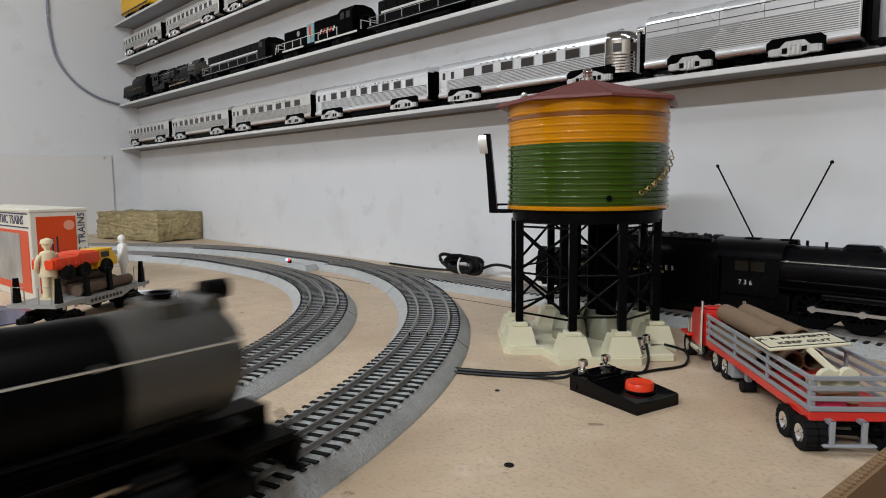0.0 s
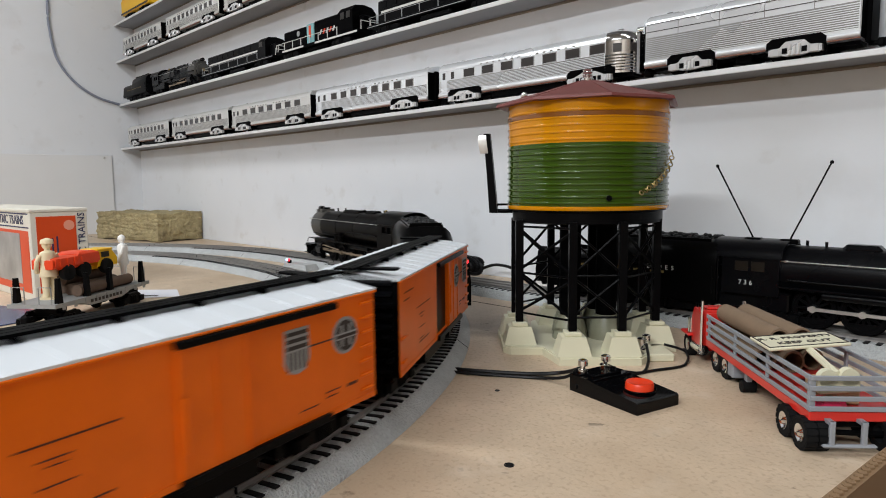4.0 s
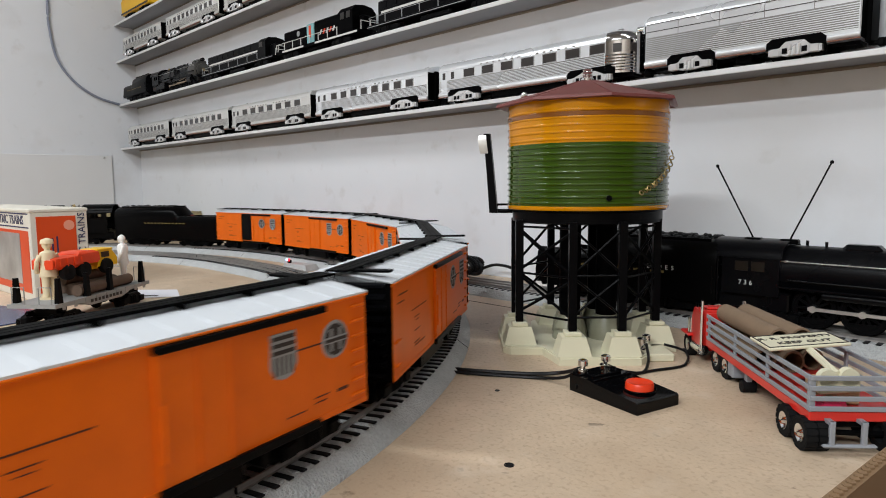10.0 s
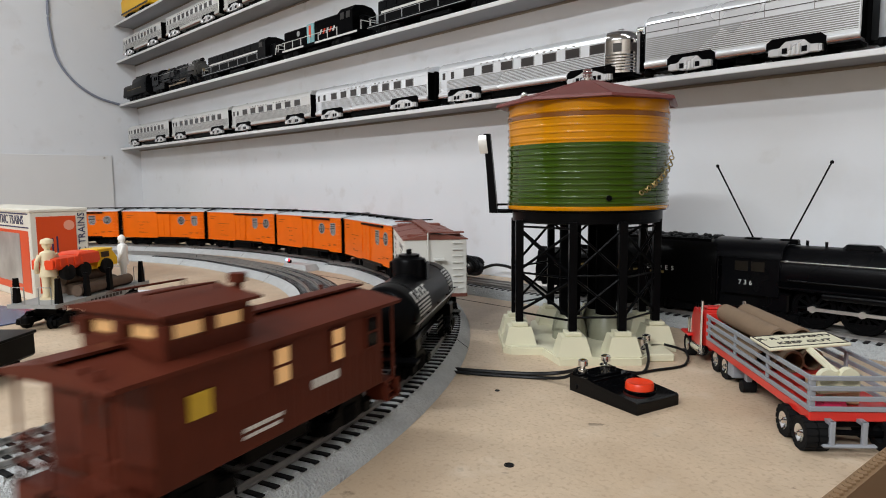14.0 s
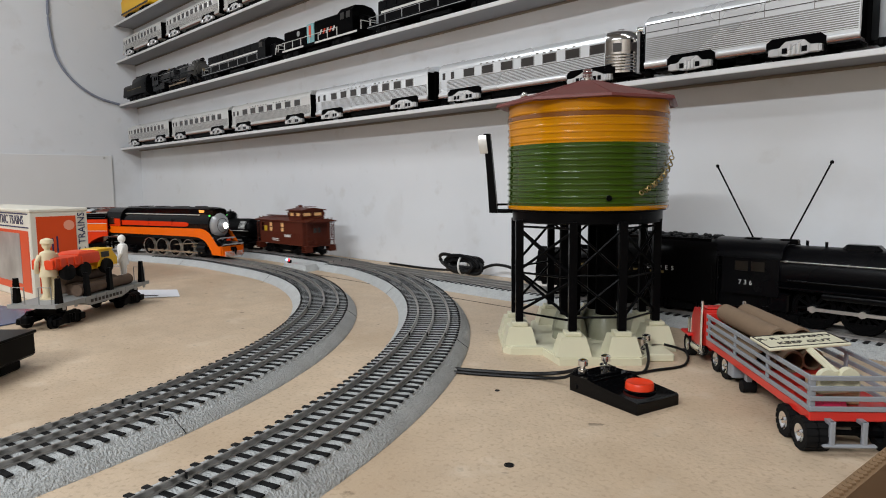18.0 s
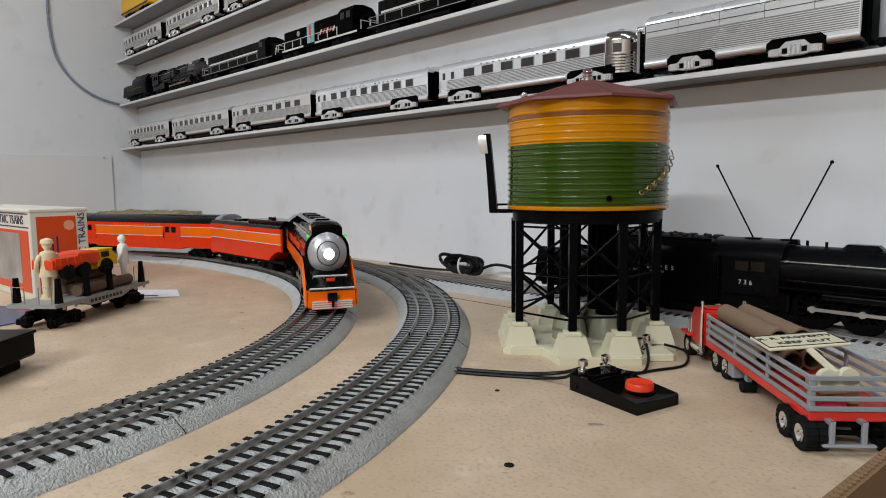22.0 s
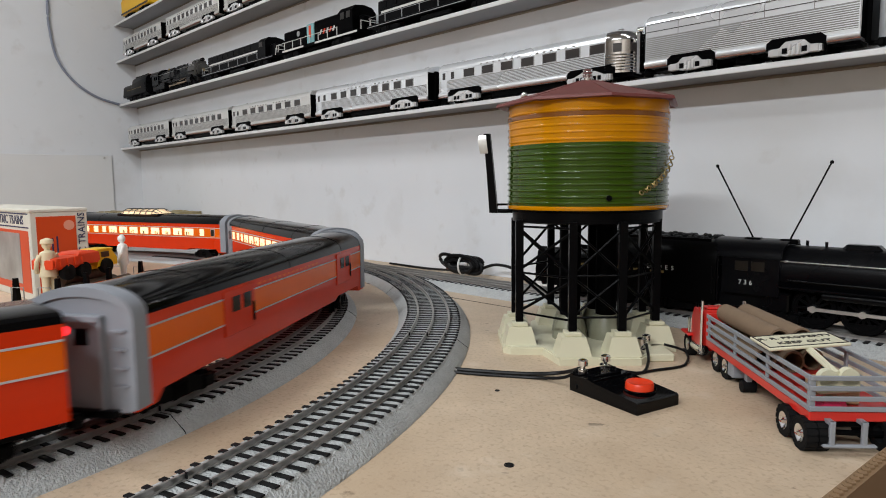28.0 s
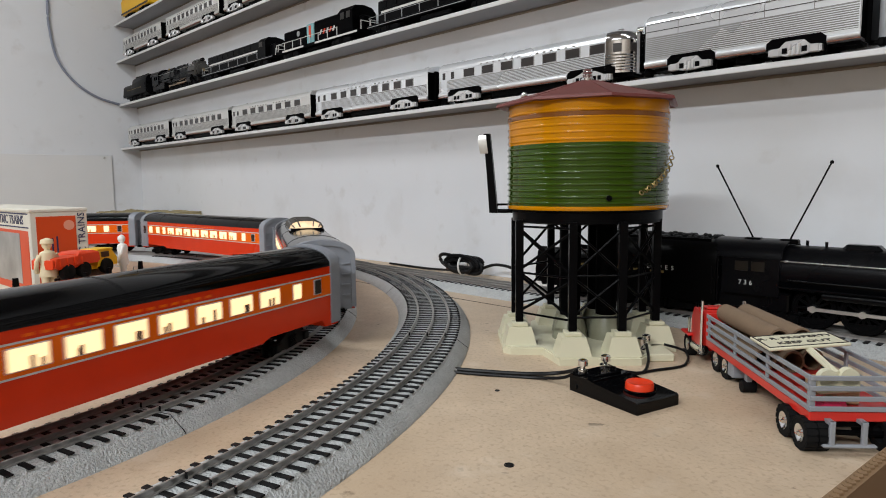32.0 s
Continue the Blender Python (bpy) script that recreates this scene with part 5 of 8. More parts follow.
def coach(kind):
    text = {"baggage": "red and orange baggage car with black roof", "coach": "red and orange passenger coach with lit windows", "dome": "red and orange dome coach with a lit glass dome"}[kind]
    ob = thing({"baggage": "baggage_car", "coach": "passenger_coach", "dome": "dome_coach"}[kind], text, "train car", group="express train")
    h, w = COACH / 2, COACH_W
    t = COACH_BASE / 2
    poly = [(-h, C_FLOOR - 0.003), (-h, C_EAVE), (h, C_EAVE), (h, C_FLOOR - 0.003), (t + 0.040, C_FLOOR - 0.003), (t + 0.034, 0.0185), (t - 0.030, 0.0185), (t - 0.038, C_FLOOR), (-t + 0.038, C_FLOOR), (-t + 0.030, 0.0185), (-t - 0.034, 0.0185), (-t - 0.040, C_FLOOR - 0.003)]
    part("body", Form().prism(poly, -w, w, "y"), DAY_RED, ob)
    part("roof", Form().prism(roof_arc(w + 0.0003, C_EAVE, C_TOP), -h + 0.001, h - 0.001), DAY_BLACK, ob, "glossy black rounded roof")
    for x in (-0.13, 0.0, 0.13):
        part("roof_seam", Form().prism(roof_arc(w + 0.0006, C_EAVE, C_TOP + 0.0003), x - 0.0004, x + 0.0004), DAY_BLACK, ob)
    ends = h - 0.004
    for sy in (-1, 1):
        y = sy * w
        part("orange_band", Form().box(-ends, ends, y, y + sy * 0.0003, 0.0392, 0.0555), DAY_ORANGE, ob, "orange window band")
        for z in (0.0388, 0.0559):
            part("stripe", Form().box(-ends, ends, y, y + sy * 0.0006, z - 0.0005, z + 0.0005), STRIPE, ob)
        if kind != "baggage":
            d = part("vestibule_door", Form().box(sy * (h - 0.024), sy * (h - 0.001), y, y + sy * 0.0009, 0.014, C_EAVE, 0.0003), COACH_GREY, ob, "grey vestibule door panel")
            part("door_window", Form().box(sy * (h - 0.018), sy * (h - 0.009), y + sy * 0.0009, y + sy * 0.0012, 0.0400, 0.0545), DAY_BLACK, d)
            part("door_edge", Form().box(sy * (h - 0.0205), sy * (h - 0.0198), y + sy * 0.0009, y + sy * 0.0014, 0.016, 0.0600), COACH_GREY, d)
        if kind == "baggage":
            for x in (-0.135, 0.090):
                d = part("baggage_door", Form().box(x - 0.022, x + 0.022, y, y + sy * 0.0012, 0.0300, 0.0610, 0.0004), DAY_RED, ob)
                for dx in (-0.010, 0.006):
                    part("door_window", Form().box(x + dx - 0.0055, x + dx + 0.0055, y + sy * 0.0012, y + sy * 0.0016, 0.0455, 0.0560), DAY_BLACK, d)
                part("door_handle", Form().box(x - 0.0195, x - 0.018, y + sy * 0.0012, y + sy * 0.0024, 0.034, 0.048), DAY_BLACK, d)
        else:
            plan = [(0.166, 0.011), (0.138, 0.011), (0.114, 0.009)] + [(0.088 - 0.0295 * i, 0.0205) for i in range(8)] + [(-0.150, 0.009), (-0.176, 0.008)]
            for i, (x, ww) in enumerate(plan):
                win = part("window", Form().box(-sy * -x - ww / 2 - 0.0008, -sy * -x + ww / 2 + 0.0008, y, y + sy * 0.0008, 0.0415, 0.0540, 0.0002), STRIPE, ob)
                part("pane", Form().box(-sy * -x - ww / 2, -sy * -x + ww / 2, y + sy * 0.0008, y + sy * 0.0011, 0.0422, 0.0533), LAMP_ON if i != len(plan) - 1 else mat_window, win)
                random.seed(i * 7 + (3 if sy > 0 else 5))
                if ww > 0.015:
                    for q in range(2):
                        dx = random.uniform(-0.007, 0.007)
                        part("seat_back", Form().box(-sy * -x + dx - 0.0012, -sy * -x + dx + 0.0012, y + sy * 0.0011, y + sy * 0.0013, 0.0422, random.uniform(0.046, 0.0495)), SEAT, win)
        for i in range(14):
            part("lettering", Form().box(-0.062 + i * 0.009, -0.057 + i * 0.009, y, y + sy * 0.0003, 0.0580, 0.0596), DAY_ORANGE, ob)
    for way in (1, -1):
        arch = Form()
        outer, inner = roof_arc(w + 0.0012, C_EAVE, C_TOP + 0.0012), roof_arc(w - 0.003, C_EAVE, C_TOP - 0.004)
        ring = [(outer[0][0], 0.014)] + outer + [(outer[-1][0], 0.014), (inner[-1][0], 0.014)] + inner[::-1] + [(inner[0][0], 0.014)]
        k = len(outer) + 2
        o = [(outer[0][0], 0.014)] + outer + [(outer[-1][0], 0.014)]
        n = [(inner[0][0], 0.014)] + inner + [(inner[-1][0], 0.014)]
        xa, xb = way * (h - 0.010), way * (h + 0.0025)
        v = [(xa, *p) for p in o] + [(xb, *p) for p in o] + [(xa, *p) for p in n] + [(xb, *p) for p in n]
        f = []
        for i in range(k - 1):
            f += [(i, i + 1, k + i + 1, k + i), (2 * k + i, 3 * k + i, 3 * k + i + 1, 2 * k + i + 1), (k + i, k + i + 1, 3 * k + i + 1, 3 * k + i), (i, 2 * k + i, 2 * k + i + 1, i + 1)]
        f += [(0, k, 3 * k, 2 * k), (k - 1, 3 * k - 1, 4 * k - 1, 2 * k - 1)]
        part("end_rim", arch.add(v, f), COACH_GREY, ob, "grey metal end rim")
        e = part("end_wall", Form().prism([(w - 0.003, 0.012)] + roof_arc(w - 0.003, C_EAVE, C_TOP - 0.004) + [(-w + 0.003, 0.012)], way * (h - 0.002), way * (h + 0.0008)), COACH_GREY, ob, "grey end wall")
        for y0 in (-0.0135, 0.011):
            part("door_post", Form().box(way * h, way * (h + 0.0045), y0, y0 + 0.0025, 0.014, 0.064, 0.0004), COACH_GREY, e)
        part("door_lintel", Form().box(way * h, way * (h + 0.0045), -0.0135, 0.0135, 0.0605, 0.0645, 0.0006), COACH_GREY, e)
        if kind == "baggage":
            part("end_door", Form().box(way * h, way * (h + 0.0018), -0.0105, 0.0105, 0.014, 0.0625), COACH_GREY, e)
            part("door_window", Form().box(way * (h + 0.0018), way * (h + 0.0022), -0.004, 0.004, 0.048, 0.057), DAY_BLACK, e)
        else:
            part("doorway", Form().box(way * (h + 0.0008), way * (h + 0.0014), -0.0105, 0.0105, 0.014, 0.0625), BLACK, e, "dark open doorway")
            part("door_lamp", Form().box(way * (h + 0.0014), way * (h + 0.0018), 0.003, 0.008, 0.050, 0.057), CABOOSE_GLOW, e)
        for sy in (-1, 1):
            for z in (0.026, 0.036, 0.046, 0.056):
                part("grab_iron", Form().box(way * (h + 0.0008), way * (h + 0.0026), sy * 0.0185, sy * 0.0255, z - 0.0006, z + 0.0006), COACH_GREY, e)
        part("buffer_beam", Form().box(way * h, way * (h + 0.005), -0.020, 0.020, 0.0095, 0.0135, 0.0005), BLACK, ob)
        add_coupler(ob, way * h, way)
        add_truck(ob, way * t, -way * 12, True)
    if kind == "dome":
        d = Form().box(-0.03 - 0.058, -0.03 + 0.058, -0.021, 0.021, 0.070, C_TOP + 0.0008, 0.002)
        dome = part("dome_base", d, DAY_BLACK, ob)
        sec = [(-0.0205, 0.0775), (-0.0175, 0.0835), (-0.0095, 0.0868), (0.0095, 0.0868), (0.0175, 0.0835), (0.0205, 0.0775)]
        xs = [(-0.084, 0.80, 0.30), (-0.070, 1, 1), (0.010, 1, 1), (0.024, 0.80, 0.30)]
        rings = [[(x, y * a, 0.0775 + (z - 0.0775) * b) for y, z in sec] for x, a, b in xs]
        part("dome_glass", Form().loft(rings), DOME_GLOW, dome, "warm lit dome glazing")
        for x in [-0.070 + 0.0160 * i for i in range(6)]:
            part("dome_rib", Form().tube([(x, y * 1.02, z + 0.0003) for y, z in sec], 0.0010, 5), DOME_RIB, dome)
        for y, z in (sec[1], sec[2], sec[3], sec[4]):
            part("dome_rib", Form().tube([(-0.083, y * 0.8, 0.0775 + (z - 0.0775) * 0.3), (-0.070, y * 1.02, z), (0.010, y * 1.02, z), (0.023, y * 0.8, 0.0775 + (z - 0.0775) * 0.3)], 0.0009, 5), DOME_RIB, dome)
    return ob


DOME_RIB = mat("dome_rib_dark", (0.05, 0.045, 0.04), 0.35, vary=0.1)
SEAT = mat("seat_shape", (0.10, 0.05, 0.03), 0.7, vary=0.2)
express_train.append((daylight_engine(), -0.012 - 0.256 - 0.018 - 0.150 + 0.012, 0.165))
express_train.append((daylight_tender(), -0.012 - 0.126, 0.134))
for back, kind in ((0.0, "baggage"), (0.440, "coach"), (0.888, "dome"), (1.336, "coach"), (1.784, "coach")):
    express_train.append((coach(kind), COACH / 2 + back, COACH_BASE))

# ---- the water tower ----
CREAM = mat("cream_plastic", (0.62, 0.59, 0.43), 0.45, vary=0.05, scale=50)
TANK_ORANGE = mat("amber_plastic", (0.52, 0.205, 0.0003), 0.14, vary=0.12, scale=30, coat=0.25, spec=0.25)
TANK_GREEN = mat("green_water_behind_plastic", (0.030, 0.064, 0.002), 0.12, vary=0.18, scale=24, coat=0.35, spec=0.32)
ROOF_MAROON = mat("maroon_roof", (0.15, 0.040, 0.035), 0.45, vary=0.12, scale=40)
MURK = mat("murky_plastic", (0.24, 0.24, 0.17), 0.35, vary=0.3, scale=60)


def rot_to(a, b):
    """A pose on the line a-b with z along it."""
    d = Vector(b) - Vector(a)
    return Matrix.Translation(a) @ d.to_track_quat("Z", "Y").to_matrix().to_4x4()


tower = thing("water_tower", "toy water tower with green and amber tank on black lattice legs", "water tower", pose(-0.331, 0.501, 0, 0, 0, 45))
SX, SY = -0.004, -0.010
ARM, REACH = 0.0385, 0.0740
outline = [(-ARM + 0.006, -REACH), (ARM - 0.006, -REACH), (ARM, -REACH + 0.006)]
cross = []
for turn in range(4):
    for x, y in outline + [(ARM + 0.003, -ARM - 0.003)]:
        for _ in range(turn):
            x, y = -y, x
        cross.append((x + SX, y + SY))
part("base", Form().prism(cross, 0.0, 0.0055, "z").prism([(SX + (x - SX) * 0.975, SY + (y - SY) * 0.975) for x, y in cross], 0.0055, 0.0066, "z"), CREAM, tower, "cream plastic base plate")
LEGS = [(SX + sx * 0.0200, SY + sy * 0.0590) for sy in (-1, 1) for sx in (-1, 1)] + [(SX + sx * 0.0590, SY + sy * 0.0200) for sx in (-1, 1) for sy in (-1, 1)]
SQUARE = ((-1, -1), (1, -1), (1, 1), (-1, 1))
for x, y in LEGS:
    ped = part("footing", Form().loft([[(x + a * 0.0138, y + b * 0.0126, 0.0064) for a, b in SQUARE], [(x + a * 0.0098, y + b * 0.0090, 0.0215) for a, b in SQUARE]]), CREAM, tower, "cream tapered footing")
    part("footing_cap", Form().box(x - 0.0068, x + 0.0068, y - 0.0068, y + 0.0068, 0.0215, 0.0250, 0.0006), CREAM, ped)
    part("leg", Form().box(x - 0.0033, x + 0.0033, y - 0.0033, y + 0.0033, 0.0250, 0.1135, 0.0004), BLACK, tower)
pairs = [(LEGS[0], LEGS[4]), (LEGS[1], LEGS[6]), (LEGS[2], LEGS[5]), (LEGS[3], LEGS[7])]
wide = [(LEGS[0], LEGS[1]), (LEGS[2], LEGS[3]), (LEGS[4], LEGS[5]), (LEGS[6], LEGS[7])]
for a, b in pairs:
    for z0, z1 in ((0.034, 0.066), (0.070, 0.106)):
        part("cross_brace", Form().tube([(*a, z0), (*b, z1)], 0.0013, 5), BLACK, tower)
        part("cross_brace", Form().tube([(*b, z0), (*a, z1)], 0.0013, 5), BLACK, tower)
    for z in (0.033, 0.068, 0.108):
        part("tie_bar", Form().tube([(*a, z), (*b, z)], 0.0010, 5), BLACK, tower)
for a, b in wide:
    part("tie_bar", Form().tube([(*a, 0.036), (*b, 0.036)], 0.0010, 5), BLACK, tower)
    part("tie_bar", Form().tube([(*a, 0.070), (*b, 0.070)], 0.0010, 5), BLACK, tower)
    for z0, z1 in ((0.037, 0.069), (0.071, 0.108)):
        part("cross_brace", Form().tube([(*a, z0), (*b, z1)], 0.0011, 5), BLACK, tower)
        part("cross_brace", Form().tube([(*b, z0), (*a, z1)], 0.0011, 5), BLACK, tower)
for x, y in ((-0.016, -0.014), (0.016, -0.014), (-0.012, 0.014), (0.014, 0.012)):
    part("riser_pipe", Form().cyl((x, y, 0.0068), (x, y, 0.1135), 0.0092, n=16), DEEP_BLACK, tower)
    part("pipe_foot", Form().lathe([(0.016, 0.0066), (0.014, 0.018), (0.0105, 0.028), (0.0090, 0.028)], 14, Matrix.Translation((x, y, 0))), MURK, tower)
part("platform", Form().lathe([(0.063, 0.1105), (0.066, 0.1115), (0.066, 0.1205), (0.0690, 0.1212), (0.0690, 0.1224), (0, 0.1224)], 48), BLACK, tower)
R = 0.0698
low = [(0, 0.1224), (R + 0.0006, 0.1224), (R + 0.0010, 0.1232), (R + 0.0010, 0.1252), (R, 0.1258)]
part("tank_rim", Form().lathe(low, 64), TANK_ORANGE, tower, "amber bottom rim")
prof = [(R, 0.1258)]
for i in range(10):
    z = 0.1285 + i * 0.00505
    prof += [(R + 0.0010 * math.cos(radians(d)), z + 0.0013 * math.sin(radians(d))) for d in range(-90, 91, 30)]
prof += [(R, 0.1772)]
part("tank_lower", Form().lathe(prof, 72), TANK_GREEN, tower, "green water level seen through ribbed plastic")
prof = [(R, 0.1772)]
for z in (0.1800, 0.1858, 0.1916, 0.1974, 0.2032):
    prof += [(R + 0.0007 * math.cos(radians(d)), z + 0.0012 * math.sin(radians(d))) for d in range(-90, 91, 30)]
prof += [(R, 0.2150), (0, 0.2150)]
part("tank_upper", Form().lathe(prof, 72), TANK_ORANGE, tower, "amber ribbed upper tank")
part("shadow_band", Form().lathe([(R + 0.0004, 0.1978), (R + 0.0009, 0.1984), (R + 0.0009, 0.2012), (R + 0.0004, 0.2018)], 72), mat("amber_dark", (0.19, 0.062, 0.006), 0.2, vary=0.1, coat=0.4), tower, "dark ring inside the tank")
part("roof", Form().lathe([(0.0715, 0.2140), (0.0790, 0.2108), (0.0815, 0.2118), (0.0805, 0.2140), (0.040, 0.2252), (0.007, 0.2346), (0, 0.2348)], 8, pose(0, 0, 0, 0, 0, 1.5)).mesh("roof", 5), ROOF_MAROON, tower, "maroon faceted roof")
for i in range(8):
    a = radians(45 * i + 1.5)
    part("roof_ridge", Form().tube([(0.0805 * math.cos(a), 0.0805 * math.sin(a), 0.2140), (0.040 * math.cos(a), 0.040 * math.sin(a), 0.2252), (0.007 * math.cos(a), 0.007 * math.sin(a), 0.2346)], 0.0004, 5), ROOF_MAROON, tower)
part("finial", Form().lathe([(0.0058, 0.2340), (0.0058, 0.2365), (0.0040, 0.2372), (0.0048, 0.2388), (0.0036, 0.2400), (0.0046, 0.2416), (0.0036, 0.2428), (0.0042, 0.2442), (0.0022, 0.2455), (0, 0.2458)], 18), CHROME, tower, "chrome roof finial")
for a in (178, 15):
    part("roof_knob", Form().ball((0.056 * math.cos(radians(a)), 0.056 * math.sin(radians(a)), 0.2225), 0.0034, 10), CHROME, tower)
LD = Vector((-0.98, 0.20, 0)).normalized()


def left_of(d, z, side=0.0):
    return LD * d + Vector((-LD.y, LD.x, 0)) * side + Vector((0, 0, z))


part("spout_bracket", Form().tube([left_of(0.066, 0.1195), left_of(0.086, 0.1195)], 0.0022, 6).tube([left_of(0.070, 0.1255), left_of(0.080, 0.1255), left_of(0.084, 0.120)], 0.0012, 6), BLACK, tower)
arm = Form().loft([[left_of(d0, z, s0), left_of(d0 + w, z, s0), left_of(d0 + w, z, -s0), left_of(d0, z, -s0)] for d0, z, s0, w in ((0.0800, 0.1178, 0.004, 0.0075), (0.0835, 0.155, 0.004, 0.0065), (0.0870, 0.1905, 0.0038, 0.0060))])
part("spout_arm", arm, BLACK, tower, "raised black water spout")
ch = Form().loft([[left_of(d0, z, s0), left_of(d0 + w, z, s0 * 0.8), left_of(d0 + w, z, -s0 * 0.8), left_of(d0, z, -s0)] for d0, z, s0, w in ((0.0885, 0.1725, 0.0050, 0.0075), (0.0900, 0.1850, 0.0058, 0.0082), (0.0905, 0.1890, 0.0048, 0.0062))])
part("spout_hood", ch, STEEL, tower, "bare metal spout hood")
chain_a = [(-20 + i * -3.2, 0.1700 - 0.0335 * (i / 14) ** 0.75) for i in range(15)]
for i, (a, z) in enumerate(chain_a):
    c = ((R + 0.0026) * math.cos(radians(a)), (R + 0.0026) * math.sin(radians(a)), z)
    t = (-math.sin(radians(a)), math.cos(radians(a)), 0.6 if i % 2 else -0.4)
    part("chain_link", Form().ring(c, t if i % 2 else (math.cos(radians(a)), math.sin(radians(a)), 0.4), 0.0019, 0.0005, 10, 5), BRASS, tower)
part("drain_plug", Form().cyl((R * math.cos(radians(-87)), R * math.sin(radians(-87)), 0.1325), ((R + 0.0020) * math.cos(radians(-87)), (R + 0.0020) * math.sin(radians(-87)), 0.1325), 0.0024, n=14), BLACK, tower)
for x, y in ((0.022, -0.064), (0.030, -0.052)):
    part("binding_post", Form().lathe([(0.0040, 0.0066), (0.0040, 0.0085), (0.0020, 0.0090), (0.0020, 0.0120), (0.0036, 0.0125), (0.0036, 0.0165), (0.0022, 0.0175), (0, 0.0178)], 14, Matrix.Translation((x + 0.012, y + 0.002, 0))), CHROME, tower, "nickel binding post")
part("post_shelf", Form().box(0.030, 0.058, -0.074, -0.040, 0.0, 0.0066, 0.001), CREAM, tower)

# ---- the push-button controller and its wires ----
BUTTON_RED = mat("button_red", (0.70, 0.045, 0.012), 0.35, vary=0.04)
WIRE = mat("wire_black", (0.006, 0.006, 0.0065), 0.4, vary=0.15, scale=200, spec=0.2)
box = thing("push_button_controller", "black plastic push-button controller with a round red button", "controller", pose(-0.2574, 0.3722, 0, 0, 0, -13.0))
part("body", Form().prism([(0.0, 0.0), (0.0, 0.0115), (0.018, 0.0118), (0.0225, 0.0108), (0.060, 0.0078), (0.0615, 0.0068), (0.0615, 0.0)], 0.0, 0.0385, "y"), DAY_BLACK, box)
part("terminal_block", Form().box(0.0005, 0.008, 0.001, 0.0375, 0.0112, 0.0128, 0.0006).box(0.009, 0.018, 0.006, 0.0325, 0.0112, 0.0135, 0.0008), DAY_BLACK, box)
part("rib", Form().box(0.0205, 0.0222, 0.001, 0.0375, 0.0105, 0.0122, 0.0004), DAY_BLACK, box)
part("screw", Form().cyl((0.006, 0.0, 0.004), (0.006, -0.0008, 0.004), 0.0018, n=10), DAY_BLACK, box)
part("button", Form().lathe([(0.0092, 0.0085), (0.0092, 0.0135), (0.0086, 0.0146), (0.0080, 0.0144), (0.0065, 0.0138), (0, 0.0134)], 32, Matrix.Translation((0.0455, 0.0195, 0))), BUTTON_RED, box, "glossy red button")
part("button_well", Form().ring((0.0455, 0.0195, 0.0096), (0, 0, 1), 0.0100, 0.0008, 28, 6), DAY_BLACK, box)
for y in (0.008, 0.030):
    part("binding_post", Form().lathe([(0.0036, 0.0125), (0.0036, 0.0145), (0.0018, 0.0150), (0.0018, 0.0170), (0.0034, 0.0175), (0.0034, 0.0210), (0.0020, 0.0220), (0, 0.0224)], 14, Matrix.Translation((0.0045, y, 0))), CHROME, box, "nickel binding post")


def bezier(points, n=10):
    """A smooth run through points."""
    p = [Vector(q) for q in points]
    out = []
    for i in range(len(p) - 1):
        a, b = p[i], p[i + 1]
        ta = (p[i + 1] - p[max(i - 1, 0)]) / 2
        tb = (p[min(i + 2, len(p) - 1)] - p[i]) / 2
        for j in range(n):
            u = j / n
            out.append((2 * u**3 - 3 * u**2 + 1) * a + (u**3 - 2 * u**2 + u) * ta + (3 * u**2 - 2 * u**3) * b + (u**3 - u**2) * tb)
    return out + [p[-1]]


def wire(points, r, label, group=""):
    ob = part("wire", Form().tube(bezier(points), r, 7), WIRE)
    return tagged(ob, label, "wire", group)


wire([(-0.362, 0.342, 0.0016), (-0.334, 0.356, 0.0016), (-0.300, 0.377, 0.0016), (-0.278, 0.391, 0.004), (-0.2545, 0.3835, 0.0142)], 0.0015, "black wire running from the track to the controller", "tower wires")
wire([(-0.358, 0.336, 0.0014), (-0.326, 0.352, 0.0014), (-0.290, 0.374, 0.0014), (-0.266, 0.377, 0.006), (-0.2545, 0.378, 0.0142)], 0.0012, "black wire running from the track to the controller", "tower wires")
wire([(-0.2495, 0.4010, 0.0142), (-0.258, 0.420, 0.006), (-0.240, 0.438, 0.0016), (-0.246, 0.462, 0.004), (-0.262, 0.4885, 0.0105)], 0.0012, "black wire from the controller to the tower base", "tower wires")
wire([(-0.2500, 0.4000, 0.0142), (-0.246, 0.425, 0.0014), (-0.236, 0.452, 0.0014), (-0.226, 0.482, 0.0014), (-0.236, 0.505, 0.006), (-0.252, 0.499, 0.0105)], 0.0011, "thin black wire looping to the tower base", "tower wires")
wire([(-0.245, 0.520, 0.003), (-0.225, 0.535, 0.004), (-0.200, 0.545, 0.0015), (-0.170, 0.53, 0.0015)], 0.0016, "black wire behind the tower", "tower wires")

# ---- the toy truck with its load ----
TRUCK_RED = mat("truck_red", (0.60, 0.022, 0.016), 0.3, vary=0.05, coat=0.3)
STAKE_GREY = mat("stake_grey", (0.25, 0.265, 0.29), 0.42, vary=0.05)
TYRE = mat("tyre_rubber", (0.006, 0.006, 0.0065), 0.75, vary=0.2, scale=200, spec=0.15)
CARDTUBE = mat("cardboard_tube", (0.20, 0.135, 0.085), 0.7, vary=0.15, scale=90)
PINK = mat("pink_plastic", (0.62, 0.03, 0.10), 0.4, vary=0.1)
truck = thing("toy_truck", "red toy semi-trailer truck with grey stake sides", "toy truck", pose(-0.108, 0.3765, 0, 0, 0, 132.2))
W = -0.048


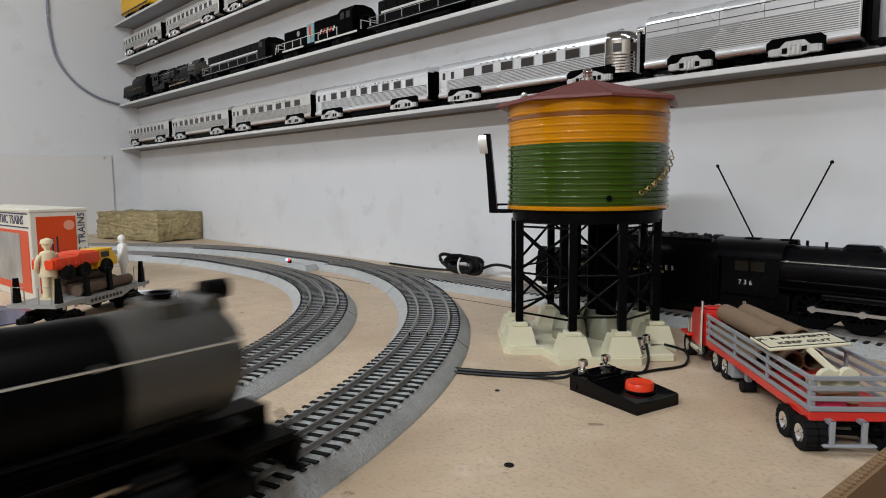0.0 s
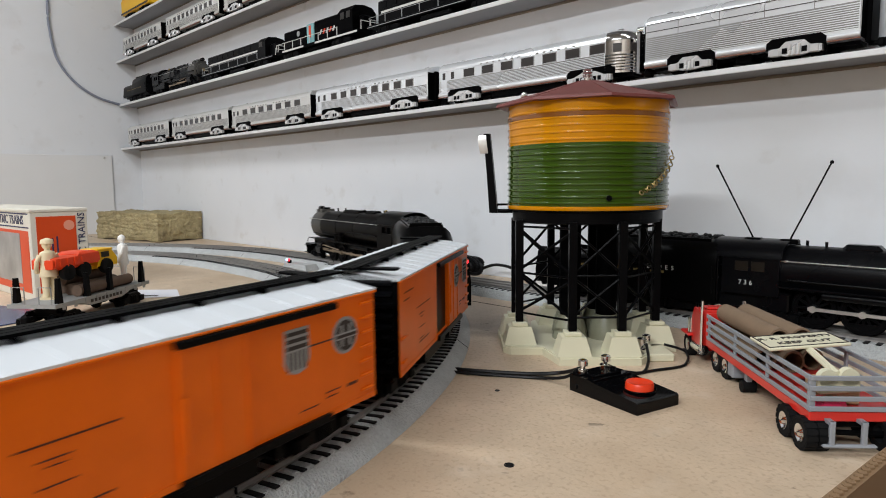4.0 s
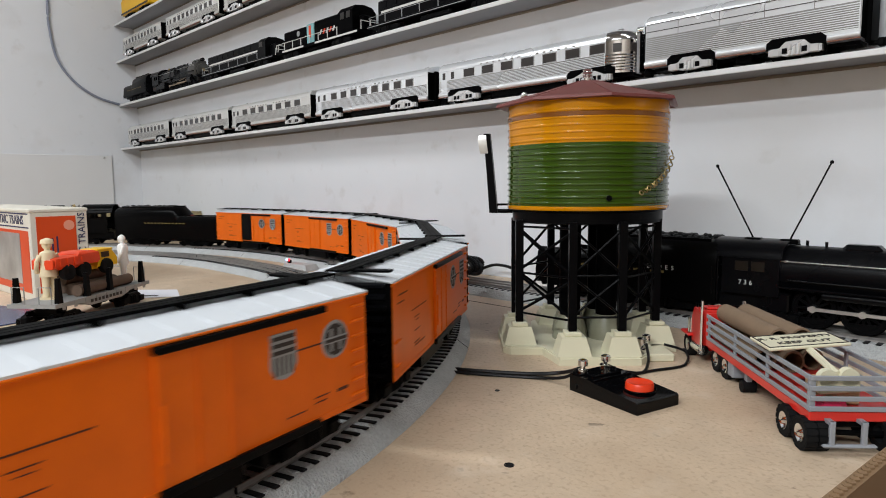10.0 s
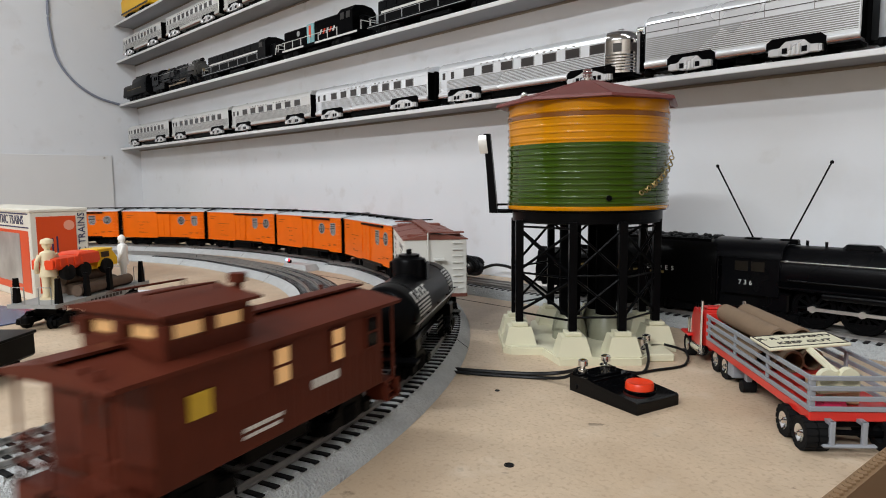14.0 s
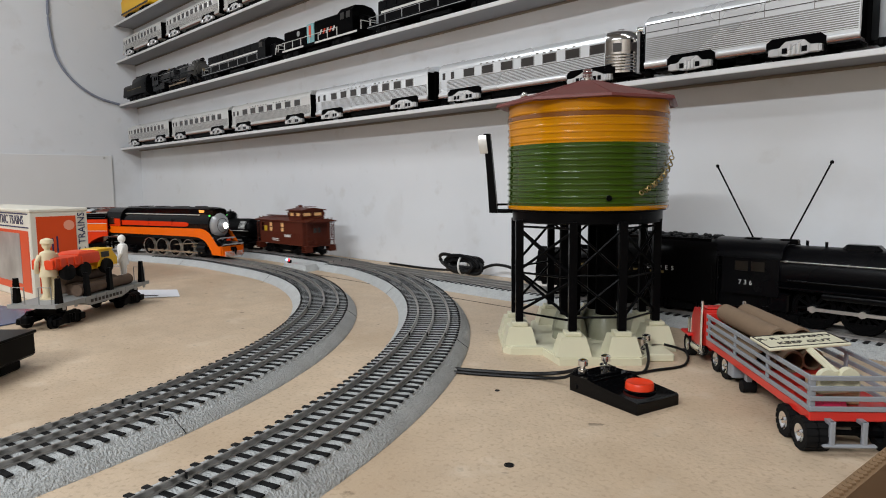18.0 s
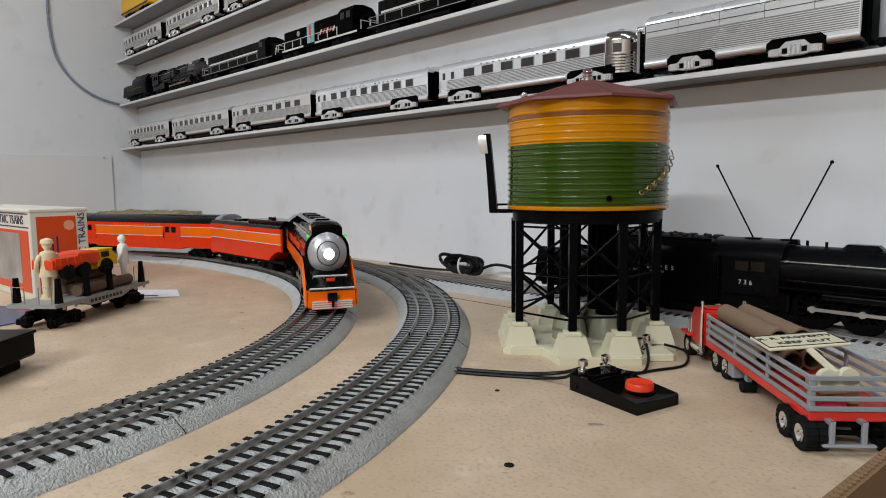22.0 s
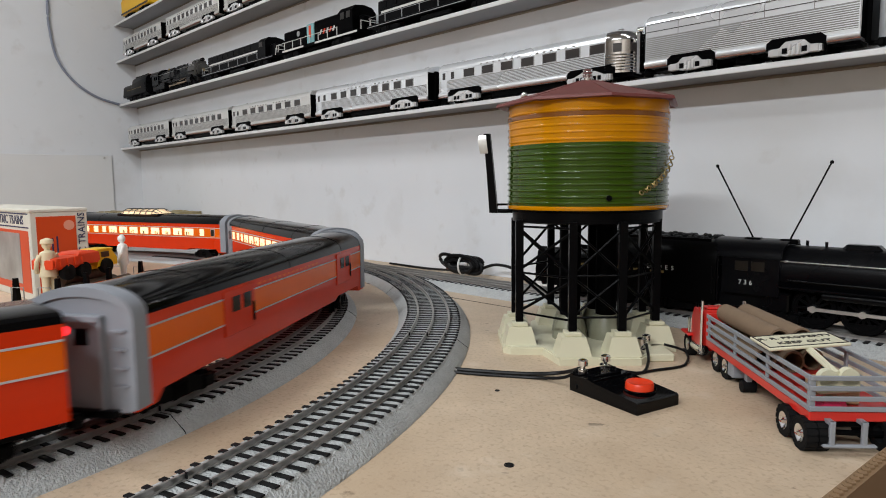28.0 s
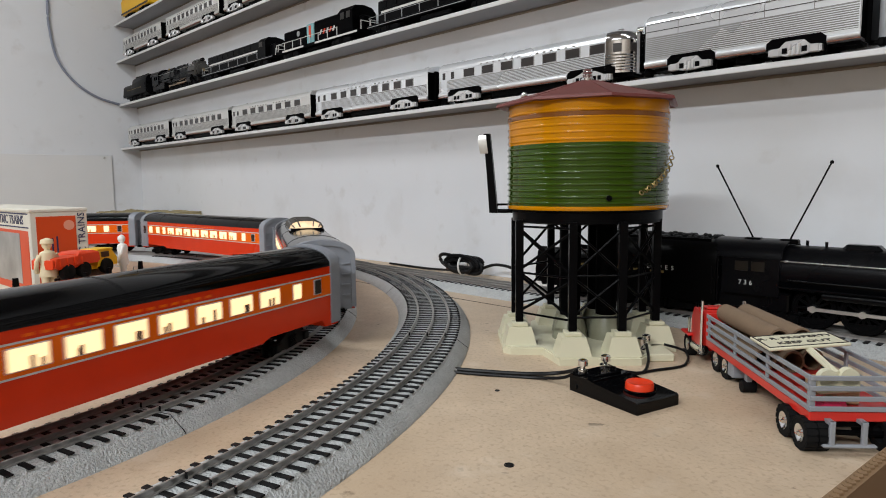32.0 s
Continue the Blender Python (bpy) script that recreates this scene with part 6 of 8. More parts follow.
def tyre(parent, x, y, r, sy):
    w = part("wheel", Form().lathe([(r * 0.55, -0.0027), (r * 0.9, -0.0030), (r, -0.0022), (r, 0.0022), (r * 0.9, 0.0030), (r * 0.58, 0.0030), (r * 0.55, 0.0018)], 24, pose(0, 0, 0, 90), closed=True), TYRE, parent, m=pose(x, y, r))
    part("hub", Form().lathe([(r * 0.57, 0.0), (r * 0.57, 0.0030), (r * 0.50, 0.0024), (r * 0.22, 0.0012), (r * 0.20, 0.0034), (0, 0.0040)], 18, pose(0, 0, 0, -90 if sy > 0 else 90)), CHROME, w, "chrome hub")
    for i in range(16):
        a = 2 * math.pi * i / 16
        part("tread_block", Form().box(-0.0014, 0.0014, -0.0030, 0.0030, r - 0.0006, r + 0.0003, m=pose(0, 0, 0, 0, math.degrees(a))), TYRE, w)


deck_z = 0.0168
part("deck", Form().box(-0.004, 0.160, W, 0.0, deck_z, deck_z + 0.0058, 0.0006), TRUCK_RED, truck, "red trailer deck")
part("headboard", Form().box(0.1575, 0.160, W, 0.0, deck_z + 0.0058, 0.0425, 0.0005), TRUCK_RED, truck)
for sy, y in ((1, 0.0), (-1, W)):
    for z in (0.0240, 0.0296, 0.0352, 0.0408):
        part("stake_rail", Form().box(-0.004, 0.157, y - 0.0008, y + 0.0008, z - 0.0013, z + 0.0013, 0.0003), STAKE_GREY, truck)
    for i in range(4):
        x = -0.0018 + 0.0520 * i
        part("stake_post", Form().box(x - 0.0016, x + 0.0016, y - sy * 0.0008 - 0.0007, y - sy * 0.0008 + 0.0007, deck_z + 0.005, 0.0419, 0.0003), STAKE_GREY, truck)
for z in (0.0240, 0.0296, 0.0352, 0.0408):
    part("gate_rail", Form().box(-0.0052, -0.0036, W, 0.0, z - 0.0013, z + 0.0013, 0.0003), STAKE_GREY, truck)
for y in (-0.0015, W + 0.0015):
    part("gate_post", Form().box(-0.0038, -0.0026, y - 0.0016, y + 0.0016, deck_z + 0.005, 0.0419, 0.0003), STAKE_GREY, truck)
for x in (0.0, 0.0190):
    for y, sy in ((0.0, 1), (-0.0066, 1), (W, -1), (W + 0.0066, -1)):
        tyre(truck, x, y, 0.0090, sy)
for x in (0.128, 0.147):
    for y, sy in ((-0.0065, 1), (W + 0.0065, -1)):
        tyre(truck, x, y, 0.0092, sy)
for y, sy in ((0.0, 1), (-0.028, -1)):
    tyre(truck, 0.195, y, 0.0092, sy)
part("axle", Form().cyl((0.0, -0.004, 0.0098), (0.0, W + 0.004, 0.0090), 0.0016, n=8).cyl((0.019, -0.004, 0.0098), (0.019, W + 0.004, 0.0090), 0.0016, n=8), BLACK, truck)
part("chassis", Form().box(0.002, 0.150, W / 2 - 0.010, W / 2 + 0.010, 0.0115, deck_z, 0.0006).box(0.120, 0.205, W / 2 - 0.008, W / 2 + 0.008, 0.008, 0.0125, 0.0006), BLACK, truck)
bump = Form().box(-0.0105, -0.0080, -0.0110, -0.0080, 0.005, deck_z + 0.002, 0.0006).box(-0.0105, -0.0080, -0.0275, -0.0245, 0.005, deck_z + 0.002, 0.0006).box(-0.0110, -0.0076, -0.0325, -0.0045, 0.0046, 0.0066, 0.0010).box(-0.0100, -0.0030, -0.0110, -0.0080, deck_z, deck_z + 0.002).box(-0.0100, -0.0030, -0.0275, -0.0245, deck_z, deck_z + 0.002)
part("rear_bumper", bump, STAKE_GREY, truck)
for y in (-0.008, W + 0.008):
    leg = part("landing_leg", Form().box(0.094, 0.098, y - 0.002, y + 0.002, 0.003, deck_z, 0.0004), STAKE_GREY, truck)
    part("landing_wheel", Form().cyl((0.096, y - 0.0045, 0.0042), (0.096, y + 0.0045, 0.0042), 0.0042, n=14), TYRE, leg)
YC, HC = -0.0140, 0.0160
part("cab", Form().prism([(0.168, 0.010), (0.168, 0.0400), (0.170, 0.0430), (0.183, 0.0430), (0.188, 0.0335), (0.188, 0.010)], YC - HC, YC + HC, "y"), TRUCK_RED, truck, "red tractor cab")
part("hood", Form().prism([(0.188, 0.010), (0.188, 0.0300), (0.208, 0.0275), (0.210, 0.024), (0.210, 0.010)], YC - HC + 0.004, YC + HC - 0.004, "y"), TRUCK_RED, truck)
part("roof_fairing", Form().box(0.170, 0.181, YC - 0.010, YC + 0.010, 0.0428, 0.0450, 0.001), TRUCK_RED, truck)
part("cab_window", Form().box(0.1672, 0.1680, YC - 0.010, YC + 0.010, 0.031, 0.0385), DAY_BLACK, truck)
for way in (1, -1):
    y = YC + way * HC
    part("exhaust_pipe", Form().cyl((0.1635, y, 0.012), (0.1635, y, 0.0515), 0.0012, n=10), CHROME, truck, "chrome exhaust pipe")
    part("fuel_tank", Form().cyl((0.164, y - way * 0.002, 0.0115), (0.184, y - way * 0.002, 0.0115), 0.0042, n=14), CHROME, truck)
    part("fender", Form().box(0.184, 0.205, y - 0.004, y + 0.004, 0.0180, 0.0205, 0.001), TRUCK_RED, truck)
    part("air_cleaner", Form().cyl((0.190, y, 0.021), (0.190, y, 0.033), 0.0024, n=12), CHROME, truck)
part("mudguard", Form().box(0.108, 0.118, -0.013, -0.002, 0.006, 0.0160, 0.0006), STAKE_GREY, truck)


def hollow_tube(name, a, b, r, material, label, group):
    L = (Vector(b) - Vector(a)).length
    ob = part(name, Form().lathe([(r, 0), (r, L), (r * 0.82, L), (r * 0.82, 0)], 22, closed=True), material)
    ob.matrix_basis = rot_to(a, b)
    return tagged(ob, label, "cardboard tube", group)


for a, b in (((0.070, -0.0080, 0.0300), (0.150, -0.0075, 0.0300)), ((0.066, -0.0235, 0.0300), (0.152, -0.0230, 0.0300)), ((0.072, -0.0385, 0.0300), (0.150, -0.0385, 0.0300)), ((0.072, -0.0170, 0.0430), (0.158, -0.0140, 0.0430)), ((0.075, -0.0325, 0.0430), (0.160, -0.0300, 0.0430))):
    m = truck.matrix_basis
    hollow_tube("cardboard_tube", m @ Vector(a), m @ Vector(b), 0.0070, CARDTUBE, "brown cardboard tube loaded like a log on the truck", "truck load tubes")
sign = thing("keep_out_sign", "cream plastic sign with raised dark lettering lying on the truck", "sign", truck.matrix_basis @ pose(0.0480, -0.0175, 0.0480, 0, -5, -91))
part("plate", Form().box(-0.0232, 0.0232, -0.0150, 0.0150, -0.001, 0.001, 0.0006), CREAM, sign)
part("plate_rim", Form().box(-0.0225, 0.0225, -0.0138, -0.0132, 0.001, 0.0014).box(-0.0225, 0.0225, 0.0132, 0.0138, 0.001, 0.0014).box(-0.0225, -0.0219, -0.0138, 0.0138, 0.001, 0.0014).box(0.0219, 0.0225, -0.0138, 0.0138, 0.001, 0.0014), DECAL, sign)
words(sign, "R. R. PROPERTY", 0.0062, pose(0, 0.0052, 0.00115), DECAL, "lettering")
words(sign, "KEEP OUT", 0.0068, pose(0.001, -0.0058, 0.00115), DECAL, "lettering")
part("post", Form().tube([(0, -0.013, -0.0016), (0, -0.0445, -0.0075)], 0.0021, 6), CREAM, sign)
part("foot_mound", Form().box(-0.011, 0.011, -0.047, -0.0425, -0.0175, -0.0085, 0.001).cyl((-0.0055, -0.047, -0.0090), (-0.0055, -0.0425, -0.0090), 0.0050, n=20).cyl((0.0055, -0.047, -0.0090), (0.0055, -0.0425, -0.0090), 0.0050, n=20), CREAM, sign)
crate = part("tan_block", Form().box(-0.012, 0.012, -0.006, 0.006, 0, 0.013, 0.0006), mat("tan_plastic", (0.50, 0.33, 0.19), 0.5))
crate.matrix_basis = truck.matrix_basis @ pose(0.013, -0.020, deck_z + 0.0060, 0, 0, 84)
tagged(crate, "tan plastic block loaded in the truck", "toy block")
random.seed(5)
for i in range(7):
    f = Form()
    x, y = random.uniform(0.004, 0.05), random.uniform(-0.044, -0.008)
    f.loft([[(x + a * random.uniform(0.004, 0.008), y + b * random.uniform(0.003, 0.006), z) for a, b in ((-1, -1), (1, -1), (1, 1), (-1, 1))] for z in (deck_z + 0.0059, deck_z + 0.0085, deck_z + 0.0105)])
    o = part("plastic_scrap", f, PINK if i % 2 else TRUCK_RED)
    o.matrix_basis = truck.matrix_basis
    tagged(o, "pink plastic toy scrap on the truck bed", "toy piece", "truck bed scraps")

# ---- the wall siding with the resting black engine ----
SIDING_Y = 0.643


def straight_track(x0, x1, y):
    track = thing("siding_track", "straight grey roadbed toy track along the wall", "train track", pose(0, y, -0.0005))
    f = Form().prism(BED, x0, x1)
    part("roadbed", f, BALLAST, track)
    for o in (-GAUGE / 2, 0, GAUGE / 2):
        part("rail", Form().prism([(a + o, z) for a, z in RAIL_PROF], x0, x1), RAIL, track)
    tie = Form().box(-0.0021, 0.0021, -0.0262, 0.0262, 0.0100, 0.0111, 0.0004).mesh("tie")
    n = int((0.0 - x0) / TIE_STEP)
    for i in range(n):
        part("tie", tie, TIE, track, m=Matrix.Translation((x0 + 0.004 + i * TIE_STEP, 0, 0)))
    return track


straight_track(-0.93, 1.0, SIDING_Y)
resting = steam_engine("resting_locomotive", "black die-cast steam locomotive resting on the siding", 0.345, "", "", 0.0805, False, False, "736", [0.027, -0.011, -0.049, -0.087])
resting.matrix_basis = pose(-0.090, SIDING_Y, RAIL_Z - 0.0004)
for sx, a, b in ((1, (-0.145, -0.004, 0.0765), (-0.1815, -0.004, 0.1455)), (2, (-0.113, -0.004, 0.0765), (-0.082, -0.004, 0.1465))):
    part("antenna_mount", Form().box(a[0] - 0.008, a[0] + 0.008, -0.008, 0.0, 0.0730, 0.0775, 0.0012), BLACK, resting)
    part("antenna", Form().tube([a, b], 0.0008, 6).ball(b, 0.0018, 8), BLACK, resting, "thin black whip antenna")
rt = coal_tender("resting_tender", "black tender with pale letters on the siding", 0.215, "", 0.0735, lit=False)
rt.matrix_basis = pose(-0.090 - 0.1725 - 0.104, SIDING_Y, RAIL_Z - 0.0004)
words(rt, "L  I  N  E  S", 0.0062, pose(0.051, -0.0308, 0.0445, 90), DECAL_WHITE, "lettering")

# switch machine box, small signal lamps
sw = thing("switch_machine", "grey switch box beside the track with tiny coloured lamps", "track switch", pose(-0.965, 0.590, 0, 0, 0, 12))
part("housing", Form().loft([[(x * k, y * k, z) for x, y in ((-0.030, -0.013), (0.034, -0.016), (0.034, 0.016), (-0.030, 0.016))] for k, z in ((1, 0), (0.82, 0.0105))]), BALLAST, sw)
part("lamp_stand", Form().box(-0.026, -0.020, -0.003, 0.003, 0.008, 0.016, 0.001), BLACK, sw)
part("blue_lamp", Form().ball((-0.0255, -0.0045, 0.0165), 0.0022, 10), BLUE_LIGHT, sw, "glowing blue lamp")
part("red_lamp", Form().ball((-0.0200, -0.0045, 0.0165), 0.0022, 10), RED_LIGHT, sw, "glowing red lamp")

# ---- the coiled cable and cables along the wall ----
coil = thing("cable_coil", "coil of black cable with a white tie against the wall", "cable", pose(-0.700, 0.725, 0))
random.seed(8)
for i in range(13):
    pts = []
    for j in range(33):
        a = 2 * math.pi * j / 32
        k = 0.55 + 0.55 * ((i * 0.37) % 1.0)
        x = 0.038 * k * math.cos(a + 0.3 * math.sin(i * 1.7)) + 0.004 * math.sin(i * 2.9) + random.uniform(-0.0006, 0.0006)
        z = 0.020 + (0.0155 * k) * math.sin(a) * (0.62 + 0.38 * abs(math.cos(a))) + 0.002 * math.sin(i)
        pts.append((x, -0.010 + 0.0028 * (i % 4) + 0.004 * math.cos(a + i), max(0.0030, z)))
    part("cable_turn", Form().tube(pts, 0.0028, 7), WIRE, coil)
part("cable_tie", Form().ring((0.002, -0.006, 0.018), (1, 0.2, 0), 0.0145, 0.0016, 18, 6), mat("white_tie", (0.7, 0.7, 0.68), 0.5), coil, "white cable tie")
wire([(-0.670, 0.722, 0.012), (-0.640, 0.728, 0.0225), (-0.600, 0.725, 0.020), (-0.560, 0.715, 0.006), (-0.50, 0.70, 0.0026)], 0.0023, "black cable leading along the wall", "wall cables")
wire([(-0.735, 0.728, 0.006), (-0.800, 0.735, 0.0026), (-0.90, 0.738, 0.0026)], 0.0020, "black cable leading along the wall", "wall cables")
junk = thing("red_white_wrapper", "crumpled red and white wrapper behind the tower", "wrapper", pose(-0.52, 0.71, 0.0))
part("wrapper_fold", Form().loft([[(x * k, y * k, z) for x, y in ((-0.02, -0.012), (0.022, -0.008), (0.018, 0.012), (-0.018, 0.010))] for k, z in ((1, 0), (1.1, 0.012), (0.7, 0.024), (0.3, 0.030))]), mat("wrapper_white", (0.65, 0.62, 0.60), 0.4, spots=0.9, scale=60, dark=(0.5, 0.02, 0.03)), junk)

# ---- the group beside the inner loop: box, flat car, figures, papers ----
CARTON = mat("carton_cream", (0.66, 0.63, 0.54), 0.5, vary=0.04, scale=30)
CARTON_ORANGE = mat("carton_orange", (0.62, 0.062, 0.008), 0.4, vary=0.04, scale=30)
NAVY = mat("print_navy", (0.022, 0.025, 0.08), 0.5, vary=0.1)
GREYPIC = mat("printed_picture_grey", (0.33, 0.32, 0.30), 0.3, vary=0.45, scale=28, spots=0.5, dark=(0.06, 0.055, 0.05))
bx = thing("toy_train_carton", "cream and orange printed toy train carton", "carton", pose(-0.947, 0.193, 0, 0, 0, 95))
BL, BW, BH = 0.068, 0.320, 0.1180
part("carton_body", Form().box(0, BL, 0, BW, 0, BH - 0.004, 0.0012), CARTON, bx)
part("carton_lid", Form().box(-0.001, BL + 0.001, -0.001, BW + 0.001, BH - 0.0045, BH, 0.0010), CARTON, bx)
part("orange_panel", Form().box(0.007, 0.0535, -0.0005, 0, 0.010, BH - 0.010), CARTON_ORANGE, bx)
part("round_emblem", Form().cyl((0.045, -0.0005, 0.096), (0.045, -0.0008, 0.096), 0.0065, n=24), mat("emblem", (0.72, 0.30, 0.2), 0.5), bx)
part("small_print", Form().box(0.0235, 0.0255, -0.0008, -0.0004, 0.055, 0.080), NAVY, bx)
part("small_print", Form().box(0.0290, 0.0310, -0.0008, -0.0004, 0.058, 0.082), NAVY, bx)
words(bx, "ELECTRIC TRAINS", 0.0125, pose(0.0604, -0.0004, 0.062, 90, -90), NAVY, "lettering")
part("face_border", Form().box(-0.0005, 0, 0.008, 0.31, 0.010, 0.090), CARTON_ORANGE, bx)
part("face_picture", Form().box(-0.0009, -0.0004, 0.040, 0.30, 0.020, 0.086), GREYPIC, bx, "grey printed picture panel")
for z in (0.0935, 0.1110):
    part("title_line", Form().box(-0.0005, 0, 0.006, 0.31, z, z + 0.0016), NAVY, bx)
words(bx, "ELECTRIC TRAINS", 0.0168, pose(-0.0004, 0.090, 0.1030, 90, 0, -90), NAVY, "lettering")

FLAT_GREY = mat("flat_car_grey", (0.27, 0.275, 0.27), 0.5, vary=0.06)
LOG = mat("log_brown", (0.095, 0.06, 0.04), 0.7, vary=0.25, scale=120)
fc = thing("flat_car", "grey flat car with black stakes loaded with logs", "train car", pose(-0.8125, 0.2156, 0, 0, 0, 129.2))
FL = 0.168
part("deck", Form().prism([(-FL / 2, 0.0265), (FL / 2, 0.0265), (FL / 2, 0.0225), (FL / 2 - 0.040, 0.0215), (0.028, 0.0165), (-0.028, 0.0165), (-FL / 2 + 0.040, 0.0215), (-FL / 2, 0.0225)], -0.027, 0.027, "y"), FLAT_GREY, fc)
for x in [-0.072 + 0.018 * i for i in range(9)]:
    for y in (-0.0276, 0.0270):
        part("side_pocket", Form().box(x - 0.0022, x + 0.0022, y, y + 0.0006, 0.0195, 0.0262), FLAT_GREY, fc)
bars_y = -0.0273
for i in range(9):
    part("lettering", Form().box(-0.03 + i * 0.0065, -0.0262 + i * 0.0065, -0.0280, -0.0276, 0.0195, 0.0230), DECAL, fc)
for x in (-0.074, -0.030, 0.010, 0.073):
    for y in (-0.0235, 0.0235):
        part("stake", Form().loft([[(x + a * 0.0034, y + b * 0.0026, 0.0262) for a, b in ((-1, -1), (1, -1), (1, 1), (-1, 1))], [(x + a * 0.0020, y + b * 0.0018, 0.0525) for a, b in ((-1, -1), (1, -1), (1, 1), (-1, 1))]]), BLACK, fc)
for way in (1, -1):
    for y in (-0.015, 0.015):
        part("end_railing", Form().tube([(way * 0.0825, y - 0.007, 0.0262), (way * 0.0825, y - 0.007, 0.0440), (way * 0.0825, y + 0.007, 0.0440), (way * 0.0825, y + 0.007, 0.0262)], 0.0006, 6), FLAT_GREY, fc)
    part("bolster", Form().box(way * 0.056 - 0.008, way * 0.056 + 0.008, -0.012, 0.012, 0.0140, 0.0225), BLACK, fc)
    add_truck(fc, way * 0.056)
    add_coupler(fc, way * 0.082, way, 0.0125)
m = fc.matrix_basis
for y, z, a, b in ((0.014, 0.0330, -0.020, 0.045), (-0.002, 0.0330, -0.028, 0.050), (-0.016, 0.0330, -0.036, 0.058), (0.006, 0.0440, -0.030, 0.040)):
    o = part("log", Form().cyl((a, 0, 0), (b, 0, 0), 0.0064, n=16), LOG)
    o.matrix_basis = m @ pose(0, y, z)
    tagged(o, "brown toy log on the flat car", "log", "flat car logs")


def figure(name, x, y, z, h, turn, material, label, hat):
    """A little plain figure, turned in one piece."""
    k = h / 0.066
    f = Form().cyl((0, 0, 0), (0, 0, 0.0022), 0.0105, n=20)
    for s in (-1, 1):
        f.lathe([(0.0040, 0.002), (0.0036, 0.006), (0.0038, 0.020), (0.0046, 0.030), (0.0030, 0.033)], 12, Matrix.Translation((0, s * 0.0042, 0)))
        f.box(-0.003, 0.006, s * 0.0042 - 0.003, s * 0.0042 + 0.003, 0.002, 0.005, 0.001)
        f.tube([(0, s * 0.0092, 0.0500), (0.001, s * 0.0120, 0.0420), (0.004, s * 0.0110, 0.0340), (0.0065, s * 0.0090, 0.0305)], 0.0025, 8)
    f.lathe([(0.0, 0.0255), (0.0100, 0.0255), (0.0088, 0.034), (0.0080, 0.040), (0.0092, 0.048), (0.0078, 0.0525), (0.0032, 0.0545), (0.0030, 0.0565)], 18, Matrix.Diagonal((0.75, 1, 1, 1)))
    f.ball((0.0005, 0, 0.0605), 0.0050, 14, 1.15)
    if hat:
        f.lathe([(0.0066, 0.0618), (0.0068, 0.0634), (0.0058, 0.0665), (0, 0.0685)], 16)
    f.v = [(p[0] * k, p[1] * k, p[2] * k) for p in f.v]
    o = part(name, f, material)
    o.matrix_basis = pose(x, y, z, 0, 0, turn)
    return tagged(o, label, "figurine", "small figures")


figure("cream_figurine", *(m @ Vector((-0.048, 0.006, 0.0262))), 0.0635, 200, mat("figure_cream", (0.74, 0.63, 0.42), 0.5, vary=0.05), "cream unpainted plastic figurine standing on the flat car", True)
figure("white_figurine", *(m @ Vector((0.065, -0.006, 0.0262))), 0.0600, 250, mat("figure_white", (0.80, 0.795, 0.77), 0.5, vary=0.04), "white unpainted plastic figurine standing on the flat car", False)

YELLOW = mat("toy_yellow", (0.78, 0.45, 0.006), 0.4, vary=0.05)
TOYRED = mat("toy_orange_red", (0.72, 0.055, 0.010), 0.4, vary=0.05)
dm = thing("toy_dump_truck", "red and yellow toy dump truck on the logs", "toy truck", m @ pose(0.002, 0.002, 0.0450, 0, 0, -6) @ Matrix.Scale(0.96, 4))
part("tipper_body", Form().loft([[(x, y, z) for x, y in ((a0, -w), (a1, -w), (a1, w), (a0, w))] for a0, a1, w, z in ((-0.050, -0.014, 0.0125, 0.0125), (-0.057, -0.012, 0.0152, 0.0165), (-0.055, -0.012, 0.0150, 0.0255), (-0.050, -0.014, 0.0125, 0.0268))]), TOYRED, dm)
part("tipper_hood", Form().loft([[(x, y, z) for x, y in ((a0, -w), (a1, -w), (a1, w), (a0, w))] for a0, a1, w, z in ((-0.024, 0.008, 0.0140, 0.0150), (-0.026, 0.010, 0.0158, 0.0185), (-0.023, 0.009, 0.0150, 0.0275), (-0.018, 0.004, 0.0120, 0.0300))]), TOYRED, dm)
part("tailboard", Form().box(-0.0595, -0.057, -0.014, 0.014, 0.014, 0.0245, 0.0006), TOYRED, dm)
for i in range(4):
    part("side_rib", Form().box(-0.051 + i * 0.0105, -0.0490 + i * 0.0105, -0.0166, -0.0150, 0.0160, 0.0250, 0.0003), TOYRED, dm)
part("cab", Form().loft([[(x, y, z) for x, y in ((a0, -w), (a1, -w), (a1, w), (a0, w))] for a0, a1, w, z in ((0.008, 0.042, 0.0125, 0.0090), (0.011, 0.042, 0.0125, 0.0175), (0.012, 0.034, 0.0115, 0.0280))]), YELLOW, dm)
part("cab_roof", Form().box(0.010, 0.036, -0.0125, 0.0125, 0.0280, 0.0300, 0.0006), YELLOW, dm)
for y in (-0.0124, 0.0120):
    part("cab_window", Form().box(0.016, 0.029, y, y + 0.0006, 0.0195, 0.0262), mat_window, dm)
part("chassis", Form().box(-0.050, 0.038, -0.007, 0.007, 0.006, 0.0105, 0.0005), YELLOW, dm)
for x in (-0.038, -0.014, 0.022):
    for y in (-0.0125, 0.0125):
        part("wheel", Form().lathe([(0.004, -0.0035), (0.0085, -0.0038), (0.0092, -0.002), (0.0092, 0.002), (0.0085, 0.0038), (0.004, 0.0035), (0, 0.002)], 18, pose(x, y, 0.0090, 90)), TYRE, dm)

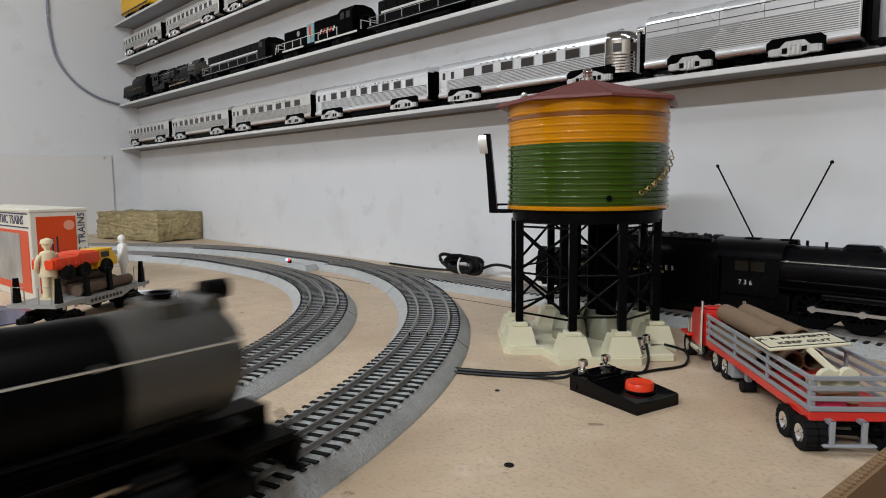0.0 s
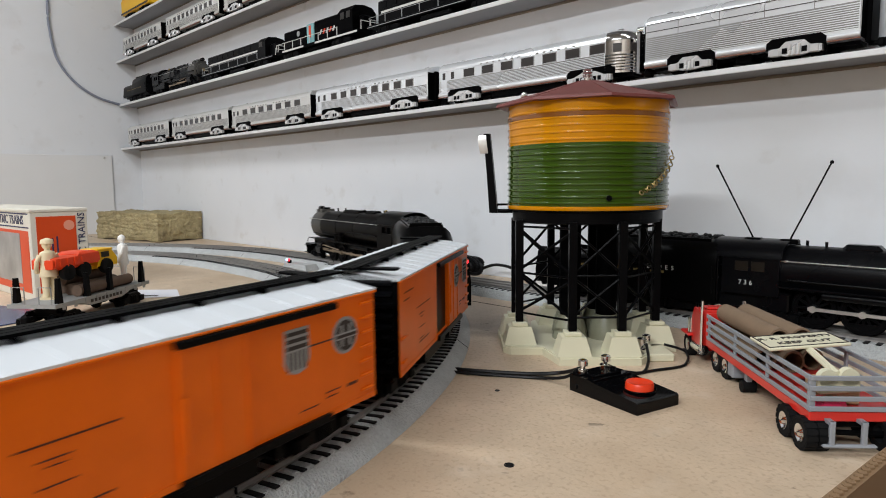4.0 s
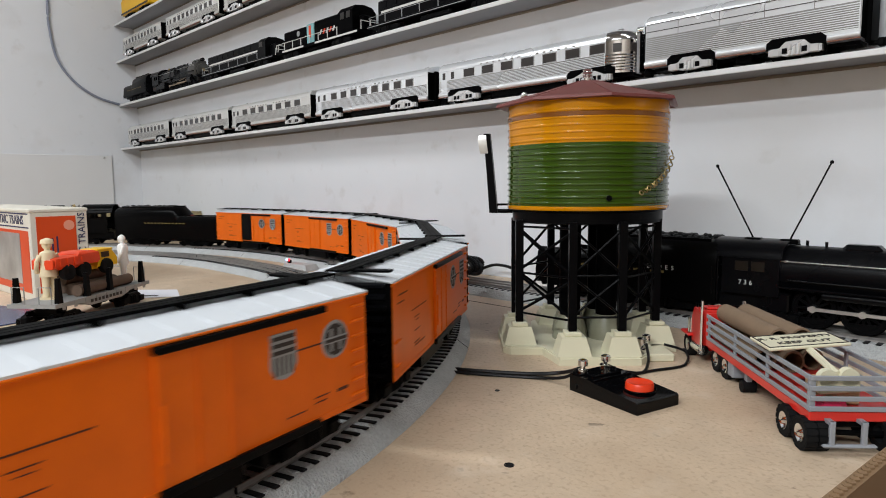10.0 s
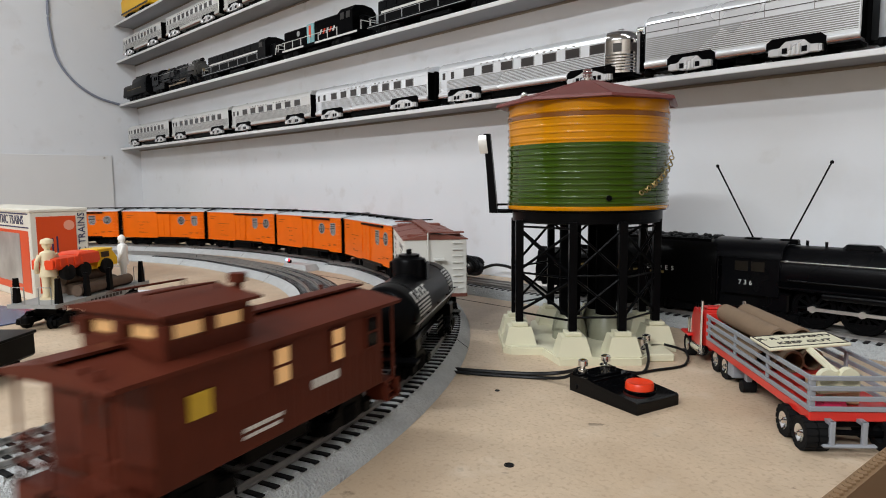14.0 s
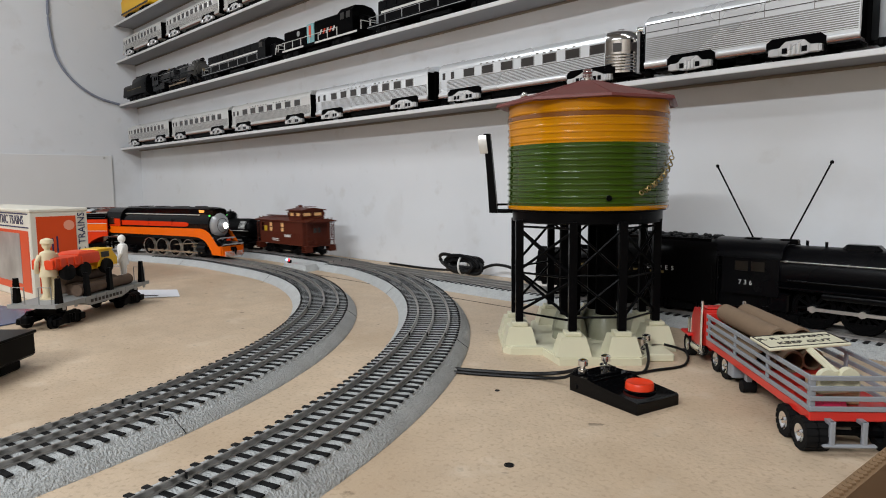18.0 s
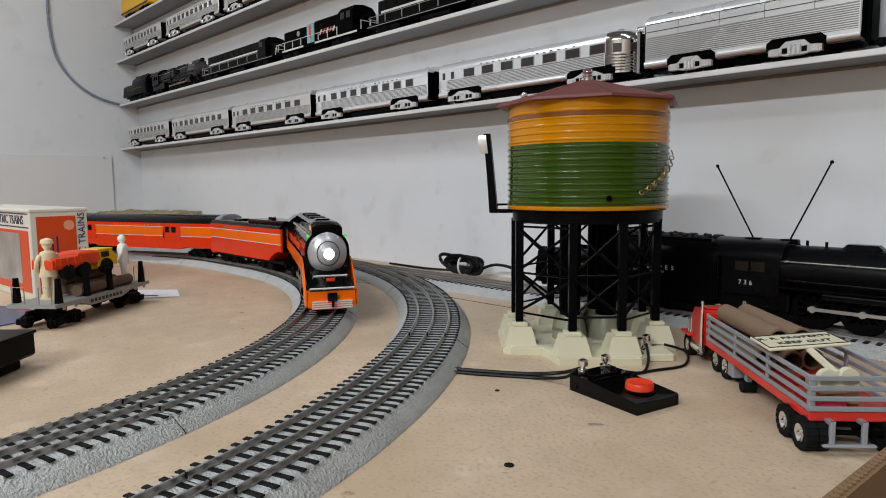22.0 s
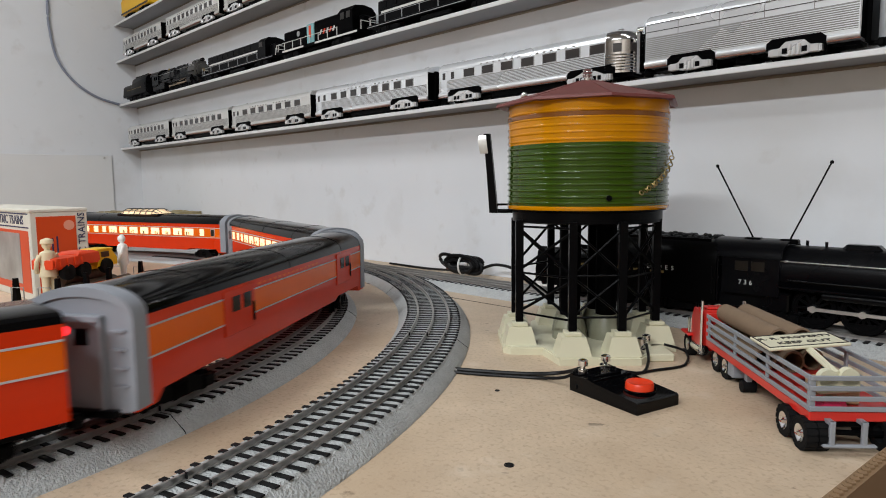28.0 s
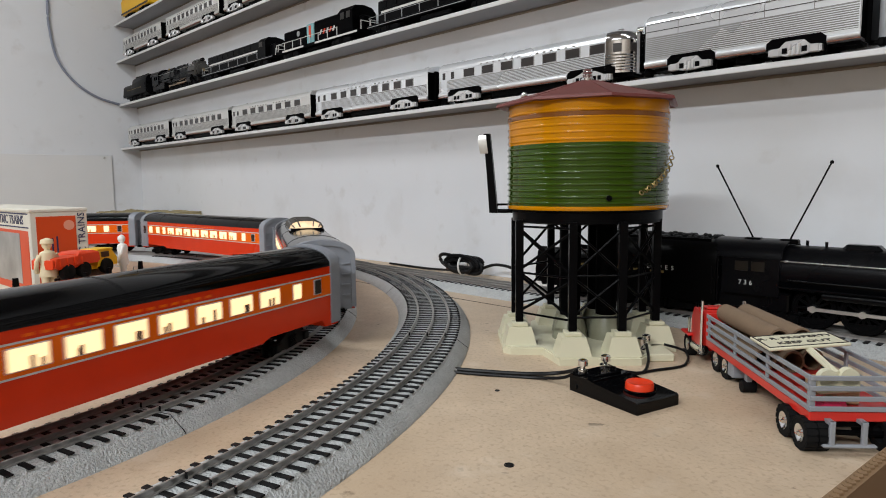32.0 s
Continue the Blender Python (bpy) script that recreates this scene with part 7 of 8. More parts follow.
PAPER = mat("paper_white", (0.72, 0.73, 0.77), 0.6, vary=0.04, scale=20)
p1 = thing("printed_paper", "white printed sheet lying under the flat car", "paper", pose(-0.853, 0.3345, 0.0006, 0, 0, 228))
part("sheet", Form().prism([(-0.006, 0.004), (0.150, 0.028), (0.150, -0.058), (0.018, -0.052)], 0, 0.0006, "z"), PAPER, p1)
part("print_block", Form().box(0.025, 0.065, -0.006, 0.002, 0.0006, 0.0008), DECAL, p1)
p2 = thing("glossy_leaflet", "glossy dark blue leaflet lying on the table", "leaflet", pose(-0.885, 0.128, 0.0004, 0, 0, 20))
part("sheet", Form().box(-0.075, 0.075, -0.045, 0.045, 0, 0.001), mat("leaflet_blue", (0.05, 0.07, 0.16), 0.15, vary=0.6, scale=18, spots=0.8, dark=(0.6, 0.62, 0.68)), p2)
go = thing("dark_gondola", "dark low-sided toy rail car with a coupler on the table", "train car", pose(-0.607, 0.122, 0, 0, 0, 134))
part("body", Form().box(-0.195, 0.0, -0.0, 0.052, 0.009, 0.0295, 0.002), BLACK, go)
part("rim", Form().box(-0.195, 0.0006, -0.001, 0.053, 0.0275, 0.0300, 0.0006), BLACK, go)
part("coupler", Form().box(0, 0.008, 0.020, 0.024, 0.014, 0.018, 0.0006).ball((0.010, 0.022, 0.016), 0.0038, 10), WHEEL, go)
for x in (-0.03, -0.16):
    part("truck", Form().box(x - 0.02, x + 0.02, 0.006, 0.046, 0.0, 0.010, 0.002), WHEEL, go)

# ---- foam brick in the corner ----
FOAM = mat("foam_brick", (0.37, 0.305, 0.165), 0.9, vary=0.35, scale=80, bump=0.008, bscale=140, spots=0.65, dark=(0.13, 0.095, 0.05))
bm = bmesh.new()
bmesh.ops.create_cube(bm, size=1)
bmesh.ops.subdivide_edges(bm, edges=bm.edges[:], cuts=30, use_grid_fill=True)
for v in bm.verts:
    c = Vector((v.co.x * 0.292, v.co.y * 0.13, v.co.z * 0.072))
    n = noise.noise(c * 60) * 0.0042 + noise.noise(c * 150) * 0.0032 + noise.noise(c * 25) * 0.004 + noise.noise(Vector((c.x * 20, c.y * 20, c.z * 160))) * 0.0025
    v.co = c * (1 + 0) + v.co.normalized() * n
fb = part("foam_brick", Form().take(bm), FOAM)
fb.matrix_basis = pose(-1.857, 0.662, 0.0385, 0, 0, 12)
tagged(fb, "rough yellow-brown foam block standing in the corner", "foam block")

# ---- cardboard carton at the table's near edge ----
CARD = mat("cardboard_brown", (0.20, 0.12, 0.06), 0.75, vary=0.08, scale=40)
cb = thing("cardboard_box", "open brown corrugated cardboard box near the table edge", "cardboard box", pose(-0.0500, 0.170, 0, 0, 0, -4.5))
part("side_wall", Form().box(0, 0.0042, -0.02, 0.088, 0, 0.0615), CARD, cb)
part("side_wall", Form().box(0.0042, 0.16, 0.0838, 0.088, 0, 0.050), CARD, cb)
part("side_wall", Form().box(0.156, 0.16, -0.02, 0.0838, 0, 0.056), CARD, cb)
part("bottom", Form().box(0.0042, 0.156, -0.02, 0.0838, 0, 0.004), CARD, cb)
for i in range(36):
    y = -0.0195 + i * 0.003
    part("flute", Form().cyl((0.0021, y, 0.0590), (0.0021, y, 0.0622), 0.0013, n=6), CARD, cb)

# ---- things on the end wall ----
PANEL = mat("wall_panel", (0.70, 0.70, 0.70), 0.5, vary=0.03, scale=12)
X = CORNER_X
pan = thing("wall_panel", "thin white panel screwed to the end wall", "wall panel", kind="structure")
part("panel_sheet", Form().box(X, X + 0.006, -0.9, 0.672, 0.0, 0.2395, 0.001), PANEL, pan)
part("screw", Form().cyl((X + 0.006, 0.650, 0.232), (X + 0.008, 0.650, 0.232), 0.003, n=10), STEEL, pan)
hang = part("wall_cable", Form().tube(bezier([(X + 0.006, 0.527, 0.80), (X + 0.006, 0.5245, 0.68), (X + 0.006, 0.525, 0.60), (X + 0.006, 0.540, 0.515), (X + 0.006, 0.581, 0.455), (X + 0.006, 0.640, 0.415), (X + 0.006, 0.705, 0.397)]), 0.0036, 8), mat("cable_blue_grey", (0.22, 0.24, 0.30), 0.5))
tagged(hang, "blue-grey cable hanging in a curve on the wall", "cable")

# ---- the trains on the wall shelves ----
STAINLESS = mat("stainless_silver", (0.80, 0.82, 0.84), 0.28, metal=0.55, vary=0.05, scale=60)
SILVER_PALE = mat("pale_silver", (0.60, 0.595, 0.575), 0.34, metal=0.3, vary=0.05, scale=60)
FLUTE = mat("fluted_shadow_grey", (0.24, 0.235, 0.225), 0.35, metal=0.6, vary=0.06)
TRUCK_SILVER = mat("silver_truck_paint", (0.66, 0.66, 0.66), 0.26, metal=0.5, vary=0.06)
EDGE_RED = mat("edge_red_brown", (0.22, 0.09, 0.055), 0.5, vary=0.1)
SMOKED = mat("smoked_window", (0.035, 0.03, 0.028), 0.2, vary=0.15)
SILVER_FRAME, SILVER_LONG_FRAME = truck_frame(), truck_frame(0.048)
SHELF_Z = [0.2635, 0.3965, 0.5274, 0.6383]
SHELF_CAR_Y = 0.731


def silver_car(x0, x1, shelf, material, windows, round_end=False, name="silver_coach", label="silver streamlined toy passenger coach on a wall shelf", hw=0.0275, tall=0.066):
    L = x1 - x0
    ob = thing(name, label, "train car", pose((x0 + x1) / 2, SHELF_CAR_Y, SHELF_Z[shelf]), group="silver shelf cars")
    h = L / 2 - 0.006
    z0, ev = 0.0125, tall - 0.015
    body_end = h - (0.034 if round_end else 0)
    part("body", Form().box(-h, body_end, -hw, hw, z0, ev, 0.001), material, ob)
    part("roof", Form().prism(roof_arc(hw, ev - 0.0005, tall), -h, body_end), material, ob)
    if round_end:
        f = Form()
        k = 14
        for n0 in range(1):
            poly = [(body_end, -hw)] + [(body_end + 0.034 * math.sin(math.pi * i / k), -hw * math.cos(math.pi * i / k)) for i in range(k + 1)] + [(body_end, hw)]
            f.prism(poly, z0, ev, "z")
            f.loft([[(body_end + (x - body_end) * s, y * s, z) for x, y in poly] for s, z in ((1, ev), (0.97, ev + 0.005), (0.85, ev + 0.010), (0.5, tall - 0.001), (0.05, tall))])
        part("rounded_end", f, CHROME, ob, "bright rounded observation end")
        for i in (2, 5, 8, 11):
            a = math.pi * i / k
            x, y = body_end + 0.0345 * math.sin(a), -(hw + 0.0005) * math.cos(a)
            part("end_window", Form().box(-0.005, 0.005, -0.0006, 0.0006, ev - 0.014, ev - 0.004, m=pose(x, y, 0, 0, 0, math.degrees(a))), SMOKED, ob)
        for z in (0.016, 0.0195, 0.023, 0.0265, 0.030, 0.0335):
            part("end_flute", Form().tube([(body_end + 0.0345 * math.sin(math.pi * i / k), -(hw + 0.0005) * math.cos(math.pi * i / k), z) for i in range(k + 1)], 0.0008, 5), CHROME, ob)
        part("tail_lamp", Form().cyl((h - 0.006, 0, tall - 0.003), (h + 0.002, 0, tall - 0.003), 0.004, n=12), CHROME, ob)
    flutes = (0.0205, 8, 0.0019) if windows else (0.0215, 11, 0.0021)
    # shade in the grooves, painted as a darker panel behind the ribs
    part("flute_shade_panel", Form().box(-h + 0.002, body_end - 0.002, -hw - 0.0003, -hw + 0.001, flutes[0] - 0.0005, flutes[0] + flutes[1] * flutes[2] + 0.0005), FLUTE, ob)
    for i in range(flutes[1]):
        z = flutes[0] + i * flutes[2]
        part("flute_band", Form().box(-h + 0.002, body_end - 0.002, -hw - 0.0008, -hw - 0.0002, z, z + flutes[2] * 0.45), material, ob)
    arch = 0.027 if L < 0.25 else 0.034
    ta, tb = -h + 0.055, h - 0.055
    for xa, xb in ((-h, ta - arch - 0.001), (ta + arch + 0.001, tb - arch - 0.001), (tb + arch + 0.001, body_end)):
        if xb - xa > 0.004:
            part("lower_moulding", Form().cyl((xa, -hw + 0.0012, z0 + 0.0032), (xb, -hw + 0.0012, z0 + 0.0032), 0.0032, n=12), material, ob)
            part("edge_stripe", Form().box(xa, xb, -hw - 0.0014, -hw + 0.001, z0 - 0.0010, z0 - 0.0002), EDGE_RED, ob, "thin red-brown edge stripe")
    if not windows:
        for z in (ev + 0.001, ev - 0.0075):
            part("roof_line", Form().box(-h + 0.001, h - 0.001, -hw - 0.0003, -hw + 0.002, z - 0.0004, z + 0.0004), SMOKED, ob)
        for x in (-0.3, -0.1, 0.1, 0.3):
            part("panel_seam", Form().box(L * x - 0.0003, L * x + 0.0003, -hw - 0.0003, -hw, flutes[0] + 0.023, ev), FLUTE, ob)
    if windows:
        step = (L - 0.085) / windows
        for i in range(windows):
            x = -h + 0.046 + step * (i + 0.5)
            part("window_frame", Form().box(x - step * 0.30 - 0.001, x + step * 0.30 + 0.001, -hw - 0.0006, -hw + 0.0004, ev - 0.0145, ev - 0.0010, 0.0004), TRUCK_SILVER, ob)
            part("window", Form().box(x - step * 0.30, x + step * 0.30, -hw - 0.0008, -hw + 0.0004, ev - 0.0135, ev - 0.0020, 0.0004), SMOKED, ob)
        for x in (-h + 0.012, -h + 0.030):
            part("small_window", Form().box(x - 0.003, x + 0.003, -hw - 0.0008, -hw + 0.0004, ev - 0.013, ev - 0.003), SMOKED, ob)
        part("vestibule_door", Form().box(-h + 0.006, -h + 0.018, -hw - 0.0006, -hw, z0, ev - 0.001), material, ob)
    for i in range(13):
        x = -0.075 + i * 0.0115 + (0.02 if i > 6 else 0)
        part("lettering", Form().box(x - 0.0018, x + 0.0018, -hw * 1.0 - 0.0004, -hw * 0.985, ev + 0.0002, ev + 0.0018), DECAL_SOFT, ob)
    for x in (-0.4, 0.4):
        part("roof_vent", Form().box(L * x - 0.004, L * x + 0.004, -0.004, 0.004, tall - 0.001, tall + 0.002, 0.0006), CHROME, ob)
    for x in (-h + 0.055, h - 0.055):
        t = part("truck", SILVER_FRAME if L < 0.25 else SILVER_LONG_FRAME, TRUCK_SILVER, ob, "silver painted truck frame", pose(x, 0, 0) @ Matrix.Diagonal((1.05, 1.42, 1.12, 1.0)))
        gaps = (-0.0085, 0.0085) if L < 0.25 else (-0.0150, -0.0085, 0.0085, 0.0150)
        for gx in gaps:
            part("frame_gap", Form().box(gx - 0.0024, gx + 0.0024, -0.0227, -0.0222, 0.0052, 0.0100, 0.0003), BLACK, t)
        for wx in (-0.017, 0.017):
            for sy in (-1, 1):
                part("wheel", WHEEL_MESH, WHEEL, t, m=pose(wx, sy * 0.0135, 0.0068, 0, 0, 0 if sy > 0 else 180))
    for x in (-h + 0.055, h - 0.055):
        part("truck_arch", Form().prism([(x - arch, z0 - 0.0015), (x - arch, z0 + 0.0055), (x - arch + 0.005, z0 + 0.0095), (x + arch - 0.005, z0 + 0.0095), (x + arch, z0 + 0.0055), (x + arch, z0 - 0.0015)], -hw - 0.0011, -hw + 0.001, "y"), DEEP_BLACK, ob, "black arch over the truck")
    part("underfloor", Form().box(-h + 0.10, h - 0.10, -0.019, 0.019, 0.004, z0 + 0.0005, 0.001), BLACK, ob)
    part("underframe", Form().box(-h + 0.004, h - 0.004, -0.012, 0.012, 0.009, z0 + 0.0005), BLACK, ob)
    for way in (1, -1):
        if way < 0 or not round_end:
            part("end_plate", Form().box(way * h, way * (h + 0.0012), -hw * 0.97, hw * 0.97, z0, ev + 0.004, 0.0004), DEEP_BLACK, ob, "black car end")
        part("diaphragm", Form().box(way * h, way * (h + 0.005), -0.014, 0.014, 0.010, ev + 0.006, 0.0006), DEEP_BLACK if way < 0 or not round_end else CHROME, ob)
        add_coupler(ob, way * h, way)
    return ob


for x0, x1, n, pale in ((-2.105, -1.782, 9, 1), (-1.770, -1.432, 8, 1), (-1.424, -1.086, 7, 1), (-1.078, -0.752, 8, 0)):
    silver_car(x0, x1, 0, SILVER_PALE if pale else STAINLESS, n)
silver_car(-0.738, -0.400, 0, STAINLESS, 7, True, "observation_car", "bright silver toy observation car with rounded end")
silver_car(-0.393, -0.165, 0, STAINLESS, 0, False, "silver_baggage_car", "bright silver ribbed toy baggage car on the shelf", 0.0285, 0.074)
silver_car(-0.150, 0.18, 0, STAINLESS, 7, False)
for x0, x1 in ((-2.105, -1.800), (-1.775, -1.455), (-1.440, -1.12)):
    silver_car(x0, x1, 2, SILVER_PALE, 9)
silver_car(-1.10, -0.76, 2, SILVER_PALE, 9)

# black steam engine and tender on the second shelf, facing along the wall
m2 = lambda x: pose(x, SHELF_CAR_Y, SHELF_Z[1] + 0.0002)
st = coal_tender("shelf_tender", "small black tender on a wall shelf", 0.185, "shelf engines", 0.066, lit=False)
st.matrix_basis = m2(-2.02)
se = steam_engine("shelf_steam_locomotive", "black toy steam locomotive with grey front on a wall shelf", 0.300, "shelf engines", "", 0.0710, True, False)
se.matrix_basis = m2(-1.745)


def diesel(x0, x1, nose, label, trim):
    L = x1 - x0
    ob = thing("diesel_locomotive", label, "locomotive", m2((x0 + x1) / 2), group="shelf engines")
    h, hw = L / 2 - 0.005, 0.0255
    part("frame", Form().box(-h, h, -hw, hw, 0.0125, 0.0175, 0.0006), BLACK, ob)
    part("hood", Form().box(-h + 0.02, h - 0.06, -hw * 0.72, hw * 0.72, 0.0175, 0.0560, 0.002), BLACK, ob)
    cab = part("cab", Form().prism([(-hw, 0.0175), (-hw, 0.050), (-hw * 0.7, 0.058), (0, 0.0605), (hw * 0.7, 0.058), (hw, 0.050), (hw, 0.0175)], h - 0.062, h - 0.028), BLACK, ob)
    part("cab_window", Form().box(h - 0.054, h - 0.040, -hw - 0.0005, -hw, 0.040, 0.050), mat_window, cab)
    part("nose", Form().box(h - 0.028, h - 0.006, -hw * 0.6, hw * 0.6, 0.0175, 0.0440, 0.003), BLACK, ob)
    part("side_stripe", Form().box(-h + 0.03, h - 0.07, -hw * 0.72 - 0.0006, -hw * 0.72, 0.0345, 0.0380), trim, ob)
    part("frame_stripe", Form().box(-h, h, -hw - 0.0005, -hw, 0.0140, 0.0150), BADGE, ob)
    for i in range(8):
        x = -h + 0.035 + i * (L - 0.13) / 8
        part("louvre", Form().box(x, x + 0.010, -hw * 0.72 - 0.0008, -hw * 0.72, 0.0420, 0.0520), BLACK, ob)
    for i in range(3):
        part("roof_fan", Form().cyl((-h + 0.06 + i * 0.045, 0, 0.0555), (-h + 0.06 + i * 0.045, 0, 0.0590), 0.010, n=18), BLACK, ob)
    part("handrail", Form().tube([(-h + 0.006, -hw, 0.030), (h - 0.064, -hw, 0.030)], 0.0005, 6), BADGE, ob)
    for i in range(7):
        x = -h + 0.006 + i * (L - 0.08) / 6
        part("rail_post", Form().box(x - 0.0006, x + 0.0006, -hw - 0.0004, -hw + 0.0006, 0.0175, 0.030), BADGE, ob)
    part("fuel_tank", Form().box(-0.035, 0.035, -0.020, 0.020, 0.0035, 0.0128, 0.002), BLACK, ob)
    for x in (-h + 0.052, h - 0.052):
        add_truck(ob, x, 0, True)
    for way in (1, -1):
        part("end_rail", Form().tube([(way * h, -0.018, 0.0175), (way * h, -0.018, 0.030), (way * h, 0.018, 0.030), (way * h, 0.018, 0.0175)], 0.0007, 6), DECAL_WHITE, ob)
        add_coupler(ob, way * h, way)
    return ob


def cab_unit(x0, x1, label, trim, accent):
    """A road switcher: a long hood, a coloured bay and a taller cab end over a railed deck."""
    L = x1 - x0
    ob = thing("road_diesel", label, "locomotive", m2((x0 + x1) / 2), group="shelf engines")
    h, hw = L / 2 - 0.005, 0.0262
    part("frame", Form().box(-h, h, -hw, hw, 0.0125, 0.0185, 0.0006), DEEP_BLACK, ob)
    part("long_hood", Form().box(-h + 0.022, -0.032, -hw * 0.78, hw * 0.78, 0.0185, 0.0545, 0.003), DEEP_BLACK, ob)
    part("engine_hood", Form().box(-0.008, h - 0.060, -hw * 0.78, hw * 0.78, 0.0185, 0.0580, 0.003), DEEP_BLACK, ob)
    part("accent_bay", Form().box(-0.032, -0.008, -hw * 0.80, hw * 0.80, 0.0185, 0.0560, 0.001), accent, ob, "teal painted bay")
    part("bay_mark", Form().box(-0.0235, -0.0165, -hw * 0.80 - 0.0006, -hw * 0.80, 0.030, 0.052), TOYRED, ob)
    cab = part("cab", Form().prism([(-hw, 0.0185), (-hw, 0.055), (-hw * 0.7, 0.0635), (0, 0.0660), (hw * 0.7, 0.0635), (hw, 0.055), (hw, 0.0185)], h - 0.060, h - 0.016), DEEP_BLACK, ob)
    for x in (h - 0.052, h - 0.034):
        part("cab_window", Form().box(x, x + 0.011, -hw - 0.0005, -hw, 0.043, 0.054), mat_window, cab)
    part("nose", Form().box(h - 0.016, h - 0.002, -hw * 0.55, hw * 0.55, 0.0185, 0.0460, 0.003), DEEP_BLACK, ob)
    for i in range(5):
        x = 0.012 + i * 0.0105
        part("slant_stripe", Form().prism([(x, 0.0300), (x + 0.0045, 0.0300), (x + 0.0095, 0.0385), (x + 0.0050, 0.0385)], -hw * 0.78 - 0.0007, -hw * 0.78, "y"), TOYRED if i % 2 else trim, ob)
    for x0b, x1b in ((-h + 0.026, -0.036), (0.004, h - 0.004)):
        part("side_stripe", Form().box(x0b, x1b, -hw - 0.0005, -hw, 0.0140, 0.0172), trim, ob)
    part("round_mark", Form().cyl((-0.062, -hw * 0.78, 0.044), (-0.062, -hw * 0.78 - 0.0006, 0.044), 0.0052, n=18), BADGE, ob)
    for i in range(6):
        part("hood_door", Form().box(-h + 0.028 + i * 0.011, -h + 0.037 + i * 0.011, -hw * 0.78 - 0.0006, -hw * 0.78, 0.022, 0.036, 0.0003), BLACK, ob)
    for i in range(3):
        part("roof_fan", Form().cyl((-h + 0.045 + i * 0.030, 0, 0.0540), (-h + 0.045 + i * 0.030, 0, 0.0580), 0.009, n=16), DEEP_BLACK, ob)
    part("handrail", Form().tube([(-h + 0.004, -hw, 0.032), (h - 0.062, -hw, 0.032)], 0.0006, 6), DECAL_WHITE, ob)
    for i in range(8):
        x = -h + 0.004 + i * (L - 0.078) / 7
        part("rail_post", Form().box(x - 0.0007, x + 0.0007, -hw - 0.0004, -hw + 0.0006, 0.0185, 0.032), DECAL_WHITE, ob)
    part("fuel_tank", Form().box(-0.036, 0.036, -0.020, 0.020, 0.0035, 0.0128, 0.002), DEEP_BLACK, ob)
    for x in (-h + 0.052, h - 0.056):
        add_truck(ob, x, 0, True)
    for way in (1, -1):
        part("end_rail", Form().tube([(way * h, -0.020, 0.0185), (way * h, -0.020, 0.034), (way * h, 0.020, 0.034), (way * h, 0.020, 0.0185)], 0.0008, 6), DECAL_WHITE, ob)
        add_coupler(ob, way * h, way)
    return ob


TEAL = mat("teal_stripe", (0.20, 0.42, 0.45), 0.4, vary=0.05)
diesel(-1.575, -1.226, True, "black toy diesel switcher with white stripe on a shelf", DECAL_WHITE)
cab_unit(-1.220, -0.930, "black road diesel with a teal bay and slanted stripes", DECAL_WHITE, TEAL)
diesel(-0.915, -0.58, True, "black toy diesel switcher with white handrails on a shelf", DECAL_WHITE)
diesel(-0.565, -0.25, True, "black toy diesel switcher with white handrails on a shelf", DECAL_WHITE)
yd = thing("yellow_diesel", "yellow toy diesel locomotive on the top shelf", "locomotive", pose(-1.99, SHELF_CAR_Y, SHELF_Z[3]), group="top shelf engines")
part("body", Form().box(-0.11, 0.10, -0.0265, 0.0265, 0.012, 0.056, 0.003), YELLOW, yd)
part("side_stripe", Form().box(-0.11, 0.10, -0.0272, -0.0265, 0.014, 0.019), DECAL, yd)
part("roof", Form().prism(roof_arc(0.0262, 0.055, 0.064), -0.105, 0.095), YELLOW, yd)
for x in (-0.06, 0.055):
    add_truck(yd, x, 0, True)

# ---- what moves ----
# degrees along the outer loop of the first boxcar's front, and metres along the inner loop of the first coach's front
FREIGHT = [(0.0, -31.9), (0.5, -21.2), (1.0, -10.7), (1.5, -0.4), (2.0, 10.0), (2.5, 18.9), (3.0, 26.9), (3.4, 33.0), (4.2, 44.4), (5.0, 53.9), (6.0, 64.98), (7.0, 76.64), (8.0, 88.49), (9.0, 100.8), (10.0, 113.4), (11.0, 126.5), (12.0, 140.2), (13.2, 157.4), (14.2, 172.9), (14.5, 178.2), (16.5, 217.4), (17.0, 227.2), (18.0, 247.2), (18.5, 257.0), (19.0, 269.5), (20.0, 296.0), (21.0, 315.0), (22.0, 328.0), (25.0, 350.0), (28.0, 362.0), (32.0, 370.0)]
EXPRESS = [(0.0, 2.75), (10.0, 2.45), (14.5, 2.14), (16.5, 1.87), (18.5, 1.605), (19.0, 1.54), (20.5, 1.31), (22.0, 1.09), (23.0, 0.93), (24.0, 0.788), (25.0, 0.632), (25.5, 0.556), (27.5, 0.256), (28.0, 0.180), (29.0, 0.026), (30.0, -0.126), (31.0, -0.280), (32.0, -0.432)]


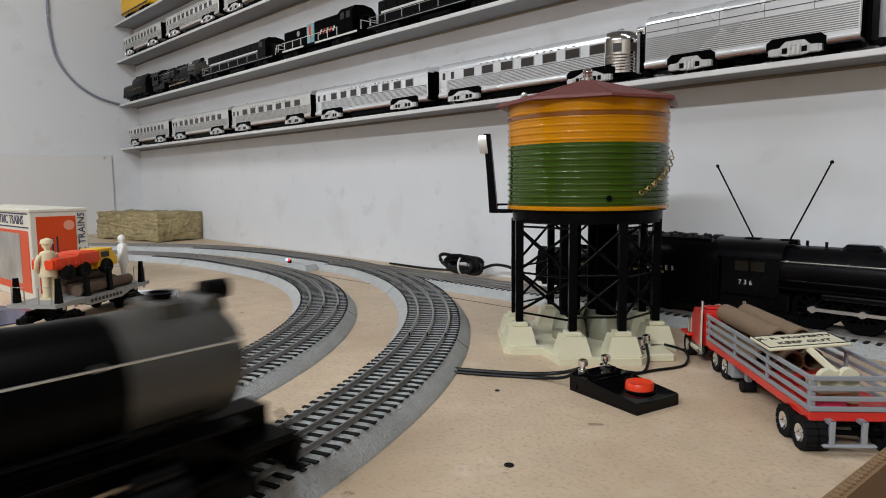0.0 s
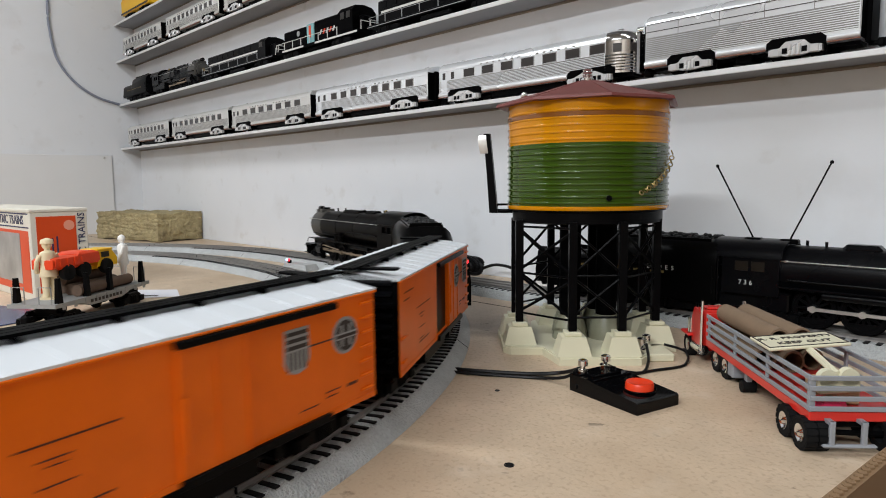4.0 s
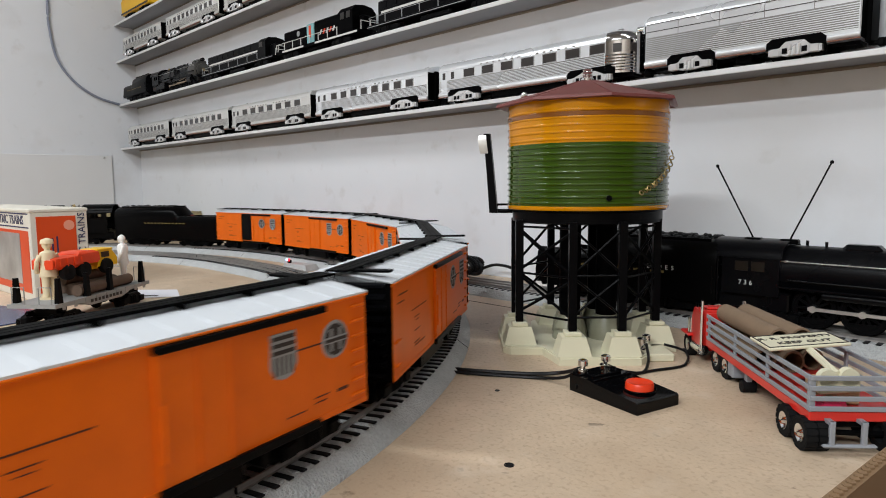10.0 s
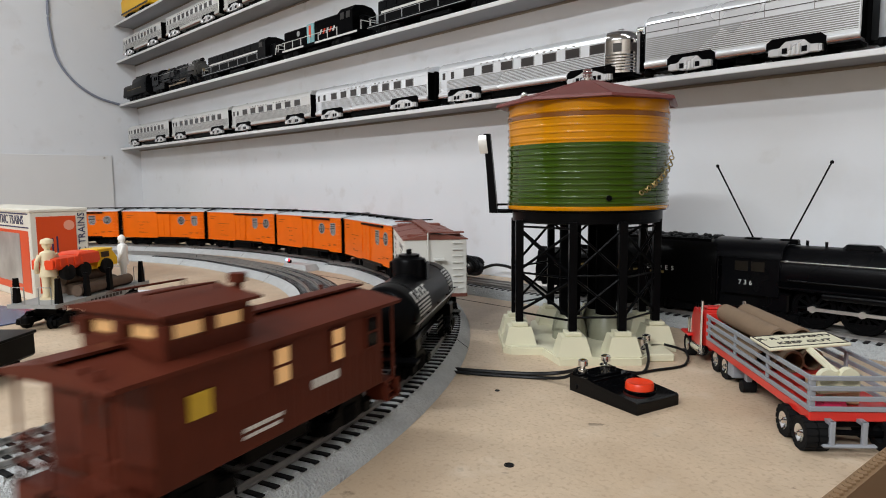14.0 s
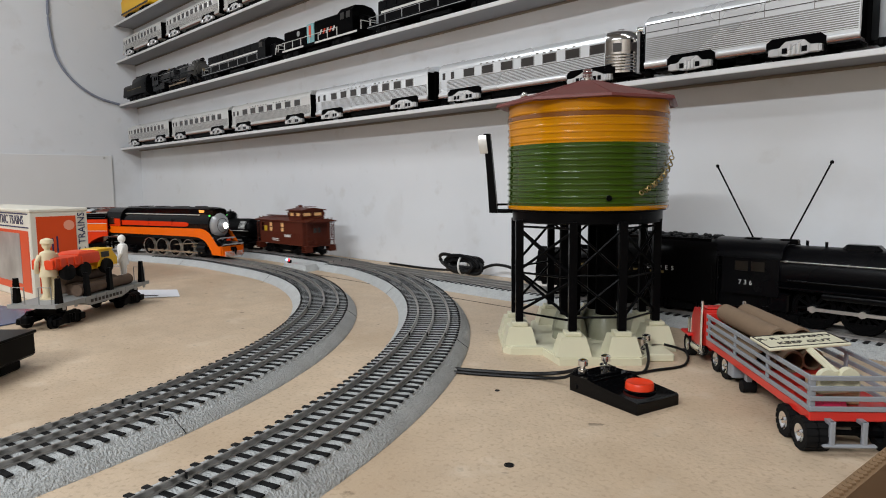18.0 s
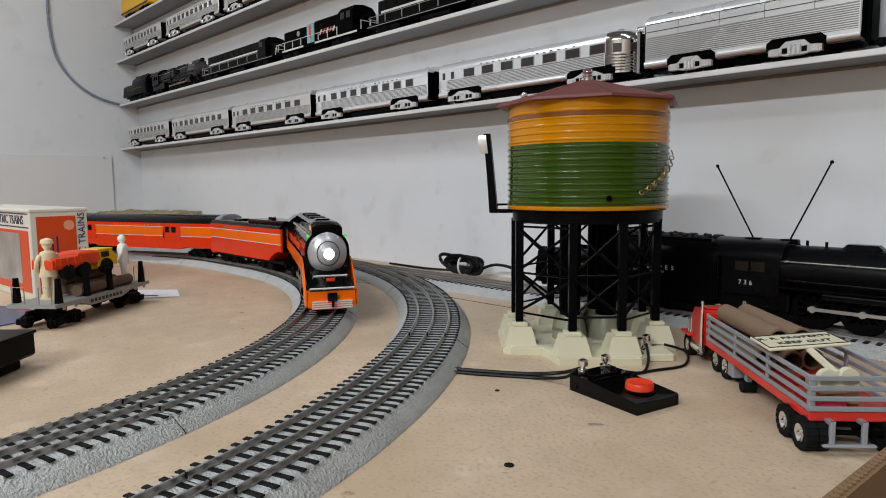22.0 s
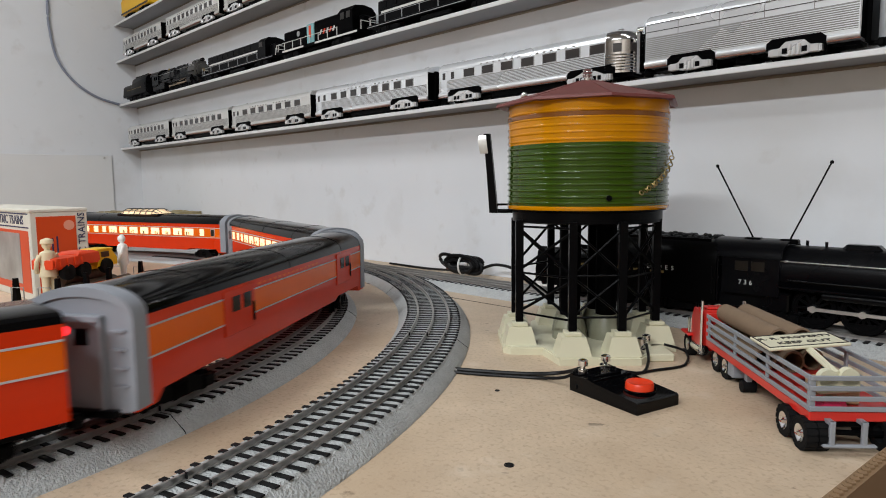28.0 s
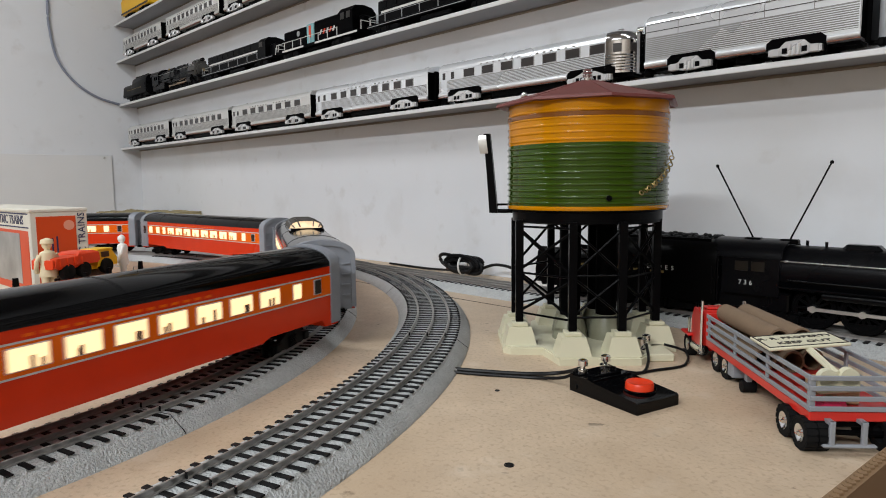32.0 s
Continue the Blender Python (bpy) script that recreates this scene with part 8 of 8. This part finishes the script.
def glide(rows, t):
    """Smooth reading between rows (t, value)."""
    n = len(rows)
    i = max(0, min(n - 2, sum(1 for r in rows if r[0] <= t) - 1))
    (t0, a), (t1, b) = rows[i], rows[i + 1]

    def slope(k):
        lo, hi = max(0, k - 1), min(n - 1, k + 1)
        return (rows[hi][1] - rows[lo][1]) / (rows[hi][0] - rows[lo][0])

    h, u = t1 - t0, (t - t0) / (t1 - t0)
    m0, m1 = slope(i) * h, slope(i + 1) * h
    return (2 * u**3 - 3 * u**2 + 1) * a + (u**3 - 2 * u**2 + u) * m0 + (3 * u**2 - 2 * u**3) * b + (u**3 - u**2) * m1


def riding(loop, s, base, way):
    """The pose of a vehicle whose two bogies stand at s +- base / 2."""
    a, _ = on_loop(loop, s + base / 2)
    b, _ = on_loop(loop, s - base / 2)
    d = (a - b) * way
    m = (a + b) / 2
    return Matrix.Translation((m.x, m.y, RAIL_Z)) @ pose(0, 0, 0, 0, 0, math.degrees(math.atan2(d.y, d.x)))


def freight_at(t):
    """Where the front of the first boxcar stands on the outer loop, in metres."""
    return math.radians(glide(FREIGHT, t)) * LOOP_B[2]


def express_at(t):
    return glide(EXPRESS, t)


STEP = 0.2


def motions():
    times = [round(i * STEP, 3) for i in range(int(32 / STEP) + 1)]
    for ob, back, base in freight_train:
        walk(ob, [(t, riding(LOOP_B, freight_at(t) - back, base, 1)) for t in times])
    for ob, back, base in express_train:
        walk(ob, [(t, riding(LOOP_A, express_at(t) + back, base, -1)) for t in times])
    for ob, train, r, m, quarter, sy, throw in spinning:
        if not train:
            continue
        step = 2 / 30 if train == "freight" else 0.1
        rows = []
        for i in range(int(32 / step + 0.5) + 1):
            t = min(32.0, i * step)
            roll = math.degrees((freight_at(t) if train == "freight" else -express_at(t)) / r) + quarter
            if throw is None:
                rows.append((t, m @ pose(0, 0, 0, 0, sy * roll)))
            else:
                a = radians(roll)
                rows.append((t, Matrix.Translation((throw * math.sin(a), 0, throw * math.cos(a))) @ m))
        walk(ob, rows)


motions()
